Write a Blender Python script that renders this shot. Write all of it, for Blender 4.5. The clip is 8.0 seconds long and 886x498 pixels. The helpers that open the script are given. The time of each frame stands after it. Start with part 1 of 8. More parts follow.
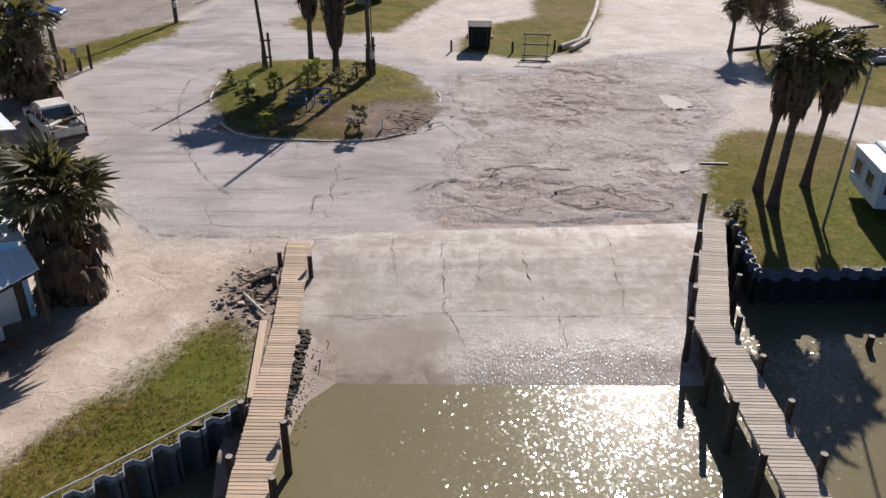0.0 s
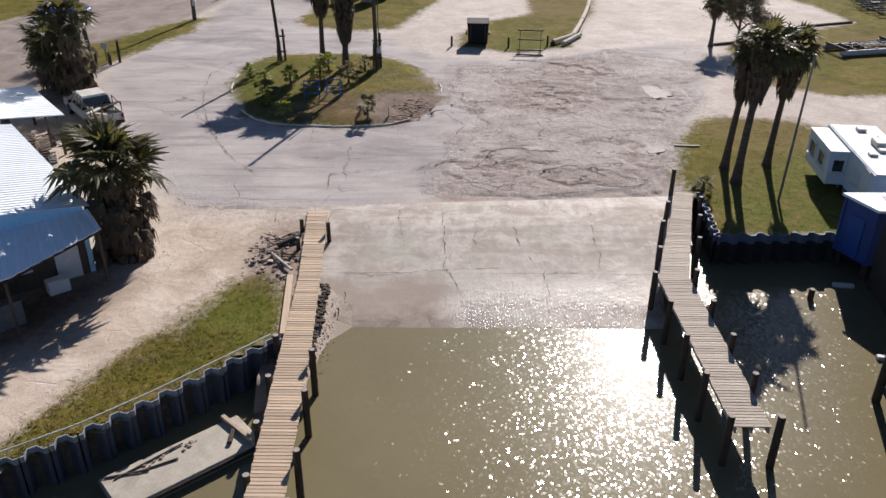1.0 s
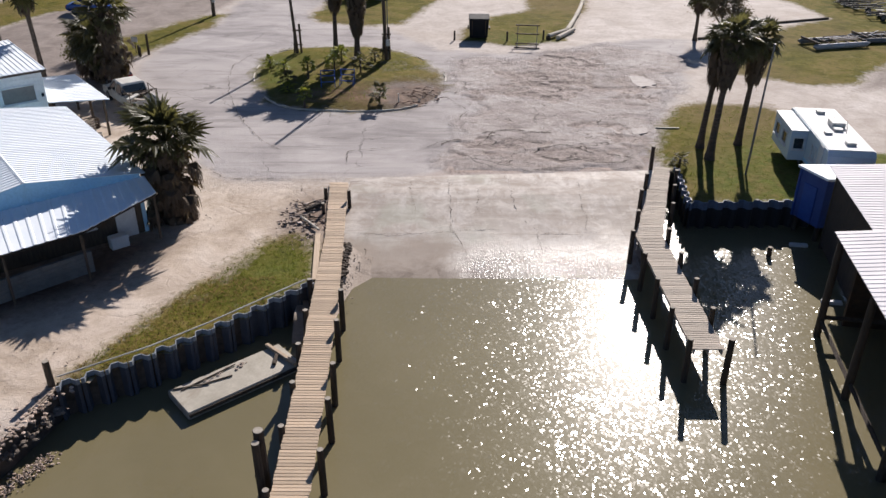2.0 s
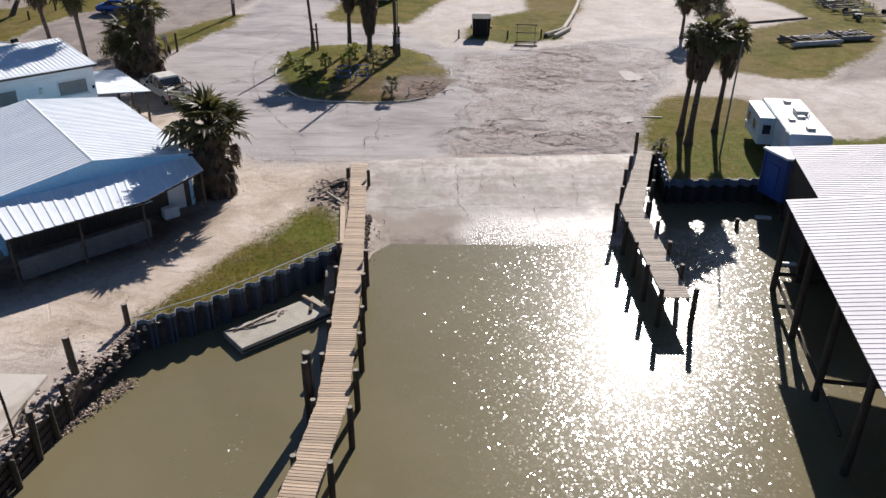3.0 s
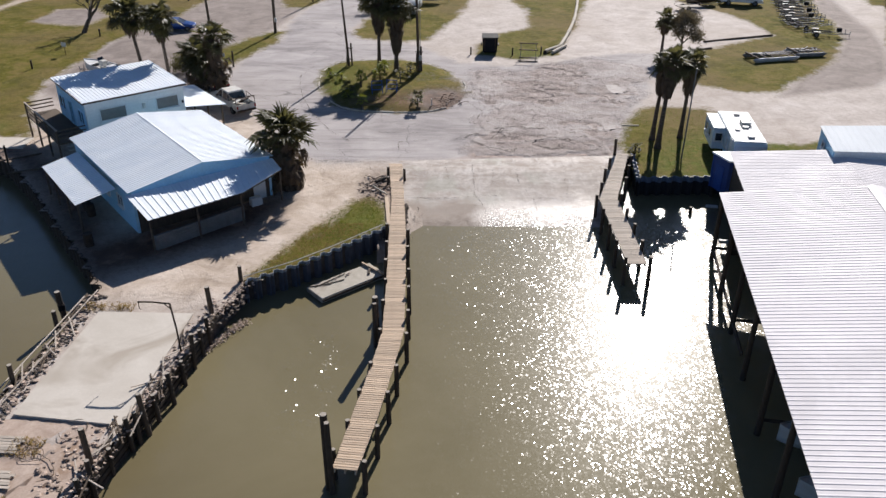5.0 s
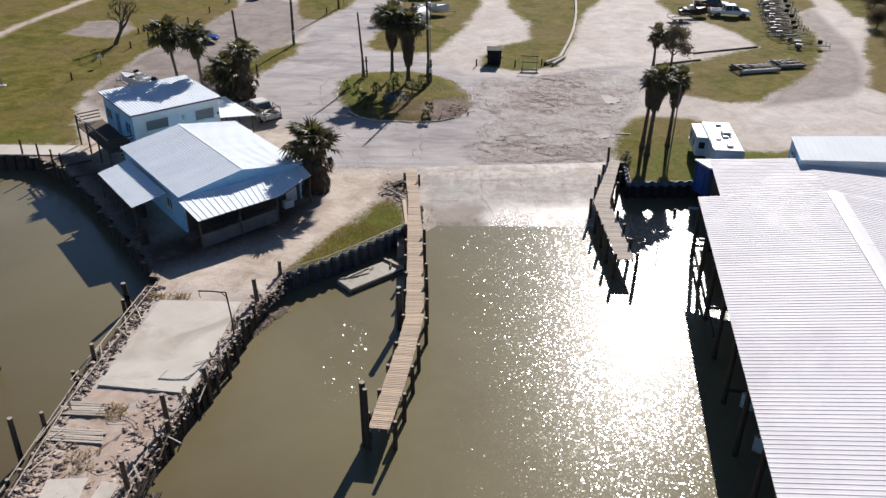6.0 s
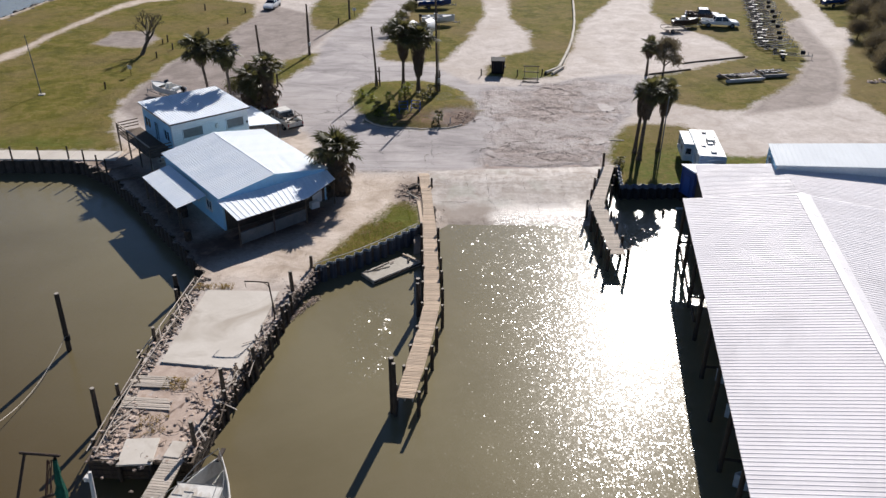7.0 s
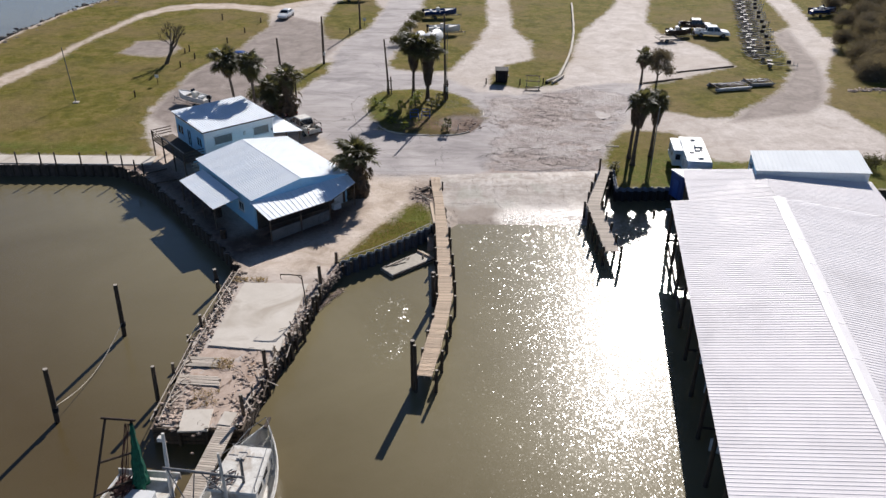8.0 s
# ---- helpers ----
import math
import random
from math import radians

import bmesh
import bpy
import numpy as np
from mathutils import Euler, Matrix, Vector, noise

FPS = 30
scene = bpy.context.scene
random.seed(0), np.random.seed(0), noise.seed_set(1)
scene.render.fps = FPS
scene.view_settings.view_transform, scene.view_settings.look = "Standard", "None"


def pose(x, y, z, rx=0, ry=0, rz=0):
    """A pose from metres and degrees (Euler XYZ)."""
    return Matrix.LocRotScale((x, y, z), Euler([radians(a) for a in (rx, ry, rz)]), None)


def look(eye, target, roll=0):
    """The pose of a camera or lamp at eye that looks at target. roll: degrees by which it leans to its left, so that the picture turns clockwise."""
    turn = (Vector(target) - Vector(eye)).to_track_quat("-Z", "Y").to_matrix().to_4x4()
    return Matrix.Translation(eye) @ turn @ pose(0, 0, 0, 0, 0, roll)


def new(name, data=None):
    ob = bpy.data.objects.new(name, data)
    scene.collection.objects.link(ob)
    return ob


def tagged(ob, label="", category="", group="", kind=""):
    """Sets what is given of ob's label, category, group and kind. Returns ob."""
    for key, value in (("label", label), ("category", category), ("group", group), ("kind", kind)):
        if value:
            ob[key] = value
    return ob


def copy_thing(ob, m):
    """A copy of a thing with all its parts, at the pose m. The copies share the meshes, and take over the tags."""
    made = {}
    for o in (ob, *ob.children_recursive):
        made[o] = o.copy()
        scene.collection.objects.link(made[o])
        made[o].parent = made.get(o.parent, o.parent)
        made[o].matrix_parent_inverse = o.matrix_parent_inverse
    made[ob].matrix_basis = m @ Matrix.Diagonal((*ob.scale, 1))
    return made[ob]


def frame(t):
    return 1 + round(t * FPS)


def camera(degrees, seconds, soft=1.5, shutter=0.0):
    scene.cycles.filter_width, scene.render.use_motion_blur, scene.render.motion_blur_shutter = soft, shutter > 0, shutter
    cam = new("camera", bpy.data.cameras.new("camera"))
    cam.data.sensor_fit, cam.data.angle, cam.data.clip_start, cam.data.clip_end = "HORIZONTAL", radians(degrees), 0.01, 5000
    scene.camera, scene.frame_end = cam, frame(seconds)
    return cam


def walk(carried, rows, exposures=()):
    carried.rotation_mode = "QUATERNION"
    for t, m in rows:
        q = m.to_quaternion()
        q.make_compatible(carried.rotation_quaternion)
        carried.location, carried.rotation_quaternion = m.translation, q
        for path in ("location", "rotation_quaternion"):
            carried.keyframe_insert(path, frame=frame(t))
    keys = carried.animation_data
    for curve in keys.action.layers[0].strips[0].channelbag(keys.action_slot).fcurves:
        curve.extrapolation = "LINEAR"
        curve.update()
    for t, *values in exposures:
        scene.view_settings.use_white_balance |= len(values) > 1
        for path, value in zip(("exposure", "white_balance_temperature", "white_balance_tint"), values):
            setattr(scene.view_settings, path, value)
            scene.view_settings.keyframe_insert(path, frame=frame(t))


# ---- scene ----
cam = camera(57.0, 8.0)
PATH = [
    (0, (-0.482, 3.236, 17.427), (-0.477, 5.002, 16.487), 0.50),
    (0.5, (-0.462, 0.761, 17.993), (-0.458, 2.526, 17.050), 0.35),
    (1, (-0.440, -1.774, 18.549), (-0.439, -0.012, 17.603), 0.40),
    (1.5, (-0.575, -4.476, 19.020), (-0.572, -2.715, 18.072), 0.45),
    (3, (-1.266, -13.190, 20.873), (-1.264, -11.430, 19.923), 0.41),
    (3.5, (-1.441, -16.182, 21.830), (-1.443, -14.424, 20.876), 0.40),
    (4, (-1.719, -19.294, 23.078), (-1.722, -17.536, 22.120), 0.43),
    (4.5, (-2.157, -22.465, 24.775), (-2.160, -20.711, 23.814), 0.45),
    (6, (-3.420, -32.020, 30.060), (-3.425, -30.271, 29.090), 0.45),
    (6.5, (-3.953, -35.187, 31.610), (-3.956, -33.438, 30.640), 0.45),
    (7, (-4.490, -38.366, 33.299), (-4.492, -36.618, 32.327), 0.48),
    (7.5, (-4.969, -41.530, 35.007), (-4.971, -39.785, 34.033), 0.52),
    (8, (-5.521, -44.643, 36.590), (-5.522, -42.896, 35.616), 0.55),
]
walk(cam, [(t, look(eye, target, roll)) for t, eye, target, roll in PATH], [(0, 0.5, 6690, 12.2), (1.5, 0.5, 6660, 11.8), (3, 0.5, 6570, 10.9), (4, 0.5, 6500, 10), (8, 0.5, 6500, 10)])

# world, sun
SUN_EL, SUN_AZ = radians(30.0), radians(16.0)
world = bpy.data.worlds.new("sky")
world.use_nodes = True
scene.world = world
wn = world.node_tree
sky = wn.nodes.new("ShaderNodeTexSky")
sky.sky_type, sky.sun_disc = "NISHITA", False
sky.sun_elevation, sky.sun_rotation = SUN_EL, SUN_AZ
sky.air_density, sky.dust_density, sky.ozone_density = 0.55, 0.1, 3.0
wn.links.new(sky.outputs[0], wn.nodes["Background"].inputs[0])
wn.nodes["Background"].inputs[1].default_value = 0.066
sun = new("sun", bpy.data.lights.new("sun", "SUN"))
sun.data.energy, sun.data.angle, sun.data.color = 5.0, radians(0.5), (1.0, 0.942, 0.905)
sun.matrix_basis = look((60 * math.sin(SUN_AZ), 60 * math.cos(SUN_AZ), 60 * math.tan(SUN_EL)), (0, 0, 0))

# ---- materials ----
def nd(nt, kind, **kw):
    n = nt.nodes.new(kind)
    for k, v in kw.items():
        n.inputs[k.replace("_", " ")].default_value = v
    return n


def ramp_node(nt, fac, stops):
    r = nt.nodes.new("ShaderNodeValToRGB")
    el = r.color_ramp.elements
    while len(el) < len(stops):
        el.new(0.5)
    for e, (p, c) in zip(el, stops):
        e.position, e.color = p, (*c, 1) if len(c) == 3 else c
    nt.links.new(fac, r.inputs[0])
    return r.outputs[0]


def grey(nt, fac, lo, hi, a=0.0, b=1.0):
    n = nt.nodes.new("ShaderNodeMapRange")
    nt.links.new(fac, n.inputs[0])
    for i, v in zip((1, 2, 3, 4), (lo, hi, a, b)):
        n.inputs[i].default_value = v
    return n.outputs[0]


def maths(nt, op, a, b=None):
    n = nt.nodes.new("ShaderNodeMath")
    n.operation = op
    for i, v in enumerate((a, b)):
        if v is None:
            continue
        if isinstance(v, (int, float)):
            n.inputs[i].default_value = v
        else:
            nt.links.new(v, n.inputs[i])
    return n.outputs[0]


def blend(nt, fac, a, b, how="MIX"):
    n = nt.nodes.new("ShaderNodeMix")
    n.data_type, n.blend_type = "RGBA", how
    for i, v in ((0, fac), (6, a), (7, b)):
        if isinstance(v, (int, float)):
            n.inputs[i].default_value = v
        elif isinstance(v, tuple):
            n.inputs[i].default_value = (*v, 1)
        else:
            nt.links.new(v, n.inputs[i])
    return n.outputs[2]


def noise_of(nt, co, scale, detail=5, rough=0.6, dist=0.0, stretch=None):
    n = nd(nt, "ShaderNodeTexNoise", Scale=scale, Detail=detail, Roughness=rough, Distortion=dist)
    if stretch:
        mp = nt.nodes.new("ShaderNodeMapping")
        mp.inputs["Scale"].default_value = stretch
        nt.links.new(co, mp.inputs[0])
        co = mp.outputs[0]
    nt.links.new(co, n.inputs["Vector"])
    return n.outputs[0]


def shader(name):
    m = bpy.data.materials.new(name)
    m.use_nodes = True
    return m, m.node_tree, m.node_tree.nodes["Principled BSDF"]


def mat(name, c1, c2, scale=1.5, rough=0.7, metal=0.0, bump=0.3, fine=None, rand=0.0, spec=0.4, stretch=None, stain=None, place=False, grain=0.35, lumps=0.0):
    """Two-scale surface: c1 to c2 by a broad noise, a fine grain on top, optional stains and a change per piece."""
    m, nt, p = shader(name)
    tc = nt.nodes.new("ShaderNodeTexCoord")
    geo = nt.nodes.new("ShaderNodeNewGeometry")
    co = geo.outputs["Position"] if place else tc.outputs["Object"]
    big = noise_of(nt, co, scale, 5, 0.65, 0.4, stretch)
    small = noise_of(nt, co, fine or scale * 12, 3, 0.7, 0.0, stretch)
    col = ramp_node(nt, big, [(0.3, c1), (0.7, c2)])
    col = blend(nt, grey(nt, small, 0.3, 0.7, 0.0, grain), col, tuple(x * 0.55 for x in c1))
    if stain:
        s = noise_of(nt, co, scale * 0.45, 4, 0.7, 1.0)
        col = blend(nt, grey(nt, s, 0.52, 0.68, 0.0, 0.8), col, stain)
    if lumps:
        hs = nd(nt, "ShaderNodeHueSaturation")
        nt.links.new(grey(nt, geo.outputs["Random Per Island"], 0, 1, 1 - lumps, 1 + lumps), hs.inputs["Value"])
        nt.links.new(col, hs.inputs["Color"])
        col = hs.outputs[0]
    if rand:
        oi = nt.nodes.new("ShaderNodeObjectInfo")
        hsv = nd(nt, "ShaderNodeHueSaturation")
        nt.links.new(grey(nt, oi.outputs["Random"], 0, 1, 1 - rand, 1 + rand), hsv.inputs["Value"])
        nt.links.new(col, hsv.inputs["Color"])
        col = hsv.outputs[0]
    nt.links.new(col, p.inputs["Base Color"])
    nt.links.new(grey(nt, big, 0.3, 0.7, max(rough - 0.08, 0.03), min(rough + 0.1, 1)), p.inputs["Roughness"])
    p.inputs["Metallic"].default_value = metal
    p.inputs["Specular IOR Level"].default_value = spec
    if bump:
        b = nd(nt, "ShaderNodeBump", Strength=bump, Distance=0.02)
        nt.links.new(small, b.inputs["Height"])
        nt.links.new(b.outputs[0], p.inputs["Normal"])
    return m


def leaf_mat(name, c1, c2, scale, thin, **kw):
    """Leaf blades: the surface above, with part of the light passing through."""
    m = mat(name, c1, c2, scale, **kw)
    nt = m.node_tree
    p, out = nt.nodes["Principled BSDF"], nt.nodes["Material Output"]
    tr = nt.nodes.new("ShaderNodeBsdfTranslucent")
    tr.inputs[0].default_value = (c2[0] * 1.5, c2[1] * 1.5, c2[2], 1)
    mx = nt.nodes.new("ShaderNodeMixShader")
    mx.inputs[0].default_value = thin
    nt.links.new(p.outputs[0], mx.inputs[1])
    nt.links.new(tr.outputs[0], mx.inputs[2])
    nt.links.new(mx.outputs[0], out.inputs[0])
    return m


WOOD = mat("weathered_deck_wood", (0.46, 0.345, 0.24), (0.62, 0.49, 0.36), 1.2, 0.8, rand=0.22, stretch=(1, 9, 9), bump=0.4)
WOOD_GREY = mat("grey_plank_wood", (0.42, 0.36, 0.295), (0.58, 0.515, 0.44), 1.5, 0.85, rand=0.2, stretch=(1, 8, 8), bump=0.5)
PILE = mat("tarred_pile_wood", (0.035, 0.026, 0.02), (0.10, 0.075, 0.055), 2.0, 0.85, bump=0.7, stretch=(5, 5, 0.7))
PILE_TOP = mat("cut_pile_end", (0.30, 0.26, 0.21), (0.48, 0.44, 0.38), 6.0, 0.85)
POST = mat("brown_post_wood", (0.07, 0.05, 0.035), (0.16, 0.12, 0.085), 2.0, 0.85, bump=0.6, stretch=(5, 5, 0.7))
CONCRETE = mat("slab_concrete", (0.50, 0.455, 0.39), (0.62, 0.575, 0.51), 0.35, 0.85, fine=9.0, bump=0.12, stain=(0.36, 0.31, 0.25), place=True, grain=0.14)
RUBBLE = mat("broken_concrete", (0.27, 0.20, 0.158), (0.64, 0.52, 0.43), 1.6, 0.9, bump=0.8, place=True, lumps=0.45)
ROCK = mat("brown_grey_rock", (0.075, 0.06, 0.05), (0.30, 0.25, 0.205), 0.8, 0.9, bump=0.8, place=True, lumps=0.5)
BRICKS = mat("broken_brick", (0.17, 0.125, 0.10), (0.55, 0.46, 0.40), 3.0, 0.9, bump=0.8, place=True, lumps=0.6)
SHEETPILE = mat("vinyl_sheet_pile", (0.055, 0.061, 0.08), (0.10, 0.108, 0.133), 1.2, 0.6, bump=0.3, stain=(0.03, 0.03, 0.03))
# paler colour for the top strip of the same wall
SHEETLIP = mat("pale_sheet_pile", (0.20, 0.225, 0.26), (0.34, 0.37, 0.41), 2.0, 0.6, bump=0.3, stain=(0.14, 0.14, 0.15))
# near-black wall body: the deep shade on its face is put into the colour
SHEETSHADE = mat("shade_dark_sheet_pile", (0.022, 0.022, 0.024), (0.05, 0.05, 0.055), 1.2, 0.7, bump=0.3, stain=(0.015, 0.014, 0.013))
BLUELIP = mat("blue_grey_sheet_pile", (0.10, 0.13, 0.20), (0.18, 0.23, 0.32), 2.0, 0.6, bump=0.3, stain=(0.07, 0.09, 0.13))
ROOF_W = mat("white_corrugated_metal", (0.84, 0.90, 0.95), (0.89, 0.94, 0.97), 0.5, 0.6, 0.0, rand=0.03, bump=0.05, spec=0.5, stain=(0.76, 0.83, 0.89), grain=0.1)
ROOF_S = mat("pale_shed_metal", (0.69, 0.665, 0.68), (0.75, 0.725, 0.735), 0.3, 0.68, 0.0, rand=0.03, bump=0.05, spec=0.22, stain=(0.62, 0.595, 0.605), grain=0.12)
ROOF_B = mat("pale_blue_flat_metal", (0.52, 0.57, 0.61), (0.60, 0.64, 0.67), 0.5, 0.7, bump=0.05, spec=0.2, grain=0.12)
RIDGE = mat("bright_ridge_cap", (0.73, 0.71, 0.72), (0.80, 0.78, 0.79), 0.8, 0.55, bump=0.1)
WALL_B = mat("pale_blue_siding", (0.36, 0.67, 0.90), (0.44, 0.74, 0.94), 0.7, 0.65, bump=0.15, stain=(0.34, 0.56, 0.72))
WALL_W = mat("white_siding", (0.70, 0.73, 0.74), (0.80, 0.82, 0.82), 0.7, 0.6, bump=0.15, stain=(0.60, 0.62, 0.62))
WALL_G = mat("grey_block_wall", (0.14, 0.135, 0.13), (0.23, 0.225, 0.215), 0.9, 0.9, bump=0.4)
WALL_DB = mat("deep_blue_siding", (0.035, 0.07, 0.24), (0.05, 0.10, 0.30), 0.7, 0.55, bump=0.15)
BLUE_PAINT = mat("bright_blue_paint", (0.03, 0.08, 0.32), (0.045, 0.12, 0.40), 3.0, 0.5, bump=0.2)
DARK_METAL = mat("rusty_dark_steel", (0.035, 0.028, 0.024), (0.11, 0.07, 0.045), 3.0, 0.7, 0.3, bump=0.4)
ALU = mat("dull_aluminium", (0.34, 0.35, 0.37), (0.50, 0.51, 0.53), 3.0, 0.6, 0.2, bump=0.1, stain=(0.22, 0.2, 0.18))
GALV = mat("galvanised_steel", (0.11, 0.115, 0.12), (0.22, 0.225, 0.23), 3.0, 0.6, 0.3, bump=0.1)
BLACK = mat("black_plastic", (0.012, 0.013, 0.016), (0.025, 0.026, 0.03), 2.0, 0.8, spec=0.15)
RUBBER = mat("tyre_rubber", (0.012, 0.012, 0.012), (0.03, 0.03, 0.03), 4.0, 0.85)
WHITE_PAINT = mat("white_gelcoat", (0.58, 0.60, 0.61), (0.68, 0.69, 0.69), 1.0, 0.55, bump=0.05, spec=0.3, stain=(0.55, 0.54, 0.51), grain=0.12)
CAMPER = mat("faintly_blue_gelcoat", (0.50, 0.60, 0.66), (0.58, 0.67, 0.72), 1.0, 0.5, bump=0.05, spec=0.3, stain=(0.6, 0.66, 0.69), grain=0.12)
OLD_WHITE = mat("stained_white_paint", (0.55, 0.53, 0.48), (0.76, 0.75, 0.71), 1.4, 0.5, bump=0.2, stain=(0.36, 0.29, 0.22))
CAR_WHITE = mat("white_car_paint", (0.74, 0.76, 0.77), (0.80, 0.81, 0.81), 1.0, 0.22, bump=0.02, spec=0.6)
CAR_BLUE = mat("blue_car_paint", (0.01, 0.04, 0.19), (0.015, 0.055, 0.24), 1.0, 0.18, 0.2, bump=0.02, spec=0.6)
CAR_DARK = mat("dark_maroon_paint", (0.020, 0.007, 0.011), (0.03, 0.011, 0.015), 1.0, 0.25, bump=0.02, spec=0.6)
GLASS = mat("dark_window_glass", (0.012, 0.016, 0.02), (0.025, 0.03, 0.036), 0.6, 0.08, bump=0.0, spec=0.7)
CURTAIN = mat("brownish_window_screen", (0.13, 0.125, 0.12), (0.20, 0.19, 0.18), 1.5, 0.35, bump=0.1, spec=0.5)
NET = mat("green_trawl_net", (0.0, 0.055, 0.035), (0.01, 0.13, 0.08), 4.0, 0.9, bump=0.6)
ROPE = mat("brown_net_rope", (0.06, 0.03, 0.025), (0.15, 0.08, 0.06), 5.0, 0.95, bump=0.6)
LEAF = leaf_mat("palm_leaf", (0.046, 0.047, 0.022), (0.120, 0.112, 0.056), 1.4, 0.35, rough=0.5, bump=0.1, rand=0.25, spec=0.3)
LEAF_Y = leaf_mat("young_palm_leaf", (0.11, 0.145, 0.02), (0.24, 0.25, 0.05), 1.4, 0.4, rough=0.5, bump=0.1, rand=0.2, spec=0.3)
DEAD = leaf_mat("dry_palm_thatch", (0.06, 0.042, 0.03), (0.155, 0.115, 0.08), 2.5, 0.15, rough=0.9, bump=0.5)
BARK = mat("palm_bark", (0.06, 0.045, 0.035), (0.17, 0.13, 0.10), 2.5, 0.95, bump=1.0, stretch=(1, 1, 5))
TWIG = mat("bare_twigs", (0.07, 0.056, 0.042), (0.17, 0.14, 0.11), 3.0, 0.95)
BUSH = leaf_mat("dry_brush", (0.11, 0.088, 0.062), (0.24, 0.195, 0.145), 0.9, 0.25, rough=0.9, rand=0.25)
LOG = mat("pale_log", (0.48, 0.43, 0.35), (0.62, 0.57, 0.48), 2.0, 0.85, bump=0.5)
BLADE = leaf_mat("grass_blades", (0.065, 0.098, 0.016), (0.15, 0.17, 0.04), 0.5, 0.45, rough=0.8, bump=0.0, place=True)
STRAW = leaf_mat("dry_grass", (0.15, 0.108, 0.055), (0.24, 0.175, 0.10), 1.5, 0.45, rough=0.9, bump=0.0, place=True)
RED_LIGHT = mat("red_lamp_lens", (0.25, 0.01, 0.01), (0.32, 0.02, 0.02), 2.0, 0.2, bump=0.0)


def land_material():
    """Shell gravel, grass, old asphalt, brown soil and broken pavement, mixed by the masks of the sheet with ragged borders."""
    m, nt, p = shader("land_surface")
    geo = nt.nodes.new("ShaderNodeNewGeometry")
    co = geo.outputs["Position"]
    n_big = noise_of(nt, co, 0.07, 4, 0.6)
    n_mid = noise_of(nt, co, 0.45, 6, 0.65, 0.5)
    n_fine = noise_of(nt, co, 3.5, 6, 0.75)
    n_grit = noise_of(nt, co, 16.0, 3, 0.8)

    def mask(name, soft=0.12, wob=0.55):
        a = nt.nodes.new("ShaderNodeAttribute")
        a.attribute_name = name
        w = maths(nt, "ADD", a.outputs["Fac"], maths(nt, "MULTIPLY", maths(nt, "SUBTRACT", maths(nt, "ADD", maths(nt, "MULTIPLY", n_mid, 0.6), maths(nt, "MULTIPLY", n_fine, 0.4)), 0.5), wob))
        return grey(nt, w, 0.5 - soft, 0.5 + soft)

    # shell gravel
    gravel = ramp_node(nt, n_mid, [(0.28, (0.387, 0.331, 0.292)), (0.5, (0.516, 0.460, 0.417)), (0.72, (0.628, 0.576, 0.537))])
    gravel = blend(nt, grey(nt, n_fine, 0.46, 0.72, 0, 0.6), gravel, (0.284, 0.232, 0.189))
    gravel = blend(nt, grey(nt, n_big, 0.48, 0.66, 0, 0.55), gravel, (0.361, 0.297, 0.241))
    gravel = blend(nt, grey(nt, n_grit, 0.35, 0.7, 0, 0.22), gravel, (0.224, 0.189, 0.155))
    sandy = ramp_node(nt, n_mid, [(0.34, (0.372, 0.298, 0.228)), (0.5, (0.490, 0.404, 0.328)), (0.66, (0.590, 0.508, 0.432))])
    sandy = blend(nt, grey(nt, n_fine, 0.5, 0.75, 0, 0.5), sandy, (0.292, 0.228, 0.176))
    # brown soil
    soil = ramp_node(nt, n_mid, [(0.34, (0.185, 0.150, 0.130)), (0.66, (0.315, 0.265, 0.236))])
    soil = blend(nt, grey(nt, n_fine, 0.4, 0.7, 0, 0.35), soil, (0.163, 0.133, 0.107))
    # asphalt: pale and worn, streaked along, with cracks and patches
    streak = noise_of(nt, co, 0.30, 5, 0.6, 0.7, (0.65, 1.15, 1.0))
    tar = ramp_node(nt, streak, [(0.34, (0.232, 0.209, 0.206)), (0.5, (0.348, 0.318, 0.311)), (0.68, (0.447, 0.413, 0.400))])
    tar = blend(nt, grey(nt, n_big, 0.42, 0.66, 0, 0.5), tar, (0.430, 0.391, 0.370))
    tar = blend(nt, grey(nt, n_grit, 0.4, 0.75, 0, 0.22), tar, (0.112, 0.107, 0.103))
    skid = noise_of(nt, co, 1.5, 4, 0.6, 0.25, (0.10, 1.0, 1.0))
    tar = blend(nt, maths(nt, "MULTIPLY", grey(nt, skid, 0.56, 0.68), grey(nt, n_big, 0.40, 0.56, 0.15, 0.6)), tar, (0.190, 0.172, 0.168))
    tar = blend(nt, grey(nt, skid, 0.44, 0.34, 0, 0.3), tar, (0.470, 0.430, 0.405))
    warp = nt.nodes.new("ShaderNodeVectorMath")
    warp.operation = "ADD"
    nz = nd(nt, "ShaderNodeTexNoise", Scale=0.9, Detail=5.0)
    nt.links.new(co, nz.inputs["Vector"])
    nt.links.new(co, warp.inputs[0])
    nt.links.new(nz.outputs[1], warp.inputs[1])
    vor = nd(nt, "ShaderNodeTexVoronoi", Scale=0.16)
    vor.feature = "DISTANCE_TO_EDGE"
    nt.links.new(warp.outputs[0], vor.inputs["Vector"])
    crack = maths(nt, "MULTIPLY", grey(nt, vor.outputs["Distance"], 0.002, 0.007, 1.0, 0.0), grey(nt, n_mid, 0.46, 0.58))
    tar = blend(nt, maths(nt, "MULTIPLY", crack, 0.5), tar, (0.060, 0.053, 0.047))
    # broken pavement: flakes of tar, holes of pale fill, dark scars
    flake = noise_of(nt, co, 0.30, 10, 0.72, 0.25)
    blotch = noise_of(nt, co, 0.20, 4, 0.6, 0.9, (0.8, 1.2, 1.0))
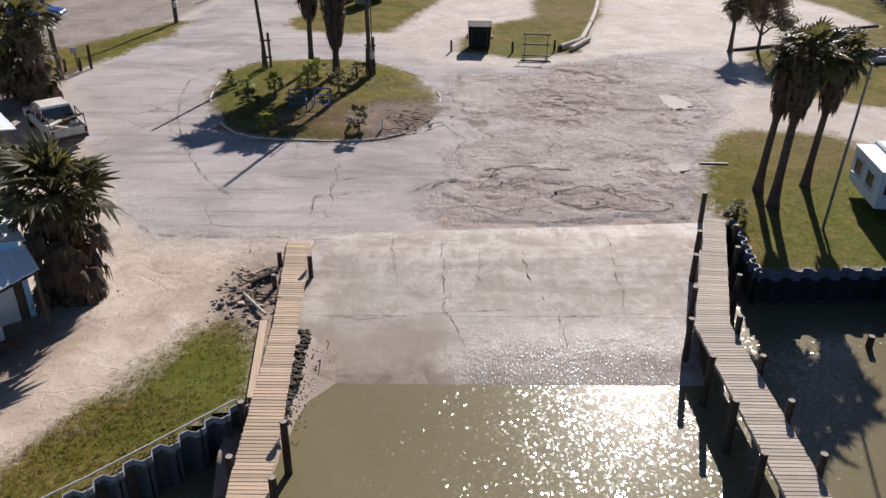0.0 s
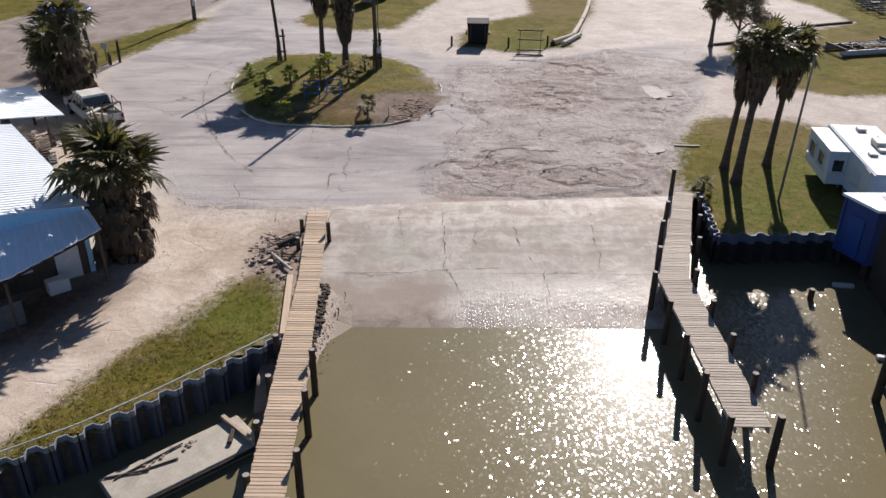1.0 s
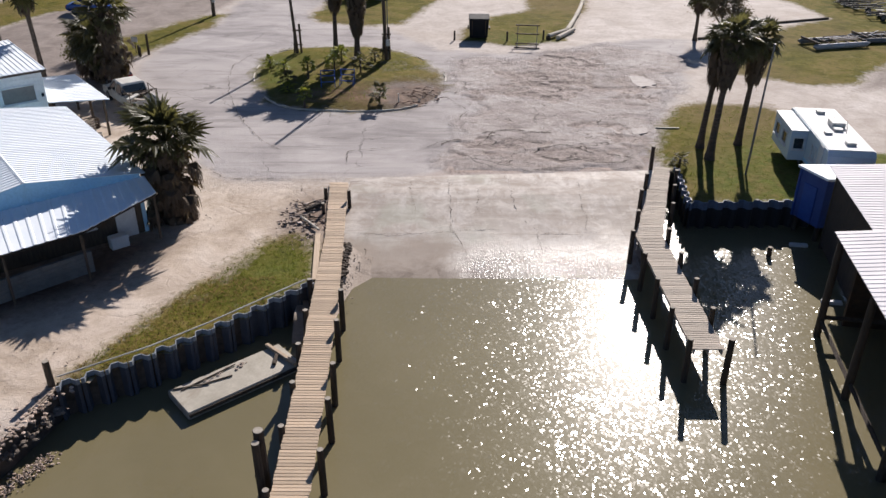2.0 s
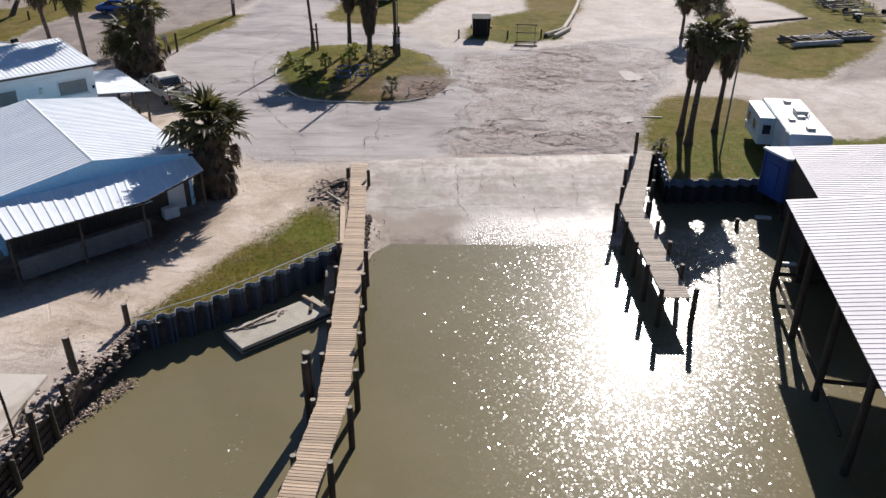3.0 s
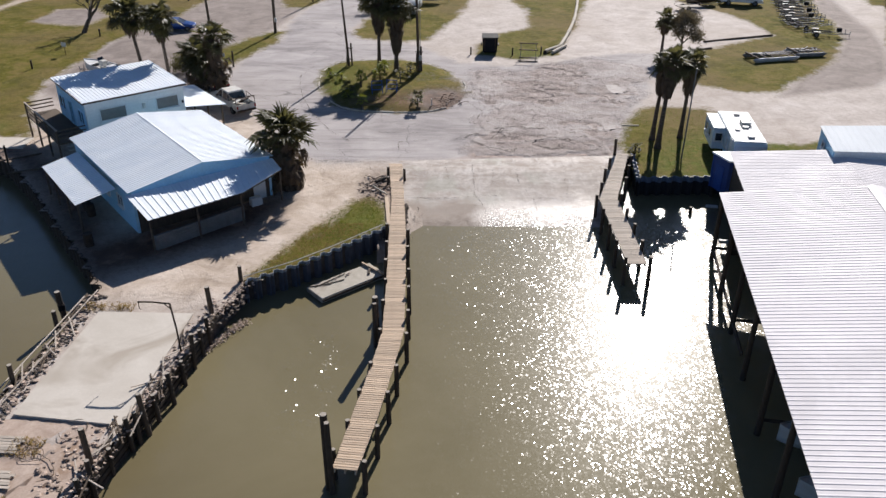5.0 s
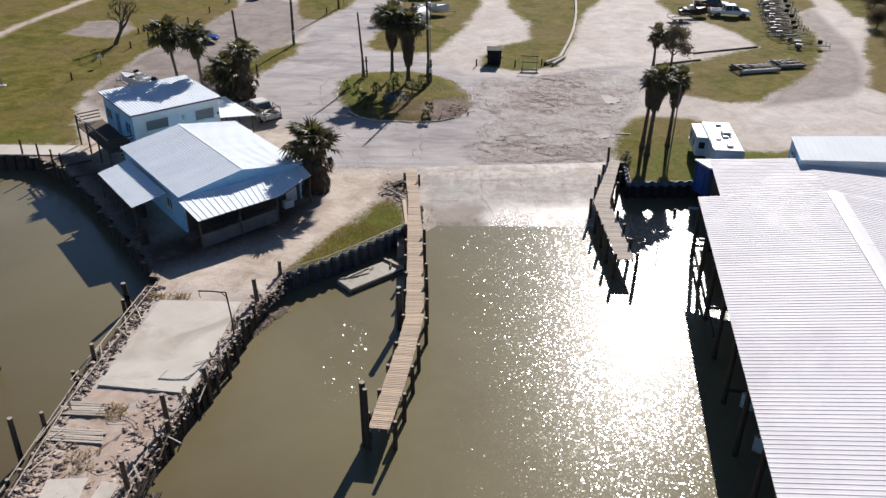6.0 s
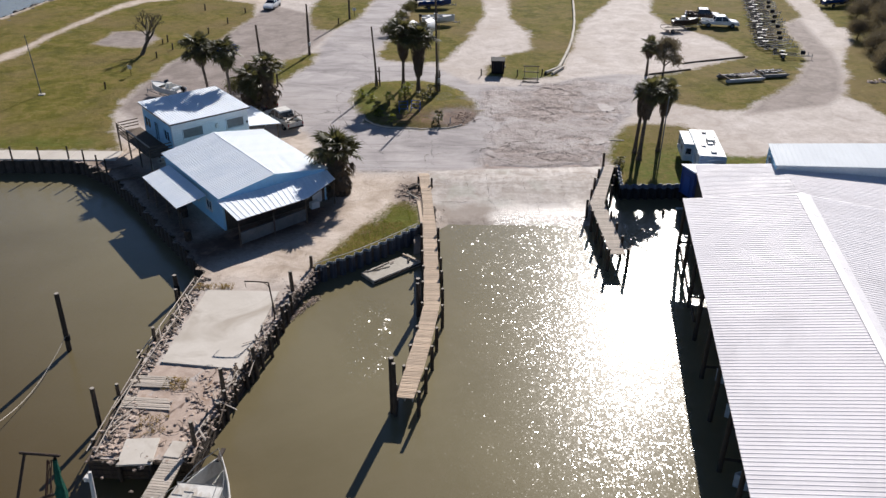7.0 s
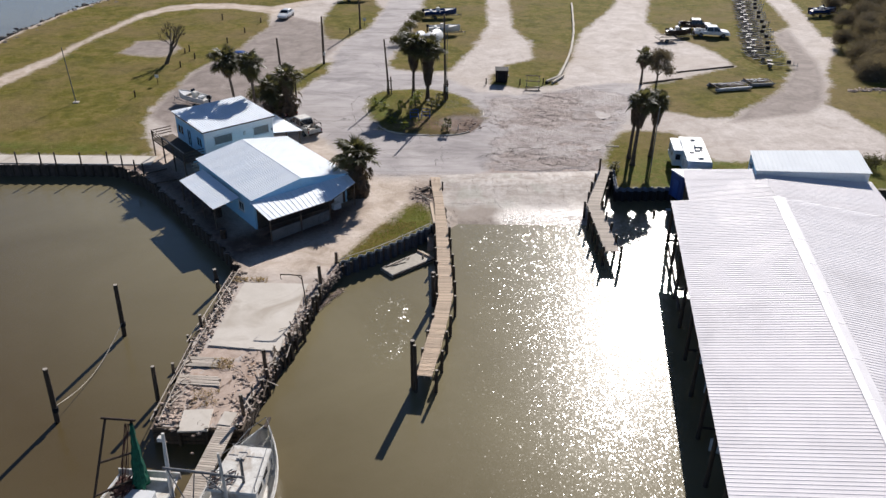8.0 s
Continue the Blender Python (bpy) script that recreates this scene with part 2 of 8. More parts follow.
    brk = ramp_node(nt, flake, [(0.30, (0.172, 0.142, 0.129)), (0.40, (0.267, 0.228, 0.211)), (0.50, (0.331, 0.288, 0.268)), (0.60, (0.387, 0.344, 0.320)), (0.66, (0.318, 0.275, 0.254)), (0.74, (0.482, 0.439, 0.408))])
    brk = blend(nt, grey(nt, blotch, 0.53, 0.68, 0, 0.75), brk, (0.421, 0.383, 0.365))
    brk = blend(nt, grey(nt, blotch, 0.46, 0.33, 0, 0.55), brk, (0.249, 0.194, 0.168))
    torn = noise_of(nt, co, 1.0, 7, 0.72, 0.6, (0.8, 1.2, 1.0))
    brk = blend(nt, maths(nt, "MULTIPLY", grey(nt, torn, 0.54, 0.66, 0, 0.8), grey(nt, blotch, 0.56, 0.44)), brk, (0.129, 0.107, 0.096))
    worn = nt.nodes.new("ShaderNodeAttribute")
    worn.attribute_name = "worn"
    fill = ramp_node(nt, torn, [(0.38, (0.17, 0.132, 0.115)), (0.5, (0.285, 0.232, 0.208)), (0.62, (0.42, 0.355, 0.32))])
    lumps = noise_of(nt, co, 5.5, 4, 0.7, 0.3)
    fill = blend(nt, grey(nt, lumps, 0.52, 0.64, 0, 0.6), fill, (0.11, 0.088, 0.077))
    fill = blend(nt, grey(nt, lumps, 0.44, 0.34, 0, 0.5), fill, (0.46, 0.40, 0.365))
    brk = blend(nt, maths(nt, "MULTIPLY", worn.outputs["Fac"], 0.85), brk, fill)
    brk = blend(nt, grey(nt, n_fine, 0.50, 0.72, 0, 0.35), brk, (0.172, 0.146, 0.133))
    vor2 = nd(nt, "ShaderNodeTexVoronoi", Scale=0.24)
    vor2.feature = "DISTANCE_TO_EDGE"
    nt.links.new(warp.outputs[0], vor2.inputs["Vector"])
    scar = maths(nt, "MULTIPLY", grey(nt, vor2.outputs["Distance"], 0.002, 0.016, 1.0, 0.0), grey(nt, n_mid, 0.5, 0.6))
    brk = blend(nt, maths(nt, "MULTIPLY", scar, 0.7), brk, (0.086, 0.071, 0.063))
    # grass: olive, with dry patches and bare soil
    g1 = ramp_node(nt, n_mid, [(0.34, (0.088, 0.088, 0.018)), (0.5, (0.146, 0.128, 0.026)), (0.66, (0.205, 0.155, 0.055))])
    dry = ramp_node(nt, n_fine, [(0.36, (0.150, 0.108, 0.045)), (0.64, (0.250, 0.185, 0.095))])
    grass = blend(nt, grey(nt, n_big, 0.47, 0.62, 0, 0.75), g1, dry)
    grass = blend(nt, grey(nt, n_fine, 0.5, 0.72, 0, 0.6), grass, (0.045, 0.048, 0.006))
    grass = blend(nt, grey(nt, n_grit, 0.45, 0.75, 0, 0.4), grass, (0.05, 0.052, 0.012))
    mottle = noise_of(nt, co, 1.1, 8, 0.78, 0.3)
    grass = blend(nt, grey(nt, mottle, 0.54, 0.66, 0, 0.55), grass, (0.048, 0.050, 0.010))
    grass = blend(nt, grey(nt, mottle, 0.46, 0.36, 0, 0.5), grass, (0.250, 0.200, 0.080))
    lush = nt.nodes.new("ShaderNodeAttribute")
    lush.attribute_name = "lush"
    green = ramp_node(nt, n_fine, [(0.36, (0.060, 0.080, 0.014)), (0.64, (0.150, 0.165, 0.040))])
    grass = blend(nt, maths(nt, "MULTIPLY", lush.outputs["Fac"], grey(nt, maths(nt, "ADD", maths(nt, "MULTIPLY", n_mid, 0.5), maths(nt, "MULTIPLY", mottle, 0.5)), 0.42, 0.56, 0.1, 1.0)), grass, green)
    m_sand = mask("sandy", 0.25, 1.0)
    col = blend(nt, m_sand, gravel, sandy)
    col = blend(nt, mask("soil", 0.20, 1.2), col, soil)
    m_tar, m_brk = mask("asphalt", 0.13, 1.1), mask("broken", 0.14, 1.3)
    col = blend(nt, m_tar, col, tar)
    col = blend(nt, m_brk, col, brk)
    col = blend(nt, maths(nt, "MULTIPLY", mask("grit", 0.3, 1.1), 0.75), col, ramp_node(nt, n_fine, [(0.38, (0.235, 0.160, 0.125)), (0.62, (0.430, 0.330, 0.275))]))
    m_g = mask("grass", 0.12, 1.3)
    col = blend(nt, m_g, col, grass)
    # earth: brown soil, and the shade painted on the ground round the house
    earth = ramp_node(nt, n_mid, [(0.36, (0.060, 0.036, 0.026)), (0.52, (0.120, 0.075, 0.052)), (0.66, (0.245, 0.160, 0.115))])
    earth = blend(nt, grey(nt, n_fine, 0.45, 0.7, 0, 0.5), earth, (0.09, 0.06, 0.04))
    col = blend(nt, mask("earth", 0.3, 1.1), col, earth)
    nt.links.new(col, p.inputs["Base Color"])
    p.inputs["Roughness"].default_value = 0.88
    nt.links.new(grey(nt, m_g, 0, 1, 0.28, 0.03), p.inputs["Specular IOR Level"])
    h = maths(nt, "ADD", maths(nt, "MULTIPLY", n_fine, 0.8), maths(nt, "MULTIPLY", n_grit, 0.35))
    h = maths(nt, "ADD", h, maths(nt, "MULTIPLY", maths(nt, "MULTIPLY", maths(nt, "SUBTRACT", flake, maths(nt, "MULTIPLY", torn, 0.5)), m_brk), 7.0))
    h = maths(nt, "SUBTRACT", h, maths(nt, "MULTIPLY", crack, 0.6))
    h = maths(nt, "ADD", h, maths(nt, "MULTIPLY", maths(nt, "MULTIPLY", lumps, worn.outputs["Fac"]), 2.2))
    h = maths(nt, "ADD", h, maths(nt, "MULTIPLY", maths(nt, "MULTIPLY", n_mid, m_sand), 3.0))
    h = maths(nt, "ADD", h, maths(nt, "MULTIPLY", maths(nt, "MULTIPLY", n_fine, m_g), 1.5))
    b = nd(nt, "ShaderNodeBump", Strength=0.55, Distance=0.06)
    nt.links.new(h, b.inputs["Height"])
    nt.links.new(b.outputs[0], p.inputs["Normal"])
    return m


def ramp_material():
    """Old boat-ramp concrete: broad stains, worn tracks, grooves low down, wet near the water."""
    m, nt, p = shader("ramp_concrete")
    co = nt.nodes.new("ShaderNodeNewGeometry").outputs["Position"]
    big = noise_of(nt, co, 0.35, 6, 0.65, 0.8)
    run = noise_of(nt, co, 0.8, 6, 0.7, 0.3, (1.6, 0.3, 1.0))
    fine = noise_of(nt, co, 5.0, 5, 0.75)
    col = ramp_node(nt, big, [(0.34, (0.292, 0.237, 0.194)), (0.46, (0.404, 0.348, 0.301)), (0.54, (0.482, 0.426, 0.378)), (0.66, (0.585, 0.537, 0.490))])
    col = blend(nt, grey(nt, run, 0.53, 0.66, 0, 0.6), col, (0.310, 0.262, 0.224))
    col = blend(nt, grey(nt, run, 0.44, 0.34, 0, 0.75), col, (0.602, 0.563, 0.525))
    mott = noise_of(nt, co, 1.2, 6, 0.7, 0.8)
    col = blend(nt, grey(nt, mott, 0.50, 0.60, 0, 0.6), col, (0.33, 0.265, 0.215))
    col = blend(nt, grey(nt, mott, 0.46, 0.37, 0, 0.5), col, (0.66, 0.61, 0.55))
    drag = noise_of(nt, co, 1.1, 5, 0.65, 0.3, (0.22, 1.7, 1.0))
    col = blend(nt, grey(nt, drag, 0.54, 0.66, 0, 0.45), col, (0.30, 0.235, 0.185))
    col = blend(nt, grey(nt, drag, 0.45, 0.36, 0, 0.4), col, (0.62, 0.56, 0.49))
    algae = noise_of(nt, co, 0.22, 3, 0.5, 0.3)
    col = blend(nt, grey(nt, algae, 0.54, 0.64, 0, 0.45), col, (0.378, 0.387, 0.310))
    col = blend(nt, grey(nt, fine, 0.45, 0.75, 0, 0.22), col, (0.232, 0.202, 0.176))
    sep = nt.nodes.new("ShaderNodeSeparateXYZ")
    nt.links.new(co, sep.inputs[0])
    zz = maths(nt, "ADD", sep.outputs[2], maths(nt, "MULTIPLY", maths(nt, "SUBTRACT", big, 0.5), 0.7))
    wet = grey(nt, zz, 0.14, 0.80, 1.0, 0.0)
    silt = maths(nt, "MULTIPLY", grey(nt, maths(nt, "ADD", sep.outputs[0], maths(nt, "MULTIPLY", big, 3.0)), 0.6, 2.4, 1.0, 0.0), grey(nt, zz, 0.45, 0.72, 1.0, 0.0))
    tide = maths(nt, "MULTIPLY", silt, maths(nt, "MULTIPLY", grey(nt, zz, 0.30, 0.10, 0.0, 1.0), grey(nt, mott, 0.42, 0.58, 0.3, 1.0)))
    col = blend(nt, maths(nt, "MULTIPLY", wet, 0.35), col, (0.206, 0.172, 0.142))
    col = blend(nt, maths(nt, "MULTIPLY", silt, 0.8), col, (0.395, 0.318, 0.255))
    col = blend(nt, maths(nt, "MULTIPLY", tide, 0.7), col, (0.150, 0.108, 0.078))
    nt.links.new(col, p.inputs["Base Color"])
    damp = maths(nt, "MULTIPLY", wet, maths(nt, "SUBTRACT", 1.0, silt))
    nt.links.new(grey(nt, maths(nt, "ADD", damp, maths(nt, "MULTIPLY", fine, 0.25)), 0.1, 1.0, 0.80, 0.25), p.inputs["Roughness"])
    ripple = noise_of(nt, co, 10.0, 3, 0.65, 0.4, (1.5, 0.7, 1.0))
    h = maths(nt, "ADD", maths(nt, "MULTIPLY", fine, 0.8), maths(nt, "MULTIPLY", maths(nt, "MULTIPLY", ripple, damp), 2.6))
    b = nd(nt, "ShaderNodeBump", Strength=0.5, Distance=0.02)
    nt.links.new(h, b.inputs["Height"])
    nt.links.new(b.outputs[0], p.inputs["Normal"])
    return m


def water_material():
    """Silty harbour water: a broad soft sheen from the fine ripples, and sparse steep facets that flash in the sun."""
    m, nt, p = shader("silty_water")
    co = nt.nodes.new("ShaderNodeNewGeometry").outputs["Position"]
    silt = noise_of(nt, co, 0.06, 4, 0.6, 0.8)
    fine_silt = noise_of(nt, co, 0.5, 4, 0.6, 1.2)
    col = ramp_node(nt, silt, [(0.3, (0.154, 0.132, 0.072)), (0.7, (0.198, 0.172, 0.100))])
    col = blend(nt, grey(nt, fine_silt, 0.45, 0.7, 0, 0.18), col, (0.21, 0.175, 0.11))
    sep = nt.nodes.new("ShaderNodeSeparateXYZ")
    nt.links.new(co, sep.inputs[0])
    # base colour darkens away from the ramp, painting in weaker sky reflection
    darker = maths(nt, "ADD", maths(nt, "MULTIPLY", sep.outputs[0], 0.5), maths(nt, "MULTIPLY", sep.outputs[1], 0.6))
    darker = maths(nt, "MULTIPLY", grey(nt, darker, -2.0, -18.0, 0.0, 0.8), grey(nt, sep.outputs[1], 60.0, 45.0))
    col = blend(nt, darker, col, (0.064, 0.043, 0.018))
    nt.links.new(col, p.inputs["Base Color"])
    gust = noise_of(nt, co, 0.16, 3, 0.6, 0.8, (0.7, 1.2, 1.0))
    puff = noise_of(nt, co, 0.9, 3, 0.6, 0.8, (0.7, 1.3, 1.0))
    p.inputs["Roughness"].default_value = 0.30
    p.inputs["Specular IOR Level"].default_value = 0.046
    p.inputs["IOR"].default_value = 1.33
    # the wind reaches the open water off the ramp; the lee of the long dock stays calmer
    lee = maths(nt, "ADD", sep.outputs[0], maths(nt, "MULTIPLY", sep.outputs[1], 0.5))
    windy = grey(nt, maths(nt, "ADD", lee, maths(nt, "MULTIPLY", gust, 10.0)), 6.0, 14.0, 0.66, 1.1)
    # one stirred patch in the basin beside the long dock
    dx = maths(nt, "ADD", sep.outputs[0], 9.7)
    dy = maths(nt, "ADD", sep.outputs[1], -8.6)
    far = maths(nt, "SQRT", maths(nt, "ADD", maths(nt, "MULTIPLY", dx, dx), maths(nt, "MULTIPLY", maths(nt, "MULTIPLY", dy, dy), 0.13)))
    curl = noise_of(nt, co, 0.7, 3, 0.6, 1.6)
    ring = maths(nt, "MULTIPLY", grey(nt, far, 0.1, 0.6), grey(nt, far, 2.3, 1.3))
    stir = maths(nt, "MULTIPLY", ring, grey(nt, curl, 0.45, 0.55))
    steep = maths(nt, "MULTIPLY", windy, maths(nt, "MULTIPLY", grey(nt, puff, 0.36, 0.64, 0.62, 1.35), 0.054))
    steep = maths(nt, "ADD", steep, maths(nt, "MULTIPLY", stir, 0.09))
    # ripples as small facets, each tilted its own way about one shared lean
    bend = nd(nt, "ShaderNodeTexNoise", Scale=3.0, Detail=2.0)
    nt.links.new(co, bend.inputs["Vector"])
    shift = nt.nodes.new("ShaderNodeVectorMath")
    shift.operation = "MULTIPLY_ADD"
    nt.links.new(bend.outputs[1], shift.inputs[0])
    shift.inputs[1].default_value = (0.25, 0.25, 0.0)
    nt.links.new(co, shift.inputs[2])
    long = nt.nodes.new("ShaderNodeVectorMath")
    long.operation = "MULTIPLY"
    nt.links.new(shift.outputs[0], long.inputs[0])
    long.inputs[1].default_value = (1.0, 0.72, 1.0)
    cell = nd(nt, "ShaderNodeTexVoronoi", Scale=15.5)
    cell.voronoi_dimensions = "2D"
    nt.links.new(long.outputs[0], cell.inputs["Vector"])
    rnd = nt.nodes.new("ShaderNodeSeparateColor")
    nt.links.new(cell.outputs["Color"], rnd.inputs[0])
    tilt = maths(nt, "MULTIPLY", maths(nt, "SQRT", maths(nt, "MULTIPLY", maths(nt, "LOGARITHM", maths(nt, "MAXIMUM", rnd.outputs[0], 0.002), math.e), -2.0)), steep)
    turn = maths(nt, "MULTIPLY", rnd.outputs[1], 2 * math.pi)
    face = nt.nodes.new("ShaderNodeCombineXYZ")
    nt.links.new(maths(nt, "ADD", maths(nt, "MULTIPLY", tilt, maths(nt, "COSINE", turn)), maths(nt, "MULTIPLY", stir, 0.06)), face.inputs[0])
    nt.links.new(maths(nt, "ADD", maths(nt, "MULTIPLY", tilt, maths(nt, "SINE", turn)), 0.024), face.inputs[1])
    face.inputs[2].default_value = 1.0
    unit = nt.nodes.new("ShaderNodeVectorMath")
    unit.operation = "NORMALIZE"
    nt.links.new(face.outputs[0], unit.inputs[0])
    p.inputs["Coat Weight"].default_value = 1.0
    p.inputs["Coat IOR"].default_value = 1.33
    p.inputs["Coat Roughness"].default_value = 0.115
    nt.links.new(unit.outputs[0], p.inputs["Coat Normal"])
    # the flat water leans too, so the sun glint fits the camera's view
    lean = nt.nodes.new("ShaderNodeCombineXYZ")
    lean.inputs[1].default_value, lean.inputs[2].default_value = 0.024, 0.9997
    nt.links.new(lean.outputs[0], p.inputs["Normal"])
    return m


LAND, RAMP, WATER = land_material(), ramp_material(), water_material()
MUD = mat("wet_sandy_mud", (0.28, 0.215, 0.165), (0.43, 0.35, 0.285), 1.3, 0.7, bump=0.8, stain=(0.13, 0.092, 0.066), place=True)


# ---- mesh tools ----
class Shape:
    def __init__(self):
        self.v, self.f = [], []

    def add(self, vs, fs):
        n = len(self.v)
        self.v += [tuple(a) for a in vs]
        self.f += [tuple(i + n for i in q) for q in fs]
        return self

    def box(self, c, s, turn=0.0, bev=0.0, m=None, tilt=None):
        """A block with chamfered edges; c: middle, s: size, turn: degrees about z."""
        hx, hy, hz = (a / 2 for a in s)
        b = min(bev, hx * 0.49, hy * 0.49, hz * 0.49)
        r = m or Matrix.Rotation(radians(turn), 4, "Z")
        if tilt:
            r = r @ tilt
        c = Vector(c)
        if b <= 0:
            vs = [(x, y, z) for z in (-hz, hz) for y in (-hy, hy) for x in (-hx, hx)]
            fs = [(0, 2, 3, 1), (4, 5, 7, 6), (0, 1, 5, 4), (2, 6, 7, 3), (0, 4, 6, 2), (1, 3, 7, 5)]
            return self.add([c + (r @ Vector(q)) for q in vs], fs)
        vs, idx = [], {}
        for sx in (-1, 1):
            for sy in (-1, 1):
                for sz in (-1, 1):
                    for ax in range(3):
                        q = [sx * (hx - b), sy * (hy - b), sz * (hz - b)]
                        q[ax] += (sx, sy, sz)[ax] * b
                        idx[sx, sy, sz, ax] = len(vs)
                        vs.append(q)
        fs = []
        for ax in range(3):
            a1, a2 = (ax + 1) % 3, (ax + 2) % 3
            for s0 in (-1, 1):
                q = []
                for s1, s2 in ((-1, -1), (1, -1), (1, 1), (-1, 1)):
                    k = [0, 0, 0]
                    k[ax], k[a1], k[a2] = s0, s1, s2
                    q.append(idx[(*k, ax)])
                fs.append(q if s0 > 0 else q[::-1])
            for s1 in (-1, 1):
                for s2 in (-1, 1):
                    q = []
                    for s0, who in ((-1, a1), (1, a1), (1, a2), (-1, a2)):
                        k = [0, 0, 0]
                        k[ax], k[a1], k[a2] = s0, s1, s2
                        q.append(idx[(*k, who)])
                    fs.append(q if s1 * s2 < 0 else q[::-1])
        for sx in (-1, 1):
            for sy in (-1, 1):
                for sz in (-1, 1):
                    q = [idx[sx, sy, sz, a] for a in range(3)]
                    fs.append(q if sx * sy * sz > 0 else q[::-1])
        return self.add([c + (r @ Vector(q)) for q in vs], fs)

    def tube(self, pts, radii, n=8, ends=True):
        pts = [Vector(p) for p in pts]
        if isinstance(radii, (int, float)):
            radii = [radii] * len(pts)
        vs, fs = [], []
        for i, p in enumerate(pts):
            d = (pts[min(i + 1, len(pts) - 1)] - pts[max(i - 1, 0)]).normalized()
            a = d.orthogonal().normalized() if abs(d.z) < 0.9 else d.cross(Vector((0, 1, 0))).normalized()
            if abs(d.z) < 0.9:
                a = d.cross(Vector((0, 0, 1))).normalized()
            b = d.cross(a)
            for k in range(n):
                w = 2 * math.pi * k / n
                vs.append(p + radii[i] * (math.cos(w) * a + math.sin(w) * b))
        for i in range(len(pts) - 1):
            for k in range(n):
                j = (k + 1) % n
                fs.append((i * n + k, i * n + j, (i + 1) * n + j, (i + 1) * n + k))
        if ends:
            fs.append(tuple(range(n))[::-1])
            fs.append(tuple((len(pts) - 1) * n + k for k in range(n)))
        return self.add(vs, fs)

    def prism(self, poly, z0, z1):
        """A flat outline (x, y) raised from z0 to z1."""
        n = len(poly)
        vs = [(x, y, z0) for x, y in poly] + [(x, y, z1) for x, y in poly]
        fs = [tuple(range(n))[::-1], tuple(range(n, 2 * n))] + [(i, (i + 1) % n, n + (i + 1) % n, n + i) for i in range(n)]
        return self.add(vs, fs)

    def slab(self, poly, axis, a, b):
        """An outline in the plane across an axis (0: in y, z; 1: in x, z), carried from a to b along it."""
        n = len(poly)
        at = (lambda t, p: (t, p[0], p[1])) if axis == 0 else (lambda t, p: (p[0], t, p[1]))
        vs = [at(a, p) for p in poly] + [at(b, p) for p in poly]
        fs = [tuple(range(n)), tuple(range(n, 2 * n))[::-1]] + [(i, n + i, n + (i + 1) % n, (i + 1) % n) for i in range(n)]
        return self.add(vs, fs)

    def loft(self, rings, closed=True, ends=True):
        n = len(rings[0])
        vs = [p for r in rings for p in r]
        fs = []
        for i in range(len(rings) - 1):
            for k in range(n if closed else n - 1):
                j = (k + 1) % n
                fs.append((i * n + k, i * n + j, (i + 1) * n + j, (i + 1) * n + k))
        if ends and closed:
            fs.append(tuple(range(n))[::-1])
            fs.append(tuple((len(rings) - 1) * n + k for k in range(n)))
        return self.add(vs, fs)

    def stone(self, c, r, rng, flat=0.7):
        """An uneven faceted lump."""
        c = Vector(c)
        t = rng.uniform(0, 6.28)
        vs, n = [], 5
        for lvl, (z, q) in enumerate(((-0.6, 0.7), (0.1, 1.0), (0.65, 0.65))):
            for k in range(n):
                w = t + 2 * math.pi * (k + 0.5 * (lvl % 2)) / n
                s = r * q * rng.uniform(0.5, 1.4)
                vs.append(c + Vector((s * math.cos(w), s * math.sin(w) * rng.uniform(0.75, 1.0), z * r * flat * rng.uniform(0.8, 1.2))))
        fs = []
        for l in range(2):
            for k in range(n):
                j = (k + 1) % n
                fs += [(l * n + k, l * n + j, (l + 1) * n + j), (l * n + k, (l + 1) * n + j, (l + 1) * n + k)]
        fs += [tuple(range(n))[::-1], tuple(range(2 * n, 3 * n))]
        return self.add(vs, fs)

    def data(self, name, material, smooth=False):
        me = bpy.data.meshes.new(name)
        me.from_pydata([tuple(a) for a in self.v], [], self.f)
        me.materials.append(material)
        bm = bmesh.new()
        bm.from_mesh(me)
        bmesh.ops.recalc_face_normals(bm, faces=bm.faces)
        bm.to_mesh(me)
        bm.free()
        if smooth:
            me.polygons.foreach_set("use_smooth", [True] * len(me.polygons))
        return me


def part(name, shape, material, parent=None, label="", m=None, smooth=False):
    """Links a shape, or mesh data that other pieces share, as one mesh object under a thing or a part."""
    ob = new(name, shape if isinstance(shape, bpy.types.Mesh) else shape.data(name, material, smooth))
    if parent is not None:
        ob.parent = parent
    if m is not None:
        ob.matrix_basis = m
    return tagged(ob, label)


def thing(name, label, category, group="", m=None):
    ob = new(name)
    ob.empty_display_size = 0.2
    if m is not None:
        ob.matrix_basis = m
    return tagged(ob, label, category, group)


def structure(ob, label, category):
    return tagged(ob, label, category, kind="structure")


def at(x, y, z, turn=0.0):
    return pose(x, y, z, 0, 0, turn)


GROUND_Z = 1.3

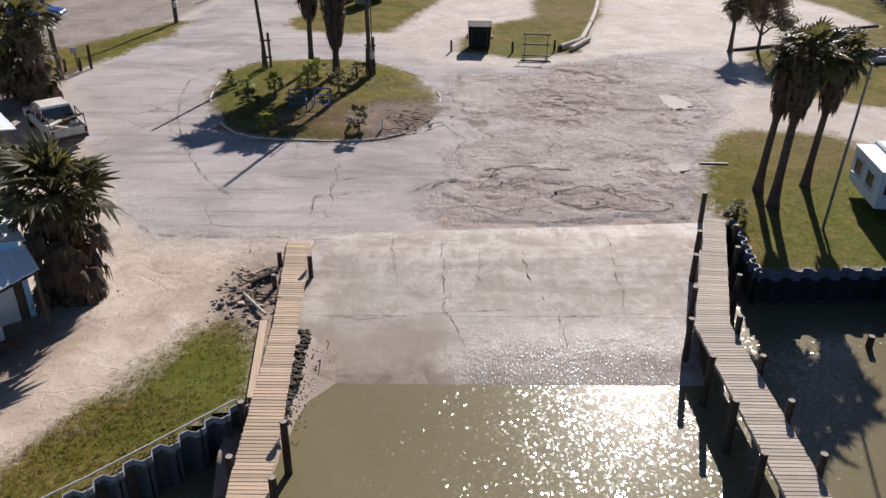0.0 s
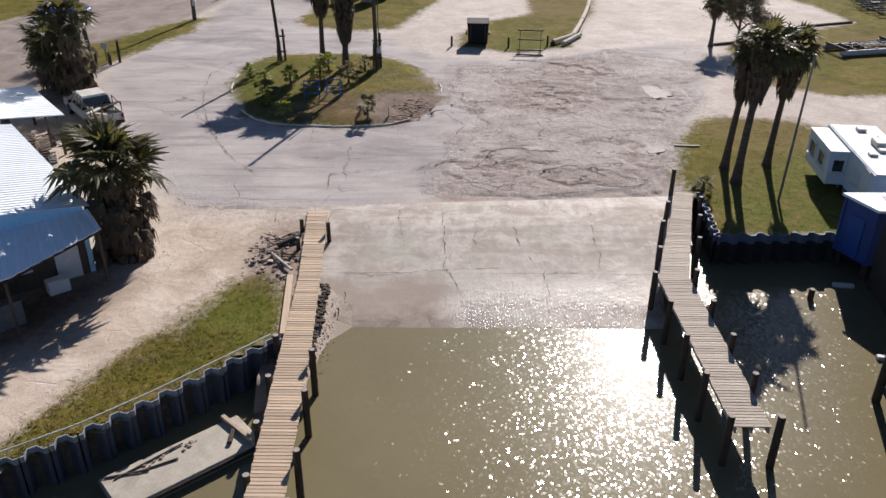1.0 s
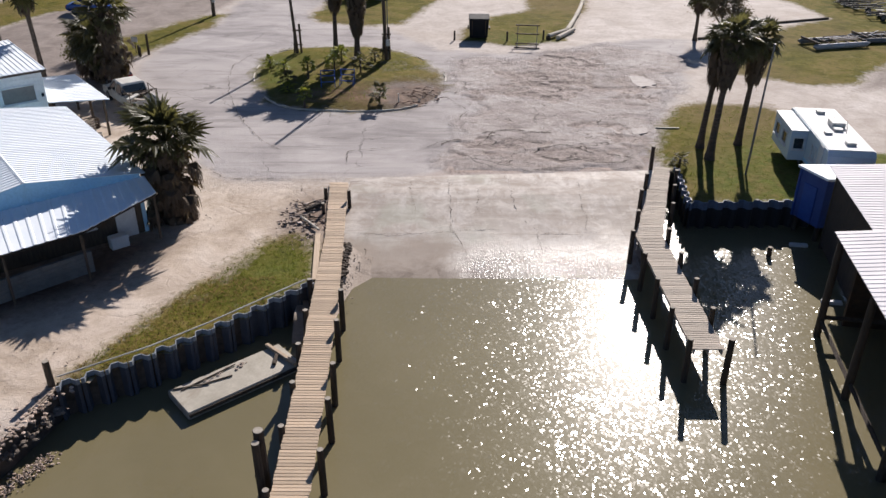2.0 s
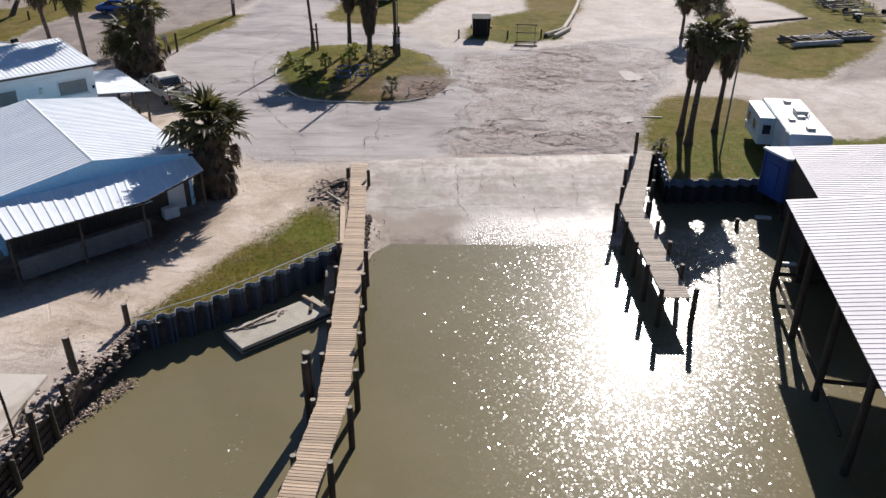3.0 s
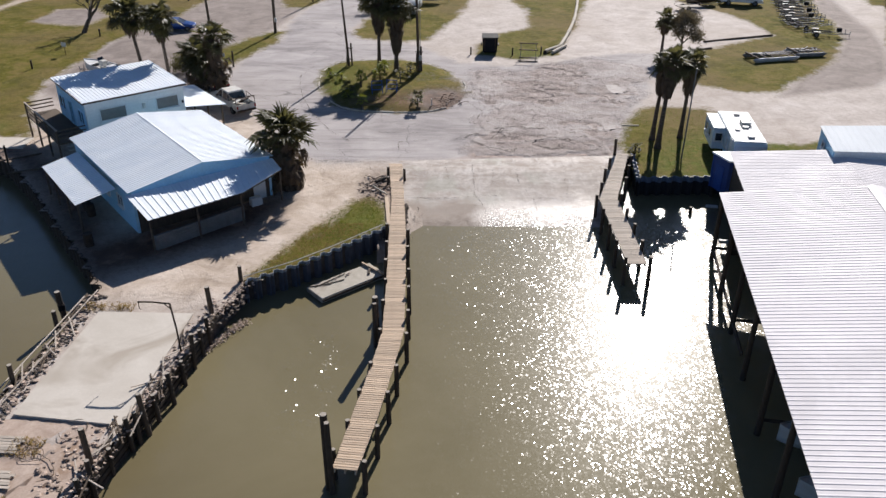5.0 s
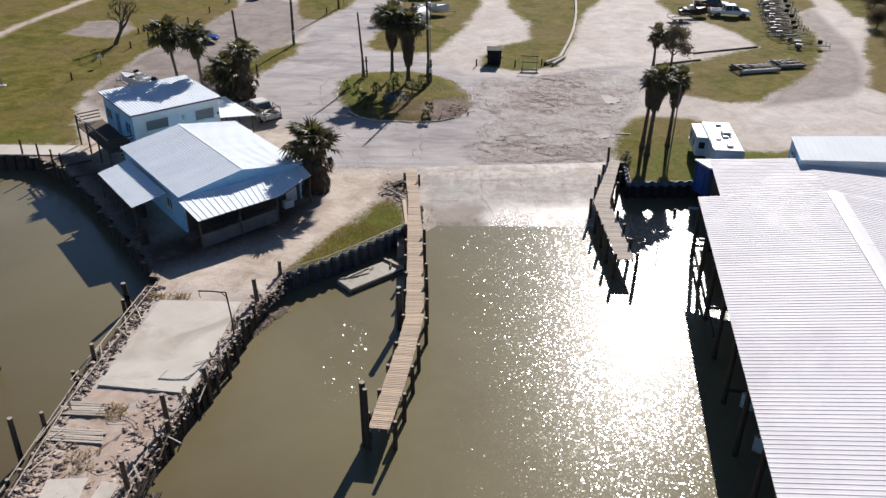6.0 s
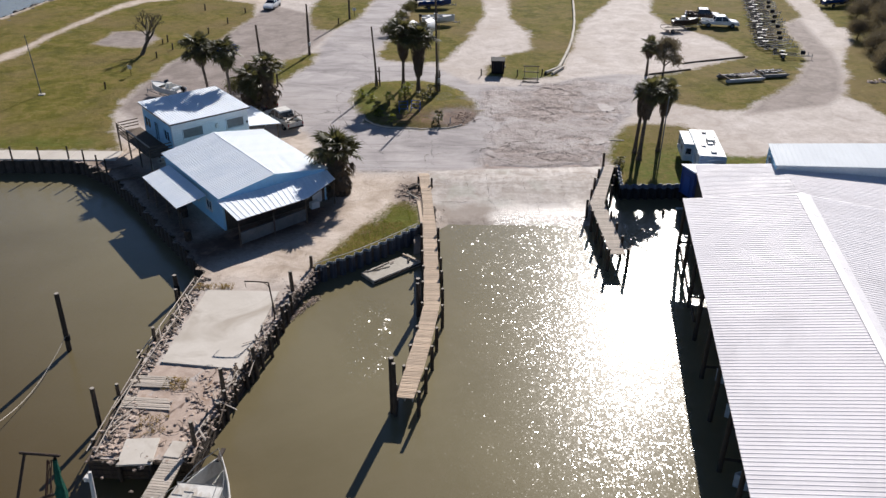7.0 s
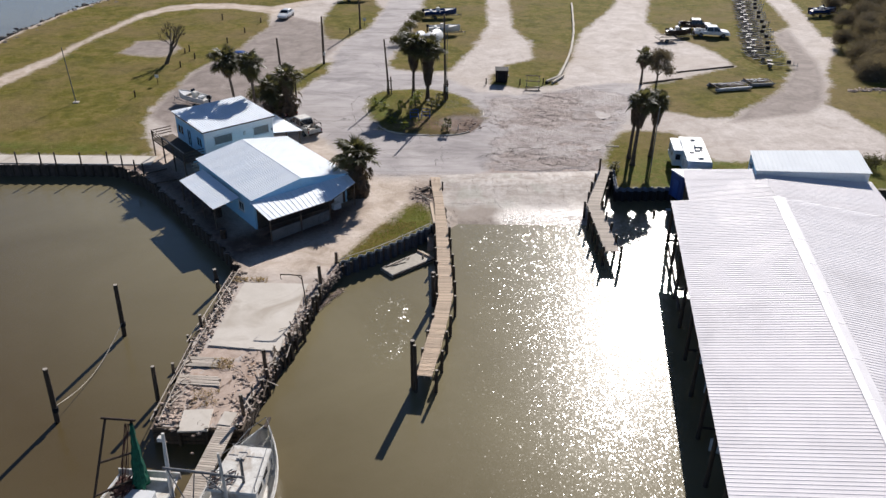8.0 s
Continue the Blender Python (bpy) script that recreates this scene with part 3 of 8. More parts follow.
# ---- land: one sheet, cut along the shore, sorted into ground, road and lawns ----
SHORE = [(-95, 36.2), (-60, 36.2), (-41.8, 36.5), (-40.4, 36.2), (-36.8, 33.4), (-33.1, 29.0), (-29.5, 24.1), (-24.7, 17.9), (-22.7, 15.0), (-23.3, 8.6),
         (-23.8, 4.4), (-23.7, -4.9), (-18.5, -5.0), (-18.1, -2.0), (-17.3, 3.1), (-16.2, 7.6), (-15.3, 12.6), (-14.4, 15.9), (-11.7, 17.9), (-9.9, 19.6),
         (-6.5, 23.2), (-6.0, 26.0), (-5.9, 34.3), (11.3, 36.0), (12.5, 36.0), (12.1, 31.7), (18.5, 32.0), (45, 32.0), (500, 30.0), (900, 1500), (100, 1500), (60, 400),
         (-40, 190), (-62, 140), (-70.5, 119), (-74.5, 107), (-76.5, 94), (-77.5, 80.7), (-82, 60)]
ISLAND = [(-15.6, 57.5), (-15.1, 53.0), (-13.0, 48.3), (-10.8, 46.6), (-7.3, 46.2), (-4.2, 46.5), (-2.1, 48.2), (-0.7, 52.2), (-1.1, 56.6), (-4.2, 61.8), (-8.5, 63.6), (-13.4, 62.7), (-15.2, 60.4)]


def rounded(pts, k=4):
    """The same outline with smooth bends between its corners."""
    r, n = [], len(pts)
    for i in range(n):
        p0, p1, p2, p3 = (Vector(pts[(i + d) % n]) for d in (-1, 0, 1, 2))
        for s in range(k):
            t = s / k
            q = 0.5 * (2 * p1 + (p2 - p0) * t + (2 * p0 - 5 * p1 + 4 * p2 - p3) * t * t + (3 * p1 - p0 - 3 * p2 + p3) * t ** 3)
            r.append((q.x, q.y))
    return r


ISLAND = rounded(ISLAND)
GRASS = [
    [(-95, 39.0), (-37.2, 39.0), (-39.6, 43.3), (-42.2, 49.8), (-43.0, 54.9), (-42.5, 60.5), (-42.0, 69.4), (-40.6, 75.1), (-38.9, 77.0), (-37.9, 84.0), (-36.8, 91.8), (-36.0, 97.5), (-37.8, 106.6), (-44.8, 110.0), (-52.1, 109.6), (-56.6, 107.1), (-59.9, 101.3), (-61.7, 92.2), (-63.2, 84.0), (-63.8, 74.8), (-64.9, 67.6), (-66.6, 60.5), (-72, 48), (-95, 43)],
    [(-69.4, 62.3), (-68.4, 66.6), (-66.9, 72.1), (-65.3, 78.1), (-64.2, 86.3), (-62.8, 95.4), (-61.1, 105.1), (-57.8, 111.2), (-53.0, 113.8), (-45.5, 114.1), (-38.6, 111.6), (-30, 120), (-30, 190), (-40, 189), (-62, 139), (-70, 119), (-74, 106), (-76, 93), (-77, 80), (-76, 62)],
    [(-22.5, 75.8), (-24.2, 75.7), (-27.5, 69.9), (-30.5, 64.6), (-31.3, 60.9), (-26.9, 57.6), (-24.9, 63.6), (-22.7, 70.7)],
    [(-27.5, 99.9), (-27.2, 113.1), (-22.3, 130), (-17.4, 111.2), (-18.4, 98.3), (-22.2, 88.1), (-25.1, 89.3)],
    [(-14.1, 76.2), (-12, 87.5), (-10.3, 104.9), (-9, 135), (3.2, 135), (1.8, 99.2), (-1.5, 82.9), (-4.7, 72.2), (-8, 71.2), (-13, 72.7)],
    [(7.1, 135), (6.2, 97.5), (8.3, 88.3), (7.9, 78.5), (3.8, 75.4), (1.0, 69.7), (0.4, 65.8), (5.4, 63.9), (9.9, 65.6), (13.3, 77.3), (17.4, 94.2), (27, 115.8), (32, 135)],
    [(36, 135), (34.7, 121.2), (30.3, 102.6), (31, 94.8), (34.5, 89.5), (37.2, 82.9), (37.8, 75.9), (28.5, 69.4), (23.1, 66.6), (22.4, 61), (22.0, 55.9), (24.8, 54.3), (27.3, 52.9), (30.8, 53.4), (34.4, 57.6), (40.6, 64.5), (45.8, 73.9), (48.3, 83.0), (48.7, 89.7), (50.4, 95.2), (55.4, 100.5), (57.0, 112.1), (58.2, 120.8), (60, 135)],
    [(65, 135), (63.0, 121.0), (61.5, 111.4), (59.3, 100.2), (58.1, 93.3), (60.0, 93.4), (56.8, 84.3), (54.0, 80.1), (51.0, 74.1), (48.9, 67.3), (44.9, 58.8), (46.1, 55.5), (46.8, 50.5), (47.0, 47.1), (48, 33), (140, 33), (140, 135)],
    [(12.0, 38.7), (13.7, 44.2), (15.5, 47.8), (17.6, 48.6), (22, 48.3), (23.6, 44), (24.5, 38.8), (34, 40.5), (46, 40), (46, 31.9), (18.3, 31.9), (12.0, 31.6), (12.3, 36)],
    [(-6.3, 23.3), (-6.7, 26.8), (-7.9, 28.0), (-8.8, 27.4), (-10.1, 25.2), (-11.7, 22.4), (-12.5, 20.7), (-13.6, 18.3), (-14.6, 16.4), (-14.3, 15.7), (-11.7, 17.7), (-9.9, 19.4)],
    ISLAND,
    [(-300, 135), (300, 135), (900, 1500), (-300, 1500)],
]
LUSH = [[(-95, 39.6), (-41, 39.9), (-41, 42.2), (-60, 42.8), (-95, 42.6)], [(-9.8, 24.3), (-8.2, 27.8), (-6.2, 26.5), (-6.8, 22.8), (-9.0, 21.4)], [(14.5, 31.0), (13.6, 36), (17.5, 40.5), (22, 43), (24, 40), (46, 39), (46, 30)], [(1.5, 65.2), (9, 64.8), (8, 68), (2, 68.5)], [(-15.6, 57.5), (-15.1, 53.0), (-13.0, 48.3), (-10.8, 46.6), (-10.6, 50.5), (-12.0, 55.5), (-12.6, 60.0), (-15.2, 60.4)]]
ASPHALT = [(-12.8, 34.4), (11.5, 35.9), (12.2, 40.3), (14.6, 46.6), (17.8, 53.9), (19.6, 60.5), (21.5, 67), (18, 67), (13.2, 65.3), (8.5, 62.3), (4.3, 61.4), (-1.4, 62.7), (-5.3, 69), (-8, 70.8), (-13, 72.3), (-14.4, 76.2), (-12.3, 87.5),
           (-10.6, 104.9), (-9.2, 140), (-14.5, 140), (-17.2, 111), (-18.2, 98.3), (-22, 87.5), (-22.7, 78.8), (-22.3, 72), (-24.7, 63.6), (-25.3, 58.8), (-24.4, 52), (-20.8, 46.6), (-17.7, 41.7), (-15.7, 38.3), (-13.9, 35.6)]
BROKEN = [(-0.8, 35.4), (11.4, 36.0), (12.1, 40.3), (14.3, 46.6), (17.4, 53.9), (19.4, 61), (14, 64.5), (6, 60.8), (0.5, 59.5), (-0.3, 52), (1.5, 47.0), (-0.6, 42)]
SOIL = [[(50.4, 95.2), (54.0, 98.2), (51.7, 83.1), (51.3, 78.4), (49.0, 69.9), (45.0, 59.9), (41.0, 55.2), (35.9, 53.6), (30.0, 51.6), (34.4, 57.9), (40.6, 64.5), (45.8, 73.9), (48.3, 83.0), (48.7, 89.7)], [(-25.5, 50), (-26, 57), (-27.5, 69.9), (-24.2, 75.7), (-22.2, 88), (-25, 89.3), (-27.5, 99.9), (-35.4, 106), (-36.0, 97.5), (-37.9, 84.0), (-40.6, 75.1), (-42.0, 69.4), (-42.5, 60.5), (-42.5, 52), (-36, 45)]]

SANDY = [(-24.5, 13), (-14, 14), (-5, 22), (-5, 33.5), (-13.2, 34.0), (-15.5, 38), (-21, 46), (-30, 47), (-42, 39), (-40, 33)]


def inside(px, py, poly):
    r = np.zeros(px.shape, bool)
    n = len(poly)
    for i in range(n):
        (x0, y0), (x1, y1) = poly[i], poly[(i + 1) % n]
        if y0 == y1:
            continue
        c = ((y0 > py) != (y1 > py)) & (px < (x1 - x0) * (py - y0) / (y1 - y0) + x0)
        r ^= c
    return r


def nearest(px, py, poly):
    """Distance to an outline, and the nearest place on it."""
    best = np.full(px.shape, 1e9)
    qx, qy = px.copy(), py.copy()
    n = len(poly)
    for i in range(n):
        (x0, y0), (x1, y1) = poly[i], poly[(i + 1) % n]
        dx, dy = x1 - x0, y1 - y0
        t = np.clip(((px - x0) * dx + (py - y0) * dy) / (dx * dx + dy * dy + 1e-12), 0, 1)
        ax, ay = x0 + t * dx, y0 + t * dy
        d = np.hypot(px - ax, py - ay)
        k = d < best
        best[k], qx[k], qy[k] = d[k], ax[k], ay[k]
    return best, qx, qy


def depth_in(px, py, poly):
    d = nearest(px, py, poly)[0]
    return np.where(inside(px, py, poly), d, -d)


def broken_depth(px, py):
    """How far inside the broken stretch of road, with a ragged border."""
    w = np.array([noise.noise((x * 0.3, y * 0.3, 6.0)) + 0.45 * noise.noise((x * 1.0, y * 1.0, 6.0)) for x, y in zip(px, py)])
    return np.minimum(depth_in(px, py, BROKEN) + 1.3 * w, depth_in(px, py, ASPHALT) + 0.4)


def build_land():
    step = 0.6
    far = np.cumsum(np.geomspace(1.0, 130.0, 26))
    xs = np.concatenate([-80 - far[::-1], np.arange(-80, 80.01, step), 80 + far])
    ys = np.concatenate([np.arange(-6, 135, step), 135.3 + far])
    X, Y = np.meshgrid(xs, ys)
    px, py = X.ravel(), Y.ravel()
    # verts near the shore or the island's kerb slide onto it
    for line in (SHORE, ISLAND):
        d, qx, qy = nearest(px, py, line)
        k = (d < step * 0.52) & (np.abs(px) < 80) & (py < 135)
        px, py = np.where(k, qx, px), np.where(k, qy, py)
    nx, ny = len(xs), len(ys)
    a = (np.arange(ny - 1)[:, None] * nx + np.arange(nx - 1)[None, :]).ravel()
    quads = np.stack([a, a + 1, a + nx + 1, a + nx], 1)
    cx, cy = px[quads].mean(1), py[quads].mean(1)
    land = inside(cx, cy, SHORE)
    d_shore = nearest(px, py, SHORE)[0]
    d_isl = depth_in(px, py, ISLAND)
    hz = np.array([noise.noise((x * 0.35, y * 0.35, 0.0)) + 0.5 * noise.noise((x * 1.1, y * 1.1, 3.0)) for x, y in zip(px, py)])
    z = GROUND_Z + 0.045 * hz * np.clip(d_shore / 2, 0, 1)
    brk = broken_depth(px, py)
    z -= np.clip(brk - 0.5, 0, 0.6) * 0.35
    z += np.clip(d_isl, 0, 1.2) * 0.16
    g = np.max([depth_in(px, py, q) for q in GRASS], 0)
    tar = depth_in(px, py, ASPHALT)
    soil = np.max([depth_in(px, py, q) for q in SOIL], 0)
    sandy = np.maximum(depth_in(px, py, SANDY), depth_in(px, py, [(-95, 40), (-43.8, 40), (-43.8, 76), (-38.5, 100), (-30, 120), (-60, 135), (-95, 135)]))
    lush = np.max([depth_in(px, py, q) for q in LUSH], 0)
    pad = depth_in(px, py, [(-56, 79), (-55.2, 86.5), (-50, 87.5), (-46.8, 82.6), (-48.4, 77.6)])
    g = np.minimum(g, -pad)
    isl_bare = np.hypot((px + 2.8) / 3.2, (py - 49.6) / 2.8) - 1
    g = np.where(d_isl > 0, np.minimum(g, isl_bare * 2.2), g)
    g = np.where(d_isl > 0, np.minimum(g, np.interp(px, [-15, -12, -9.5, -6.5, -3, 0], [1.6, 1.3, 0.9, 0.7, 0.6, 0.1])), g)
    tar = np.where(d_isl > 0.1, -9.0, tar)
    soil = np.maximum(np.where(d_isl > 0.1, 2.0, soil), pad)
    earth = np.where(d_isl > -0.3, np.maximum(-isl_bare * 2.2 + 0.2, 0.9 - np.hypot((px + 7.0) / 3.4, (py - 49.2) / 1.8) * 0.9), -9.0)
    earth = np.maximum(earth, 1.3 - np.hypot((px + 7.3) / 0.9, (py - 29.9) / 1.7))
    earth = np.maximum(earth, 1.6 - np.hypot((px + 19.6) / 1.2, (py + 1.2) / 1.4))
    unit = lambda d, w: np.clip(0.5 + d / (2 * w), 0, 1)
    # dark colour between house and basin paints in the house's shade
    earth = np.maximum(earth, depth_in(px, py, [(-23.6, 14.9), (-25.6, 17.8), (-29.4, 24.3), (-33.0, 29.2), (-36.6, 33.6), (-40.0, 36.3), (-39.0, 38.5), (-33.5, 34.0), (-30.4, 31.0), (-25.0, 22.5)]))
    # same dark colour before the porch, painting in the shade on the ground
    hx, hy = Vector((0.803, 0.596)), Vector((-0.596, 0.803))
    front_shade = [tuple(Vector((-22.8, 21.9)) + hx * u + hy * v) for u, v in ((-4.5, -4.6), (7.0, -3.9), (10.5, -1.2), (10.0, 0.5), (-4.5, 0.5))]
    earth = np.maximum(earth, depth_in(px, py, front_shade))
    grit = depth_in(px, py, [(-1.5, 35.3), (2.4, 35.6), (11.0, 36.3), (11.4, 38.2), (8.0, 37.6), (4.0, 37.4), (0.2, 37.0)])
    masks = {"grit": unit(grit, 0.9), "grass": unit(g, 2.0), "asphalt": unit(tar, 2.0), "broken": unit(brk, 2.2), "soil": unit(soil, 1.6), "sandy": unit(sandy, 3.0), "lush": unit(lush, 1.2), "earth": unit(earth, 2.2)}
    kinds = {
        "ground": land & ~inside(cx, cy, ASPHALT) & ~np.any([inside(cx, cy, q) for q in GRASS], 0),
        "lawn": land & np.any([inside(cx, cy, q) for q in GRASS], 0) & ~inside(cx, cy, ISLAND),
        "traffic_island": land & inside(cx, cy, ISLAND),
    }
    kinds["road"] = land & ~kinds["ground"] & ~kinds["lawn"] & ~kinds["traffic_island"]
    names = {"ground": "pale crushed-shell gravel ground with bare soil", "lawn": "short olive grass with dry patches", "traffic_island": "raised grassy traffic island in the road", "road": "worn grey asphalt road, broken and potholed"}
    for name, sel in kinds.items():
        q = quads[sel]
        used, inv = np.unique(q, return_inverse=True)
        verts = np.stack([px[used], py[used], z[used]], 1)
        faces = inv.reshape(q.shape)
        me = bpy.data.meshes.new(name)
        me.from_pydata(verts.tolist(), [], faces.tolist())
        for key, val in masks.items():
            me.attributes.new(key, "FLOAT", "POINT").data.foreach_set("value", val[used].astype(np.float32))
        me.materials.append(LAND)
        me.polygons.foreach_set("use_smooth", [True] * len(me.polygons))
        structure(new(name, me), names[name], name.replace("_", " "))
    return px, py, z


build_land()


# ---- broken pavement: a torn top course over the fill below it ----
def tear(x, y):
    """0 where the top course stands, up to 2 where two courses are gone."""
    f = 0.0
    for k, (a, s) in enumerate(((1.0, 0.11), (0.55, 0.27), (0.30, 0.7), (0.17, 1.7), (0.09, 3.7))):
        f += a * noise.noise((x * s * 0.8 + 5.3 * k, y * s * 1.15, 11.0 + k))
    f -= 0.75 * math.exp(-((x - 3.2) / 3.6) ** 2 - ((y - 46.6) / 2.4) ** 2)
    lo = min(max((f - 0.08) / 0.016, 0), 1) + min(max((f - 0.40) / 0.02, 0), 1)
    # one slab has sunk whole at the foot of the road
    r = math.hypot((x - 7.3) / 2.7, (y - 38.6) / 1.35) + 0.5 * noise.noise((x * 0.7, y * 0.7, 2.0)) + 0.2 * noise.noise((x * 2, y * 2, 2.0))
    return lo + min(max((1.0 - r) / 0.03, 0), 1) * 0.9


def road_z(x, y):
    lift = 0.010 * noise.noise((x * 0.5, y * 0.5, 1.0)) + 0.012 * noise.noise((x * 2.6, y * 2.6, 4.0)) + 0.010 * noise.noise((x * 6.0, y * 6.0, 4.0))
    return GROUND_Z + 0.035 + lift - 0.085 * tear(x, y)


def build_broken():
    st = 0.115
    xs, ys = np.arange(-3.0, 20.5, st), np.arange(35.3, 65.5, st)
    X, Y = np.meshgrid(xs, ys)
    px, py = X.ravel(), Y.ravel()
    dep = broken_depth(px, py)
    nx, ny = len(xs), len(ys)
    a = (np.arange(ny - 1)[:, None] * nx + np.arange(nx - 1)[None, :]).ravel()
    quads = np.stack([a, a + 1, a + nx + 1, a + nx], 1)
    quads = quads[dep[quads].min(1) > 0.02]
    used, inv = np.unique(quads, return_inverse=True)
    ux, uy, ud = px[used], py[used], dep[used]
    edge = np.clip(ud / 0.9, 0, 1)
    torn = np.array([tear(x, y) for x, y in zip(ux, uy)]) * np.clip((ud - 0.2) / 1.0, 0, 1)
    z = np.array([road_z(x, y) for x, y in zip(ux, uy)])
    z = z * edge + (GROUND_Z - 0.05) * (1 - edge)
    me = bpy.data.meshes.new("broken_pavement")
    me.from_pydata(np.stack([ux, uy, z], 1).tolist(), [], inv.reshape(quads.shape).tolist())
    unit = lambda d, w: np.clip(0.5 + d / (2 * w), 0, 1)
    for key, val in (("asphalt", np.ones(len(ux))), ("broken", unit(ud, 2.2)), ("worn", np.clip(torn, 0, 1)), ("lush", np.zeros(len(ux)))):
        me.attributes.new(key, "FLOAT", "POINT").data.foreach_set("value", val.astype(np.float32))
    me.materials.append(LAND)
    me.polygons.foreach_set("use_smooth", [True] * len(me.polygons))
    structure(new("broken_pavement", me), "torn grey asphalt with sunken slabs and ledges", "road")


build_broken()

# earth faces under the shore, so that the land has thickness
bank = Shape()
for (x0, y0), (x1, y1) in zip(SHORE[:28], SHORE[1:29]):
    bank.add([(x0, y0, -2), (x1, y1, -2), (x1, y1, GROUND_Z + 0.01), (x0, y0, GROUND_Z + 0.01)], [(0, 1, 2, 3)])
EARTH_BANK = mat("dark_earth_bank", (0.05, 0.038, 0.03), (0.15, 0.115, 0.09), 1.6, 0.9, bump=0.8, stain=(0.035, 0.03, 0.026), place=True)
structure(part("bank", bank, EARTH_BANK), "dark earth bank below the land's edge", "bank")

# water: one sheet to the horizon
wat = Shape()
wat.add([(-1500, -1200, 0), (1500, -1200, 0), (1500, 1600, 0), (-1500, 1600, 0)], [(0, 1, 2, 3)])
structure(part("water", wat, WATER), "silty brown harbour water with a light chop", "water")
bed = Shape()
bed.add([(-1500, -1200, -2.2), (1500, -1200, -2.2), (1500, 1600, -2.2), (-1500, 1600, -2.2)], [(0, 1, 2, 3)])
structure(part("harbour_bed", bed, MUD), "muddy harbour bed", "ground")


# ---- boat ramp: cast panels with open joints ----
def ramp_z(y):
    return float(np.interp(y, [16, 20, 26, 29.5, 33, 34.8], [-2.1, -1.25, 0.0, 0.68, 1.20, 1.345]))


ramp = structure(thing("boat_ramp", "stained concrete boat ramp running into the water", "ramp"), "stained concrete boat ramp running into the water", "ramp")
ramp_rng = random.Random(4)


def ramp_edge(x):
    return 34.72 + (x + 5.9) * 0.083


for (x0, x1), (y0, y1) in [((a, b), r) for r in ((17, 25.0), (25.0, 29.35), (29.35, 99)) for a, b in ((-6.3, -2.5), (-2.5, -0.35), (-0.35, 4.0), (4.0, 8.3), (8.3, 12.4))]:
    s = Shape()
    n, mseg = 12, 8
    drop = ramp_rng.uniform(-0.003, 0.003)
    vs = []
    for j in range(n + 1):
        for i in range(mseg + 1):
            u, w = i / mseg, j / n
            x = x0 + 0.001 + (x1 - x0 - 0.002) * u
            top = min(y1, ramp_edge(x))
            y = y0 + 0.005 + (top - y0 - 0.010) * w
            wob = 0.05 * noise.noise((x * 0.9 + 9, y * 0.9, 2.0))
            x += wob if 0 < i < mseg else 0.28 * noise.noise((y * 0.55, x0 if i == 0 else x1, 4.0)) + 0.07 * noise.noise((y * 2.3, x0 if i == 0 else x1, 4.0))
            x = min(x, 8.75 + max(0.0, y - 28) * 0.36)
            vs.append((x, y, ramp_z(y) + drop + 0.012 * noise.noise((x, y, 7.0))))
    k = len(vs)
    vs += [(x, y, z - 0.16) for x, y, z in vs]
    fs = [(j * (mseg + 1) + i, j * (mseg + 1) + i + 1, (j + 1) * (mseg + 1) + i + 1, (j + 1) * (mseg + 1) + i) for j in range(n) for i in range(mseg)]
    rim = [i for i in range(mseg + 1)] + [j * (mseg + 1) + mseg for j in range(1, n + 1)] + [n * (mseg + 1) + i for i in range(mseg - 1, -1, -1)] + [j * (mseg + 1) for j in range(n - 1, 0, -1)]
    fs += [(rim[i], rim[i - 1], rim[i - 1] + k, rim[i] + k) for i in range(len(rim))]
    s.add(vs, fs)
    part("ramp_slab", s, RAMP, ramp)
under = Shape()
ys_r = [16, 20, 26, 29.5, 33, 34.4]
under.add([p for y in ys_r for p in ((-6.4, y, ramp_z(y) - 0.06), (min(12.6, 8.7 + max(0.0, y - 28) * 0.36), y, ramp_z(y) - 0.06))], [(2 * i, 2 * i + 1, 2 * i + 3, 2 * i + 2) for i in range(len(ys_r) - 1)])
part("joint_bed", under, MUD, ramp)

# mud bank beside the ramp, under the dock
mud = Shape()
nxm, nym = 16, 34
vs = []
for j in range(nym + 1):
    for i in range(nxm + 1):
        x, y = -7.0 + 4.8 * i / nxm, 20.0 + 11.5 * j / nym
        fall = np.interp(x, [-7, -5.6, -4.9, -3.9, -2.2], [0.9, 0.55, 0.24, -0.02, -0.25])
        zz = ramp_z(y) + fall * np.interp(y, [20, 21.5, 24, 28, 31.5], [0.9, 2.0, 1.35, 0.35, 0.0])
        zz = min(zz, GROUND_Z + 0.02) + 0.05 * noise.noise((x * 1.3, y * 1.3, 1.0)) + 0.025 * noise.noise((x * 4, y * 4, 1.0)) - np.interp(y, [27.5, 30.0], [0.05, 0.35])
        vs.append((x, y, zz))
mud.add(vs, [(j * (nxm + 1) + i, j * (nxm + 1) + i + 1, (j + 1) * (nxm + 1) + i + 1, (j + 1) * (nxm + 1) + i) for j in range(nym) for i in range(nxm)])
structure(part("mud_bank", mud, MUD, smooth=True), "sandy mud washed up beside the boat ramp", "ground")

# kerb of the island: cast lengths, many of them sunk or gone
kerb = structure(thing("kerb", "low worn concrete kerb, partly sunk, round the island", "kerb"), "low worn concrete kerb, partly sunk, round the island", "kerb")
kerb_rng = random.Random(8)
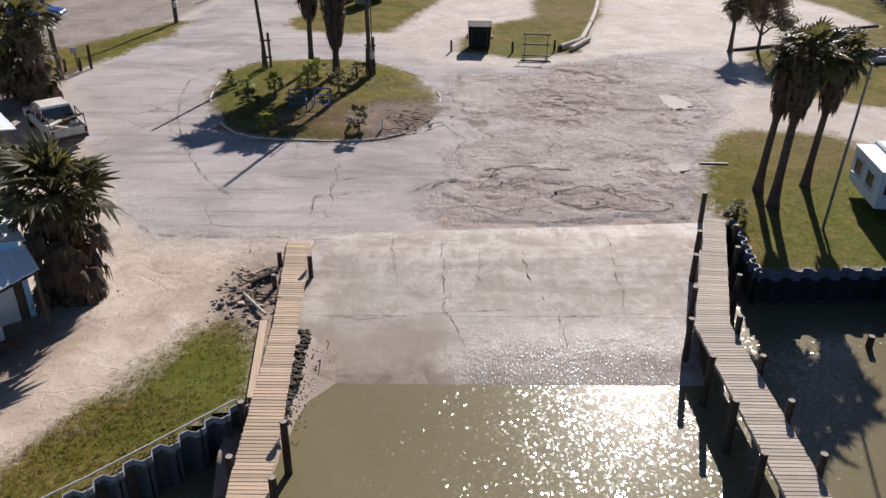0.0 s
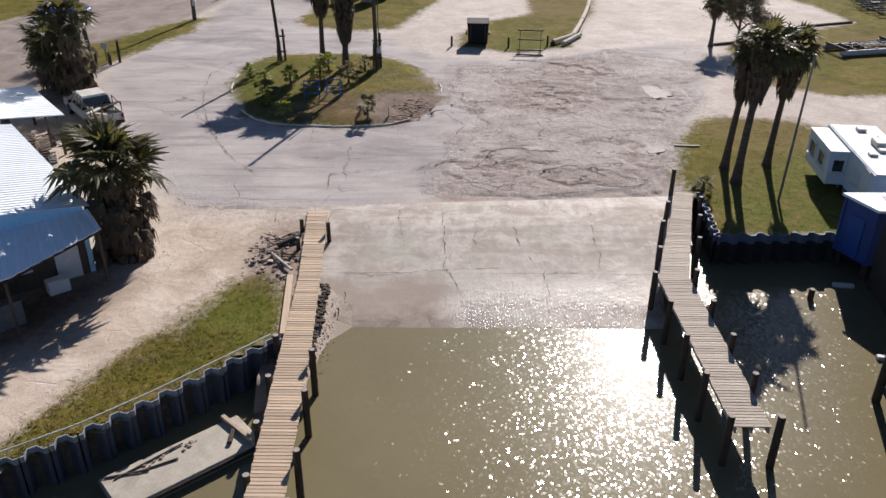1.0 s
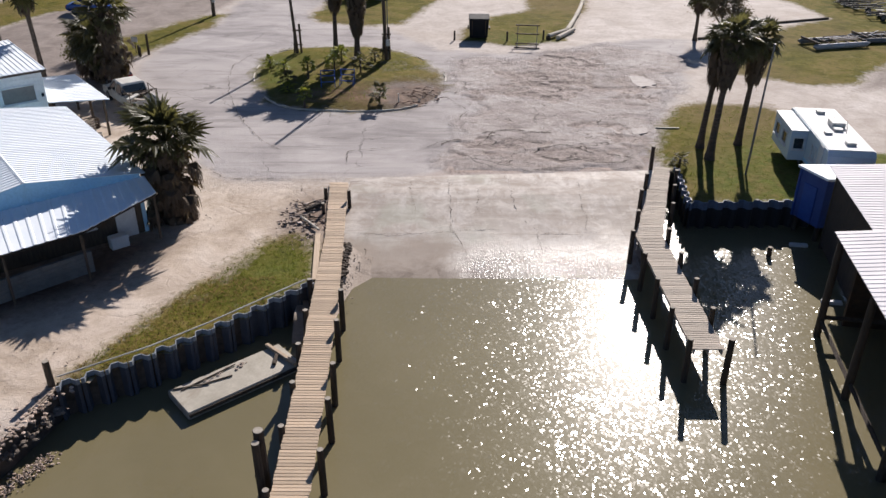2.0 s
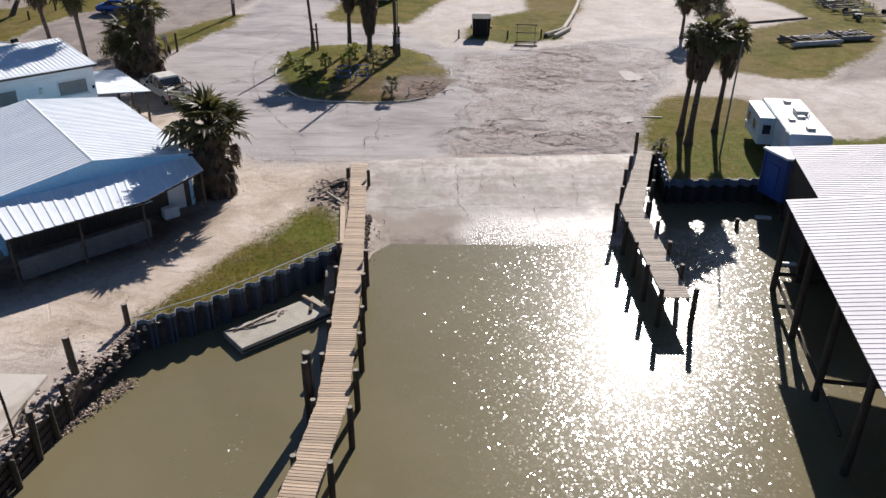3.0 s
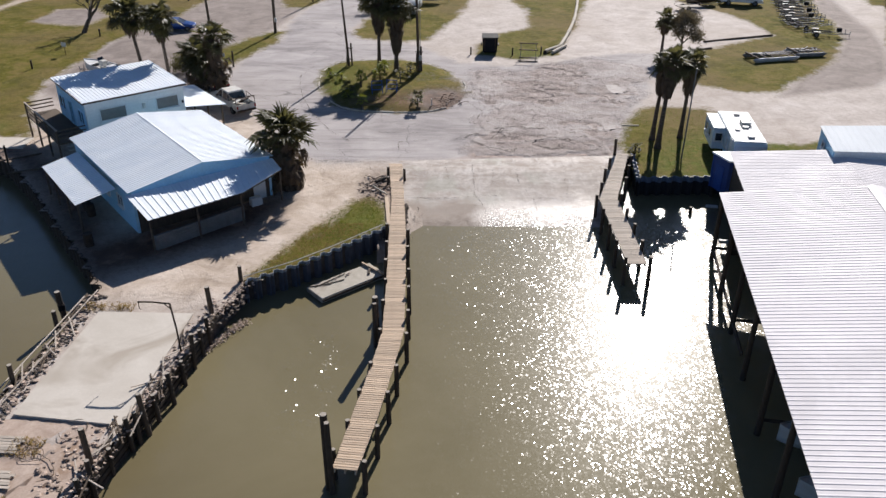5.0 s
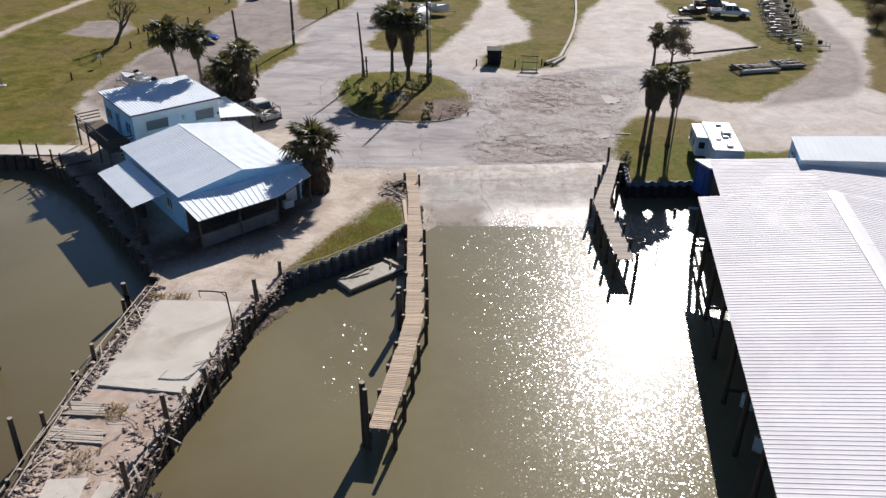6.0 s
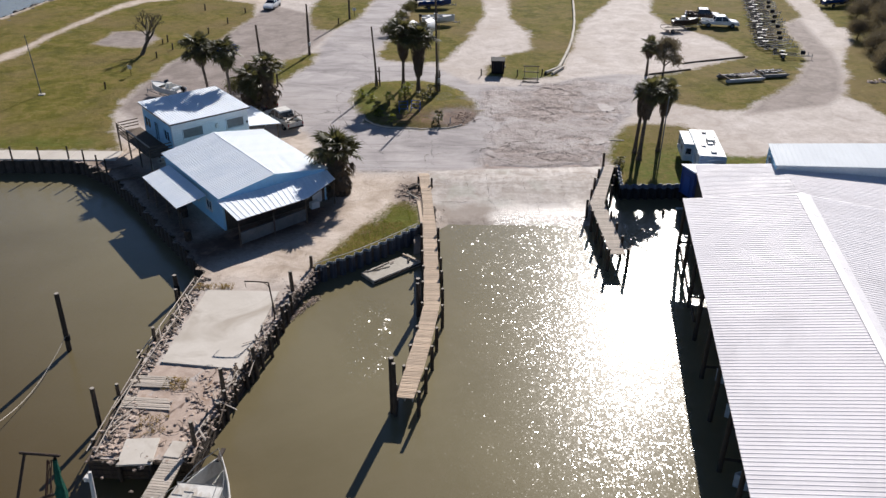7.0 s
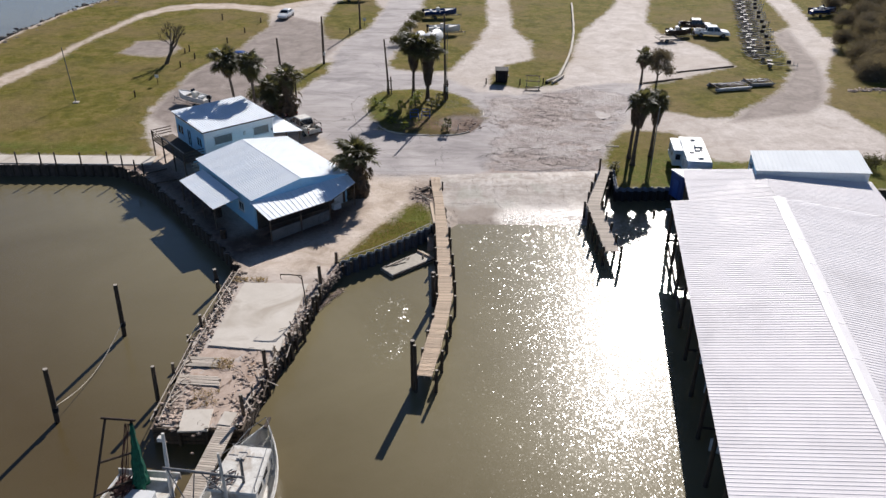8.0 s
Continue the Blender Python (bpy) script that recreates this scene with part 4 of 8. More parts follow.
for i in range(len(ISLAND)):
    p, q = Vector((*ISLAND[i], 0)), Vector((*ISLAND[(i + 1) % len(ISLAND)], 0))
    mid = (p + q) / 2
    sunk = kerb_rng.uniform(-0.05, 0.02) - (0.04 if mid.y > 49 else 0.0)
    if 2.6 > math.hypot(mid.x + 0.9, mid.y - 50.0) or (mid.y > 49 and kerb_rng.random() < 0.45):
        continue
    s = Shape().box((0, 0, 0), ((q - p).length - 0.02, 0.11, 0.22), bev=0.025)
    part("kerb_stone", s, CONCRETE, kerb, m=at(mid.x, mid.y, GROUND_Z + sunk, math.degrees(math.atan2((q - p).y, (q - p).x)) + kerb_rng.uniform(-2, 2)))


# ---- walls at the water ----
def sheet_wall(name, label, pts, material, cap, top=1.42, period=0.8):
    wall = structure(thing(name, label, "seawall"), label, "seawall")
    prof = [(0.0, -0.13), (0.12, -0.13), (0.27, 0.13), (0.53, 0.13), (0.68, -0.13), (0.8, -0.13)]
    s = Shape()
    th = 0.025
    outer = [(u * period / 0.8, v) for u, v in prof]
    inner = [(u, v + th) for u, v in outer][::-1]
    ring = outer + inner
    s.loft([[(u, v, -2.0) for u, v in ring], [(u, v, top) for u, v in ring]])
    me = s.data("sheet_pile", material)
    lip, drop = Shape(), (0.42 if cap is BLUELIP else 0.2)
    front = [(u, v - 0.012) for u, v in outer]
    back = [(u, v + th + 0.012) for u, v in outer][::-1]
    lip.loft([[(u, v, top - drop) for u, v in front + back], [(u, v, top + 0.015) for u, v in front + back]])
    capm = lip.data("wall_cap", cap) if cap else None
    for (x0, y0), (x1, y1) in zip(pts, pts[1:]):
        L = math.hypot(x1 - x0, y1 - y0)
        n = max(1, round(L / period))
        for k in range(n):
            m = Matrix.Translation((x0 + (x1 - x0) * k / n, y0 + (y1 - y0) * k / n, 0)) @ Matrix.Rotation(math.atan2(y1 - y0, x1 - x0), 4, "Z")
            part("sheet_pile", me, None, wall, m=m)
            if capm:
                part("wall_cap", capm, None, wall, m=m)
    return wall


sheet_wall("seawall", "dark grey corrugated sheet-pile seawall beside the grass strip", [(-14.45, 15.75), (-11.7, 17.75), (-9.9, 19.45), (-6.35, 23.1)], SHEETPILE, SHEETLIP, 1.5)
sheet_wall("seawall", "blue-grey sheet-pile seawall below the palm lawn", [(12.15, 31.5), (18.6, 31.8), (30, 31.8)], SHEETSHADE, BLUELIP, 1.5)
sheet_wall("seawall", "blue-grey sheet-pile wall beside the dock", [(12.65, 36.3), (12.15, 31.5)], SHEETSHADE, BLUELIP, 1.5)
# PILE's near-black is used on this wall to paint in its shade
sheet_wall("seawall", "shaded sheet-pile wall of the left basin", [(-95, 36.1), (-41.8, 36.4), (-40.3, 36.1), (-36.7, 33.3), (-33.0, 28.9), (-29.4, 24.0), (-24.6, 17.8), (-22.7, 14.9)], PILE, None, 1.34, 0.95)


tagged(part("pipe", Shape().tube([(-14.6, 16.25, 1.5), (-11.85, 18.15, 1.53), (-10.05, 19.85, 1.5), (-6.75, 23.2, 1.52)], 0.03, 8), mat("pale_plastic_pipe", (0.48, 0.46, 0.42), (0.6, 0.58, 0.54), 2.0, 0.6)), "thin pale pipe along the top of the seawall", "pipe")

# ---- cracks, painted ledge shadows and patches in road and ramp ----
CRACK_DIRT_SHADE = mat("crack_dirt_and_ledge_shade", (0.075, 0.06, 0.05), (0.16, 0.13, 0.11), 3.0, 0.95, bump=0.4, place=True)
PATCH = mat("pale_patch", (0.30, 0.265, 0.245), (0.50, 0.45, 0.42), 1.4, 0.8, bump=0.5, place=True)


def in_poly(poly, x, y):
    return bool(inside(np.array([x]), np.array([y]), poly)[0])


def crack(pts, wide, height, seed, parent=None):
    """A ragged open crack or painted ledge shadow: a narrow dark strip that wanders between the points."""
    rng = random.Random(seed)
    path = []
    for (x0, y0), (x1, y1) in zip(pts, pts[1:]):
        L = math.hypot(x1 - x0, y1 - y0)
        n = max(2, int(L / 0.09))
        for k in range(n):
            t = k / n
            w = 0.13 * noise.noise((x0 + t * (x1 - x0), (y0 + t * (y1 - y0)) * 1.3, seed)) + 0.09 * noise.noise(((x0 + t * (x1 - x0)) * 3, (y0 + t * (y1 - y0)) * 3, seed)) + 0.06 * noise.noise(((x0 + t * (x1 - x0)) * 9, (y0 + t * (y1 - y0)) * 9, seed))
            path.append((x0 + t * (x1 - x0) - w * (y1 - y0) / L, y0 + t * (y1 - y0) + w * (x1 - x0) / L))
    path.append(pts[-1])
    vs = []
    for i, (x, y) in enumerate(path):
        a, b = path[max(i - 1, 0)], path[min(i + 1, len(path) - 1)]
        d = math.hypot(b[0] - a[0], b[1] - a[1]) + 1e-6
        w = wide * (0.10 + 1.5 * abs(noise.noise((x * 2.2, y * 2.2, seed + 0.5)))) * rng.uniform(0.7, 1.3) * min(1, (i + 1) / 4, (len(path) - i) / 4) / 2
        nx, ny = -(b[1] - a[1]) / d * w, (b[0] - a[0]) / d * w
        z = height(x, y) + 0.012
        vs += [(x + nx, y + ny, z), (x - nx, y - ny, z)]
    s_ = Shape().add(vs, [(2 * i, 2 * i + 1, 2 * i + 3, 2 * i + 2) for i in range(len(path) - 1)])
    return part("crack", s_, CRACK_DIRT_SHADE, parent)


flat = lambda x, y: road_z(x, y) + 0.008 if in_poly(BROKEN, x, y) else GROUND_Z + 0.03
scars = structure(thing("road_cracks", "dark ragged cracks and painted ledge shadows in the broken asphalt", "crack"), "dark ragged cracks and painted ledge shadows in the broken asphalt", "crack")
for i, (pts, w) in enumerate((([(5.2, 38.2), (6.4, 37.6), (7.4, 38.2), (8.6, 37.5), (9.8, 37.0)], 0.14), ([(-1.9, 39.4), (-1.0, 40.5), (0.1, 40.8)], 0.14), ([(1.3, 39.9), (2.4, 42.2), (3.9, 42.8), (5.4, 42.3)], 0.18),
                             ([(1.3, 39.9), (2.6, 40.6), (4.2, 41.2)], 0.12), ([(-6.4, 36.6), (-6.5, 38.8), (-4.8, 39.3), (-3.8, 39.3)], 0.09), ([(4.6, 50.7), (6.0, 49.7), (7.2, 49.9)], 0.13), ([(15.4, 53.8), (16.6, 53.3)], 0.3), ([(3.8, 35.9), (6.4, 36.6), (8.8, 36.1), (9.8, 36.3)], 0.15),
                             ([(-0.5, 43.7), (-0.1, 43.3), (0.3, 43.4)], 0.2), ([(9.6, 43.5), (9.4, 42.0), (10.0, 41.0)], 0.1), ([(3.8, 59.9), (6.3, 57.2)], 0.09), ([(-13.9, 35.6), (-12.9, 34.6)], 0.16), ([(-12.9, 34.55), (-9.5, 34.45), (-6.9, 34.5)], 0.10), ([(-8.6, 34.2), (-8.5, 33.1), (-7.3, 31.5)], 0.10),
                             ([(-0.6, 49.4), (0.9, 46.6), (0.2, 44.6)], 0.1), ([(9.0, 47.0), (10.5, 45.6), (12.4, 46.2)], 0.1), ([(6.6, 45.6), (8.0, 44.5)], 0.12), ([(-9.0, 41.2), (-6.0, 40.9), (-3.2, 41.4)], 0.06), ([(12.0, 58.0), (14.0, 57.0), (15.4, 58.4)], 0.12), ([(-22, 50.5), (-21.2, 50.2), (-20.4, 50.5)], 0.1))):
    crack(pts, w * 0.62, flat, 200 + i, scars)
crack([(-16.77, 60.9), (-17.6, 57.4), (-17.2, 53.7), (-16.4, 50.4), (-14.7, 45.6), (-12.95, 42.0), (-11.8, 40.2), (-10.6, 38.9)], 0.055, flat, 260, scars)
# short dark strips at random, painting the shadows of torn asphalt ledges
ledge_shade_rng = random.Random(64)
n_ledge_shade = 0
while n_ledge_shade < 90:
    x, y = ledge_shade_rng.uniform(-0.5, 18.0), ledge_shade_rng.choice((ledge_shade_rng.uniform(36.3, 44.5), ledge_shade_rng.uniform(36.3, 62)))
    if not in_poly(BROKEN, x, y) or noise.noise((x * 0.22, y * 0.22, 8.0)) < -0.08:
        continue
    w, pts = ledge_shade_rng.gauss(0, 0.45), [(x, y)]
    for _ in range(ledge_shade_rng.randint(1, 4)):
        w += ledge_shade_rng.gauss(0, 0.5)
        L = ledge_shade_rng.uniform(0.12, 0.45)
        pts.append((pts[-1][0] + L * math.cos(w), pts[-1][1] + L * math.sin(w)))
    crack(pts, ledge_shade_rng.uniform(0.05, 0.15), flat, 300 + n_ledge_shade, scars)
    n_ledge_shade += 1
# wider dark strips paint ledge shadow round the sunken slab and nearby crests
for i, (pts, w) in enumerate((([(4.75, 38.9), (5.2, 39.6), (6.2, 40.0), (7.2, 40.05), (7.8, 39.4), (8.4, 38.9)], 0.2), ([(5.0, 38.4), (6.2, 37.75), (7.3, 38.0), (8.2, 37.5), (9.4, 37.2), (10.2, 37.6)], 0.26), ([(1.6, 42.0), (2.6, 42.5), (3.8, 42.7), (5.0, 42.4), (6.2, 42.2)], 0.2), ([(-0.9, 39.9), (-0.4, 40.6), (0.3, 40.9)], 0.3))):
    crack(pts, w, flat, 400 + i, scars)
for i, (pts, w) in enumerate((([(-0.5, 34.6), (-0.3, 31.2), (-0.3, 29.8), (0.0, 29.0), (0.4, 27.6)], 0.07), ([(2.8, 35.2), (2.9, 33.6), (3.1, 31.3)], 0.07), ([(3.4, 30.6), (4.0, 29.7), (4.1, 27.6)], 0.06), ([(-2.6, 34.6), (-2.2, 31.2)], 0.05), ([(6.7, 34.7), (6.6, 29.5)], 0.05), ([(-5.0, 29.3), (-3.1, 29.2), (-0.3, 29.6), (2.3, 29.7)], 0.06), ([(4.0, 29.3), (5.9, 29.5), (7.8, 29.6)], 0.05), ([(1.1, 33.6), (1.1, 31.3)], 0.05))):
    crack(pts, w * 0.5, lambda x, y: ramp_z(y), 240 + i, ramp)


def patch(label, pts, seed):
    rng = random.Random(seed)
    cx, cy = sum(p[0] for p in pts) / len(pts), sum(p[1] for p in pts) / len(pts)
    ring = []
    for i in range(len(pts)):
        a, b = pts[i], pts[(i + 1) % len(pts)]
        for k in range(7):
            t = k / 7
            f = 1 + 0.42 * noise.noise((a[0] + (b[0] - a[0]) * t, a[1] + (b[1] - a[1]) * t, seed)) + rng.uniform(-0.06, 0.06)
            ring.append((cx + (a[0] + (b[0] - a[0]) * t - cx) * f, cy + (a[1] + (b[1] - a[1]) * t - cy) * f))
    structure(part("road_patch", Shape().prism(ring, GROUND_Z - 0.08, GROUND_Z + 0.045), PATCH), label, "road patch")


patch("pale filled pothole in the road", [(13.6, 55.2), (14.8, 55.0), (15.4, 52.9), (14.1, 52.3), (13.3, 53.2)], 1)
patch("pale filled pothole at the road's edge", [(11.5, 43.2), (12.5, 43.4), (12.3, 42.4), (11.4, 42.0)], 2)
patch("small pale filled hole in the road", [(4.2, 42.9), (5.4, 42.9), (5.3, 42.3), (4.3, 42.4)], 3)


# ---- docks ----
def pile(parent, x, y, top, r=0.13, lean=(0, 0), bottom=-2.0, material=None, name="post"):
    s = Shape().tube([(lean[0], lean[1], bottom), (0, 0, top * 0.5), (-lean[0] * 0.4, -lean[1] * 0.4, top)], [r * 1.08, r, r * 0.93], 10)
    p = part(name, s, material or PILE, parent, m=Matrix.Translation((x, y, 0)), smooth=False)
    part("post_top", Shape().tube([(-lean[0] * 0.4, -lean[1] * 0.4, top), (-lean[0] * 0.4, -lean[1] * 0.4, top + 0.015)], r * 0.86, 10), PILE_TOP, p)
    return p


def dock(name, label, rails, posts, deck=1.45, pitch=0.152, wood=None):
    d = thing(name, label, "dock")
    rng = random.Random(len(rails) * 7 + 1)
    plank = Shape().box((0, 0, 0), (1.0, pitch - 0.014, 0.045), bev=0.008).data("plank", wood or WOOD)
    for (l0, r0), (l1, r1) in zip(rails, rails[1:]):
        l0, r0, l1, r1 = (Vector((*q, 0)) for q in (l0, r0, l1, r1))
        n = max(1, round(((l0 + r0) / 2 - (l1 + r1) / 2).length / pitch))
        for k in range(n):
            t = (k + 0.5) / n
            a, b = l0.lerp(l1, t), r0.lerp(r1, t)
            c, v = (a + b) / 2, b - a
            off = rng.uniform(-0.018, 0.018)
            m = Matrix.Translation((c.x + off, c.y, deck - 0.022 + rng.uniform(-0.005, 0.005))) @ Matrix.Rotation(math.atan2(v.y, v.x) + rng.uniform(-0.008, 0.008), 4, "Z") @ Matrix.Diagonal((v.length + 0.04, 1, 1, 1))
            part("plank", plank, None, d, m=m)
        for a, b in ((l0.lerp(r0, 0.06), l1.lerp(r1, 0.06)), (l0.lerp(r0, 0.94), l1.lerp(r1, 0.94)), (l0.lerp(r0, 0.5), l1.lerp(r1, 0.5))):
            v = b - a
            part("stringer", Shape().box((0, 0, 0), (v.length + 0.05, 0.06, 0.2), bev=0.008), WOOD_GREY, d, m=at((a.x + b.x) / 2, (a.y + b.y) / 2, deck - 0.15, math.degrees(math.atan2(v.y, v.x))))
    for x, y, top, r in posts:
        pile(d, x, y, top, r, (rng.uniform(-0.05, 0.05), rng.uniform(-0.05, 0.05)))
    return d


LEFT_POSTS = [(-5.68, 31.6, 2.0, 0.1), (-6.95, 31.9, 2.0, 0.1), (-6.85, 30.2, 1.9, 0.1), (-4.98, 21.6, 2.0, 0.12), (-4.9, 19.4, 1.95, 0.12), (-4.72, 16.6, 1.95, 0.12), (-4.62, 14.6, 1.95, 0.12), (-4.55, 12.1, 1.95, 0.12), (-4.55, 9.9, 1.95, 0.12),
              (-4.92, 7.1, 1.95, 0.12), (-5.2, 5.0, 1.95, 0.12), (-5.55, 2.6, 1.95, 0.12), (-5.92, 0.4, 1.9, 0.12), (-6.42, 22.6, 1.9, 0.12), (-6.3, 20.4, 1.75, 0.12), (-6.2, 18.0, 1.8, 0.12), (-6.05, 15.8, 1.7, 0.12), (-6.02, 13.4, 1.75, 0.12),
              (-5.98, 10.6, 1.7, 0.12), (-6.25, 7.7, 1.65, 0.12), (-6.62, 5.5, 1.65, 0.12), (-6.95, 3.3, 1.65, 0.12), (-7.36, 1.3, 1.7, 0.12), (-6.3, 11.75, 3.0, 0.18), (-6.32, 11.35, 2.85, 0.14), (-7.55, 0.72, 4.15, 0.17), (-7.38, 0.40, 4.0, 0.13)]
dock_l = dock("dock", "long bent wooden dock of pale planks on dark piles", [((-6.96, 33.87), (-5.99, 33.87)), ((-6.40, 27.4), (-5.52, 27.4)), ((-6.26, 22.8), (-5.20, 22.8)), ((-5.98, 15.2), (-4.86, 15.2)), ((-5.88, 10.8), (-4.73, 10.8)), ((-6.22, 7.7), (-5.10, 7.6)), ((-6.80, 3.9), (-5.62, 3.8)), ((-7.29, 0.42), (-6.24, 0.30))], LEFT_POSTS)
part("side_board", Shape().box((0, 0, 0), (4.4, 0.26, 0.05), bev=0.01), WOOD, dock_l, "wide pale board along the dock's side", m=at(-6.58, 25.6, 1.40, 96))
part("side_board", Shape().box((0, 0, 0), (4.6, 0.05, 0.2), bev=0.01), WOOD_GREY, dock_l, m=at(-6.68, 25.6, 1.28, 96))
RIGHT_POSTS = [(8.28, 27.2, 2.0, 0.12), (8.36, 25.0, 2.0, 0.12), (8.42, 22.7, 2.0, 0.12), (8.46, 20.4, 2.0, 0.12), (8.62, 18.2, 2.0, 0.12), (10.14, 18.1, 2.05, 0.13), (10.1, 20.4, 2.0, 0.12), (10.06, 22.7, 2.0, 0.12), (10.02, 25.0, 2.0, 0.12), (10.05, 27.4, 2.0, 0.12),
               (8.95, 29.2, 2.1, 0.12), (9.6, 31.6, 2.15, 0.12), (10.3, 33.6, 2.2, 0.12), (11.2, 36.3, 2.75, 0.12), (10.95, 30.3, 2.0, 0.12), (11.6, 32.6, 2.0, 0.12), (12.2, 34.6, 2.0, 0.12)]
dock("dock", "bleached wooden dock with a bend beside the boat ramp", [((11.48, 36.45), (12.28, 36.25)), ((8.58, 27.75), (9.86, 27.75)), ((8.81, 18.33), (10.0, 18.31))], RIGHT_POSTS, wood=WOOD_GREY)

# ---- concrete raft moored by the dock ----
RAFT_TOP = mat("stained_raft_concrete", (0.36, 0.33, 0.27), (0.52, 0.48, 0.41), 0.9, 0.85, bump=0.3, stain=(0.27, 0.23, 0.18))
raft = thing("raft", "flat grey concrete raft moored between seawall and dock", "raft", m=at(-8.66, 17.9, 0, 40.8))
part("deck", Shape().box((0, 0, 0.16), (4.75, 1.75, 0.34), bev=0.04), RAFT_TOP, raft)
part("rub_rail", Shape().box((0, -0.9, 0.2), (4.7, 0.07, 0.14), bev=0.01), PILE, raft)
part("crossed_timber", Shape().box((2.0, 0.05, 0.42), (0.16, 1.9, 0.13), turn=6, bev=0.015), WOOD, raft, "pale timber laid across")
part("crossed_timber", Shape().box((1.75, 0.0, 0.40), (0.9, 0.14, 0.11), turn=50, bev=0.015), PILE, raft, "dark timber laid across")
for a, b in (((-2.0, 0.5, 0.36), (0.3, 0.65, 0.38)), ((-1.3, 0.35, 0.36), (-0.1, 0.1, 0.37)), ((-2.2, 0.75, 0.36), (-1.0, 0.2, 0.38))):
    part("stick", Shape().tube([a, b], 0.03, 6), TWIG, raft)
rr = random.Random(3)
for _ in range(16):
    part("stone", Shape().stone((rr.uniform(-1.6, 0.8), rr.uniform(0.2, 0.75), 0.36), rr.uniform(0.04, 0.1), rr, 0.35), BRICKS, raft)

# ---- pier: slab, timber bulkheads, rubble ----
slab = tagged(part("pier_slab", Shape().prism([(-16.55, 12.35), (-21.84, 12.45), (-22.58, 3.74), (-17.3, 3.07)], 1.2, 1.43), CONCRETE), "", "", kind="structure")
structure(slab, "pale concrete slab on top of the pier", "slab")


def bulkhead(name, pts, piles, boards=((0.1, 0.26), (0.45, 0.26), (0.8, 0.26), (1.12, 0.24)), seed=1):
    b = structure(thing(name, "dark timber bulkhead with leaning piles along the pier", "bulkhead"), "dark timber bulkhead with leaning piles along the pier", "bulkhead")
    rng = random.Random(seed)
    for (x0, y0), (x1, y1) in zip(pts, pts[1:]):
        L = math.hypot(x1 - x0, y1 - y0)
        ang = math.degrees(math.atan2(y1 - y0, x1 - x0))
        for z, hgt in boards:
            part("board", Shape().box((0, 0, 0), (L + 0.1, 0.07, hgt), bev=0.012), PILE, b, m=pose((x0 + x1) / 2, (y0 + y1) / 2, z, rng.uniform(-3, 3), rng.uniform(-1, 1), ang))
        part("wale", Shape().box((0, 0, 0), (L + 0.2, 0.12, 0.16), bev=0.02), POST, b, m=pose((x0 + x1) / 2, (y0 + y1) / 2, 1.22, 0, rng.uniform(-1.5, 1.5), ang))
    for x, y, top, r in piles:
        pile(b, x, y, top, r, (rng.uniform(-0.18, 0.18), rng.uniform(-0.15, 0.15)), material=POST if top > 2.2 else PILE)
    return b


bulkhead("bulkhead", [(-14.6, 15.6), (-15.35, 12.6), (-15.9, 9.0), (-16.35, 6.2), (-17.05, 3.1), (-17.85, -1.5), (-18.2, -5.0)],
         [(-14.7, 16.0, 2.4, 0.13), (-15.6, 12.6, 3.0, 0.15), (-15.5, 11.3, 1.9, 0.12), (-15.62, 10.3, 1.7, 0.11), (-15.75, 9.2, 2.2, 0.13), (-15.9, 7.8, 1.5, 0.12), (-16.05, 6.3, 1.9, 0.12), (-16.4, 5.0, 1.6, 0.12), (-16.6, 4.0, 2.5, 0.13), (-16.75, 3.4, 1.9, 0.12), (-16.95, 2.9, 2.0, 0.12),
          (-17.3, 1.4, 1.5, 0.12), (-17.75, 0.6, 3.4, 0.14), (-17.5, -0.1, 2.2, 0.12), (-17.7, -0.8, 1.9, 0.12), (-18.1, -2.4, 1.6, 0.12), (-18.35, -3.8, 3.0, 0.13), (-18.5, -5.0, 1.6, 0.12)], seed=2)
bulkhead("bulkhead", [(-23.3, 14.4), (-23.55, 8.6), (-24.05, 4.4), (-23.95, -4.9)],
         [(-23.7, 11.2, 2.2, 0.13), (-23.8, 6.3, 2.3, 0.13), (-24.2, 4.6, 1.7, 0.12), (-24.1, 0.4, 2.3, 0.12), (-24.95, -0.9, 3.0, 0.15), (-24.2, -3.6, 1.5, 0.12)], boards=((0.2, 0.26), (0.6, 0.26)), seed=5)
bulkhead("bulkhead", [(-23.9, -5.0), (-18.3, -5.1)], [(-22.2, -5.2, 1.6, 0.12), (-20.4, -5.2, 1.5, 0.12)], seed=8)


def along(pts, t):
    seg = [math.hypot(b[0] - a[0], b[1] - a[1]) for a, b in zip(pts, pts[1:])]
    d = t * sum(seg)
    for (a, b), L in zip(zip(pts, pts[1:]), seg):
        if d <= L:
            return a[0] + (b[0] - a[0]) * d / L, a[1] + (b[1] - a[1]) * d / L
        d -= L
    return pts[-1]


def rubble(name, label, places, material, seed, zbase=1.28):
    rng = random.Random(seed)
    s = Shape()
    for x, y, spread, n, size in places:
        for _ in range(n):
            q = rng.uniform(0.35, 1.0) * size
            s.stone((x + rng.gauss(0, spread), y + rng.gauss(0, spread), zbase + rng.uniform(-0.02, 0.10)), q, rng, rng.uniform(0.4, 0.8))
    ob = part(name, s, material)
    return tagged(ob, label, "rubble", kind="stuff")


P_RIGHT = [(-15.6, 13.2), (-16.2, 9.0), (-16.6, 6.2), (-17.3, 3.1), (-18.0, -1.5), (-18.6, -4.6)]
P_LEFT = [(-22.7, 14.0), (-23.0, 8.6), (-23.3, 4.4), (-23.3, -4.6)]
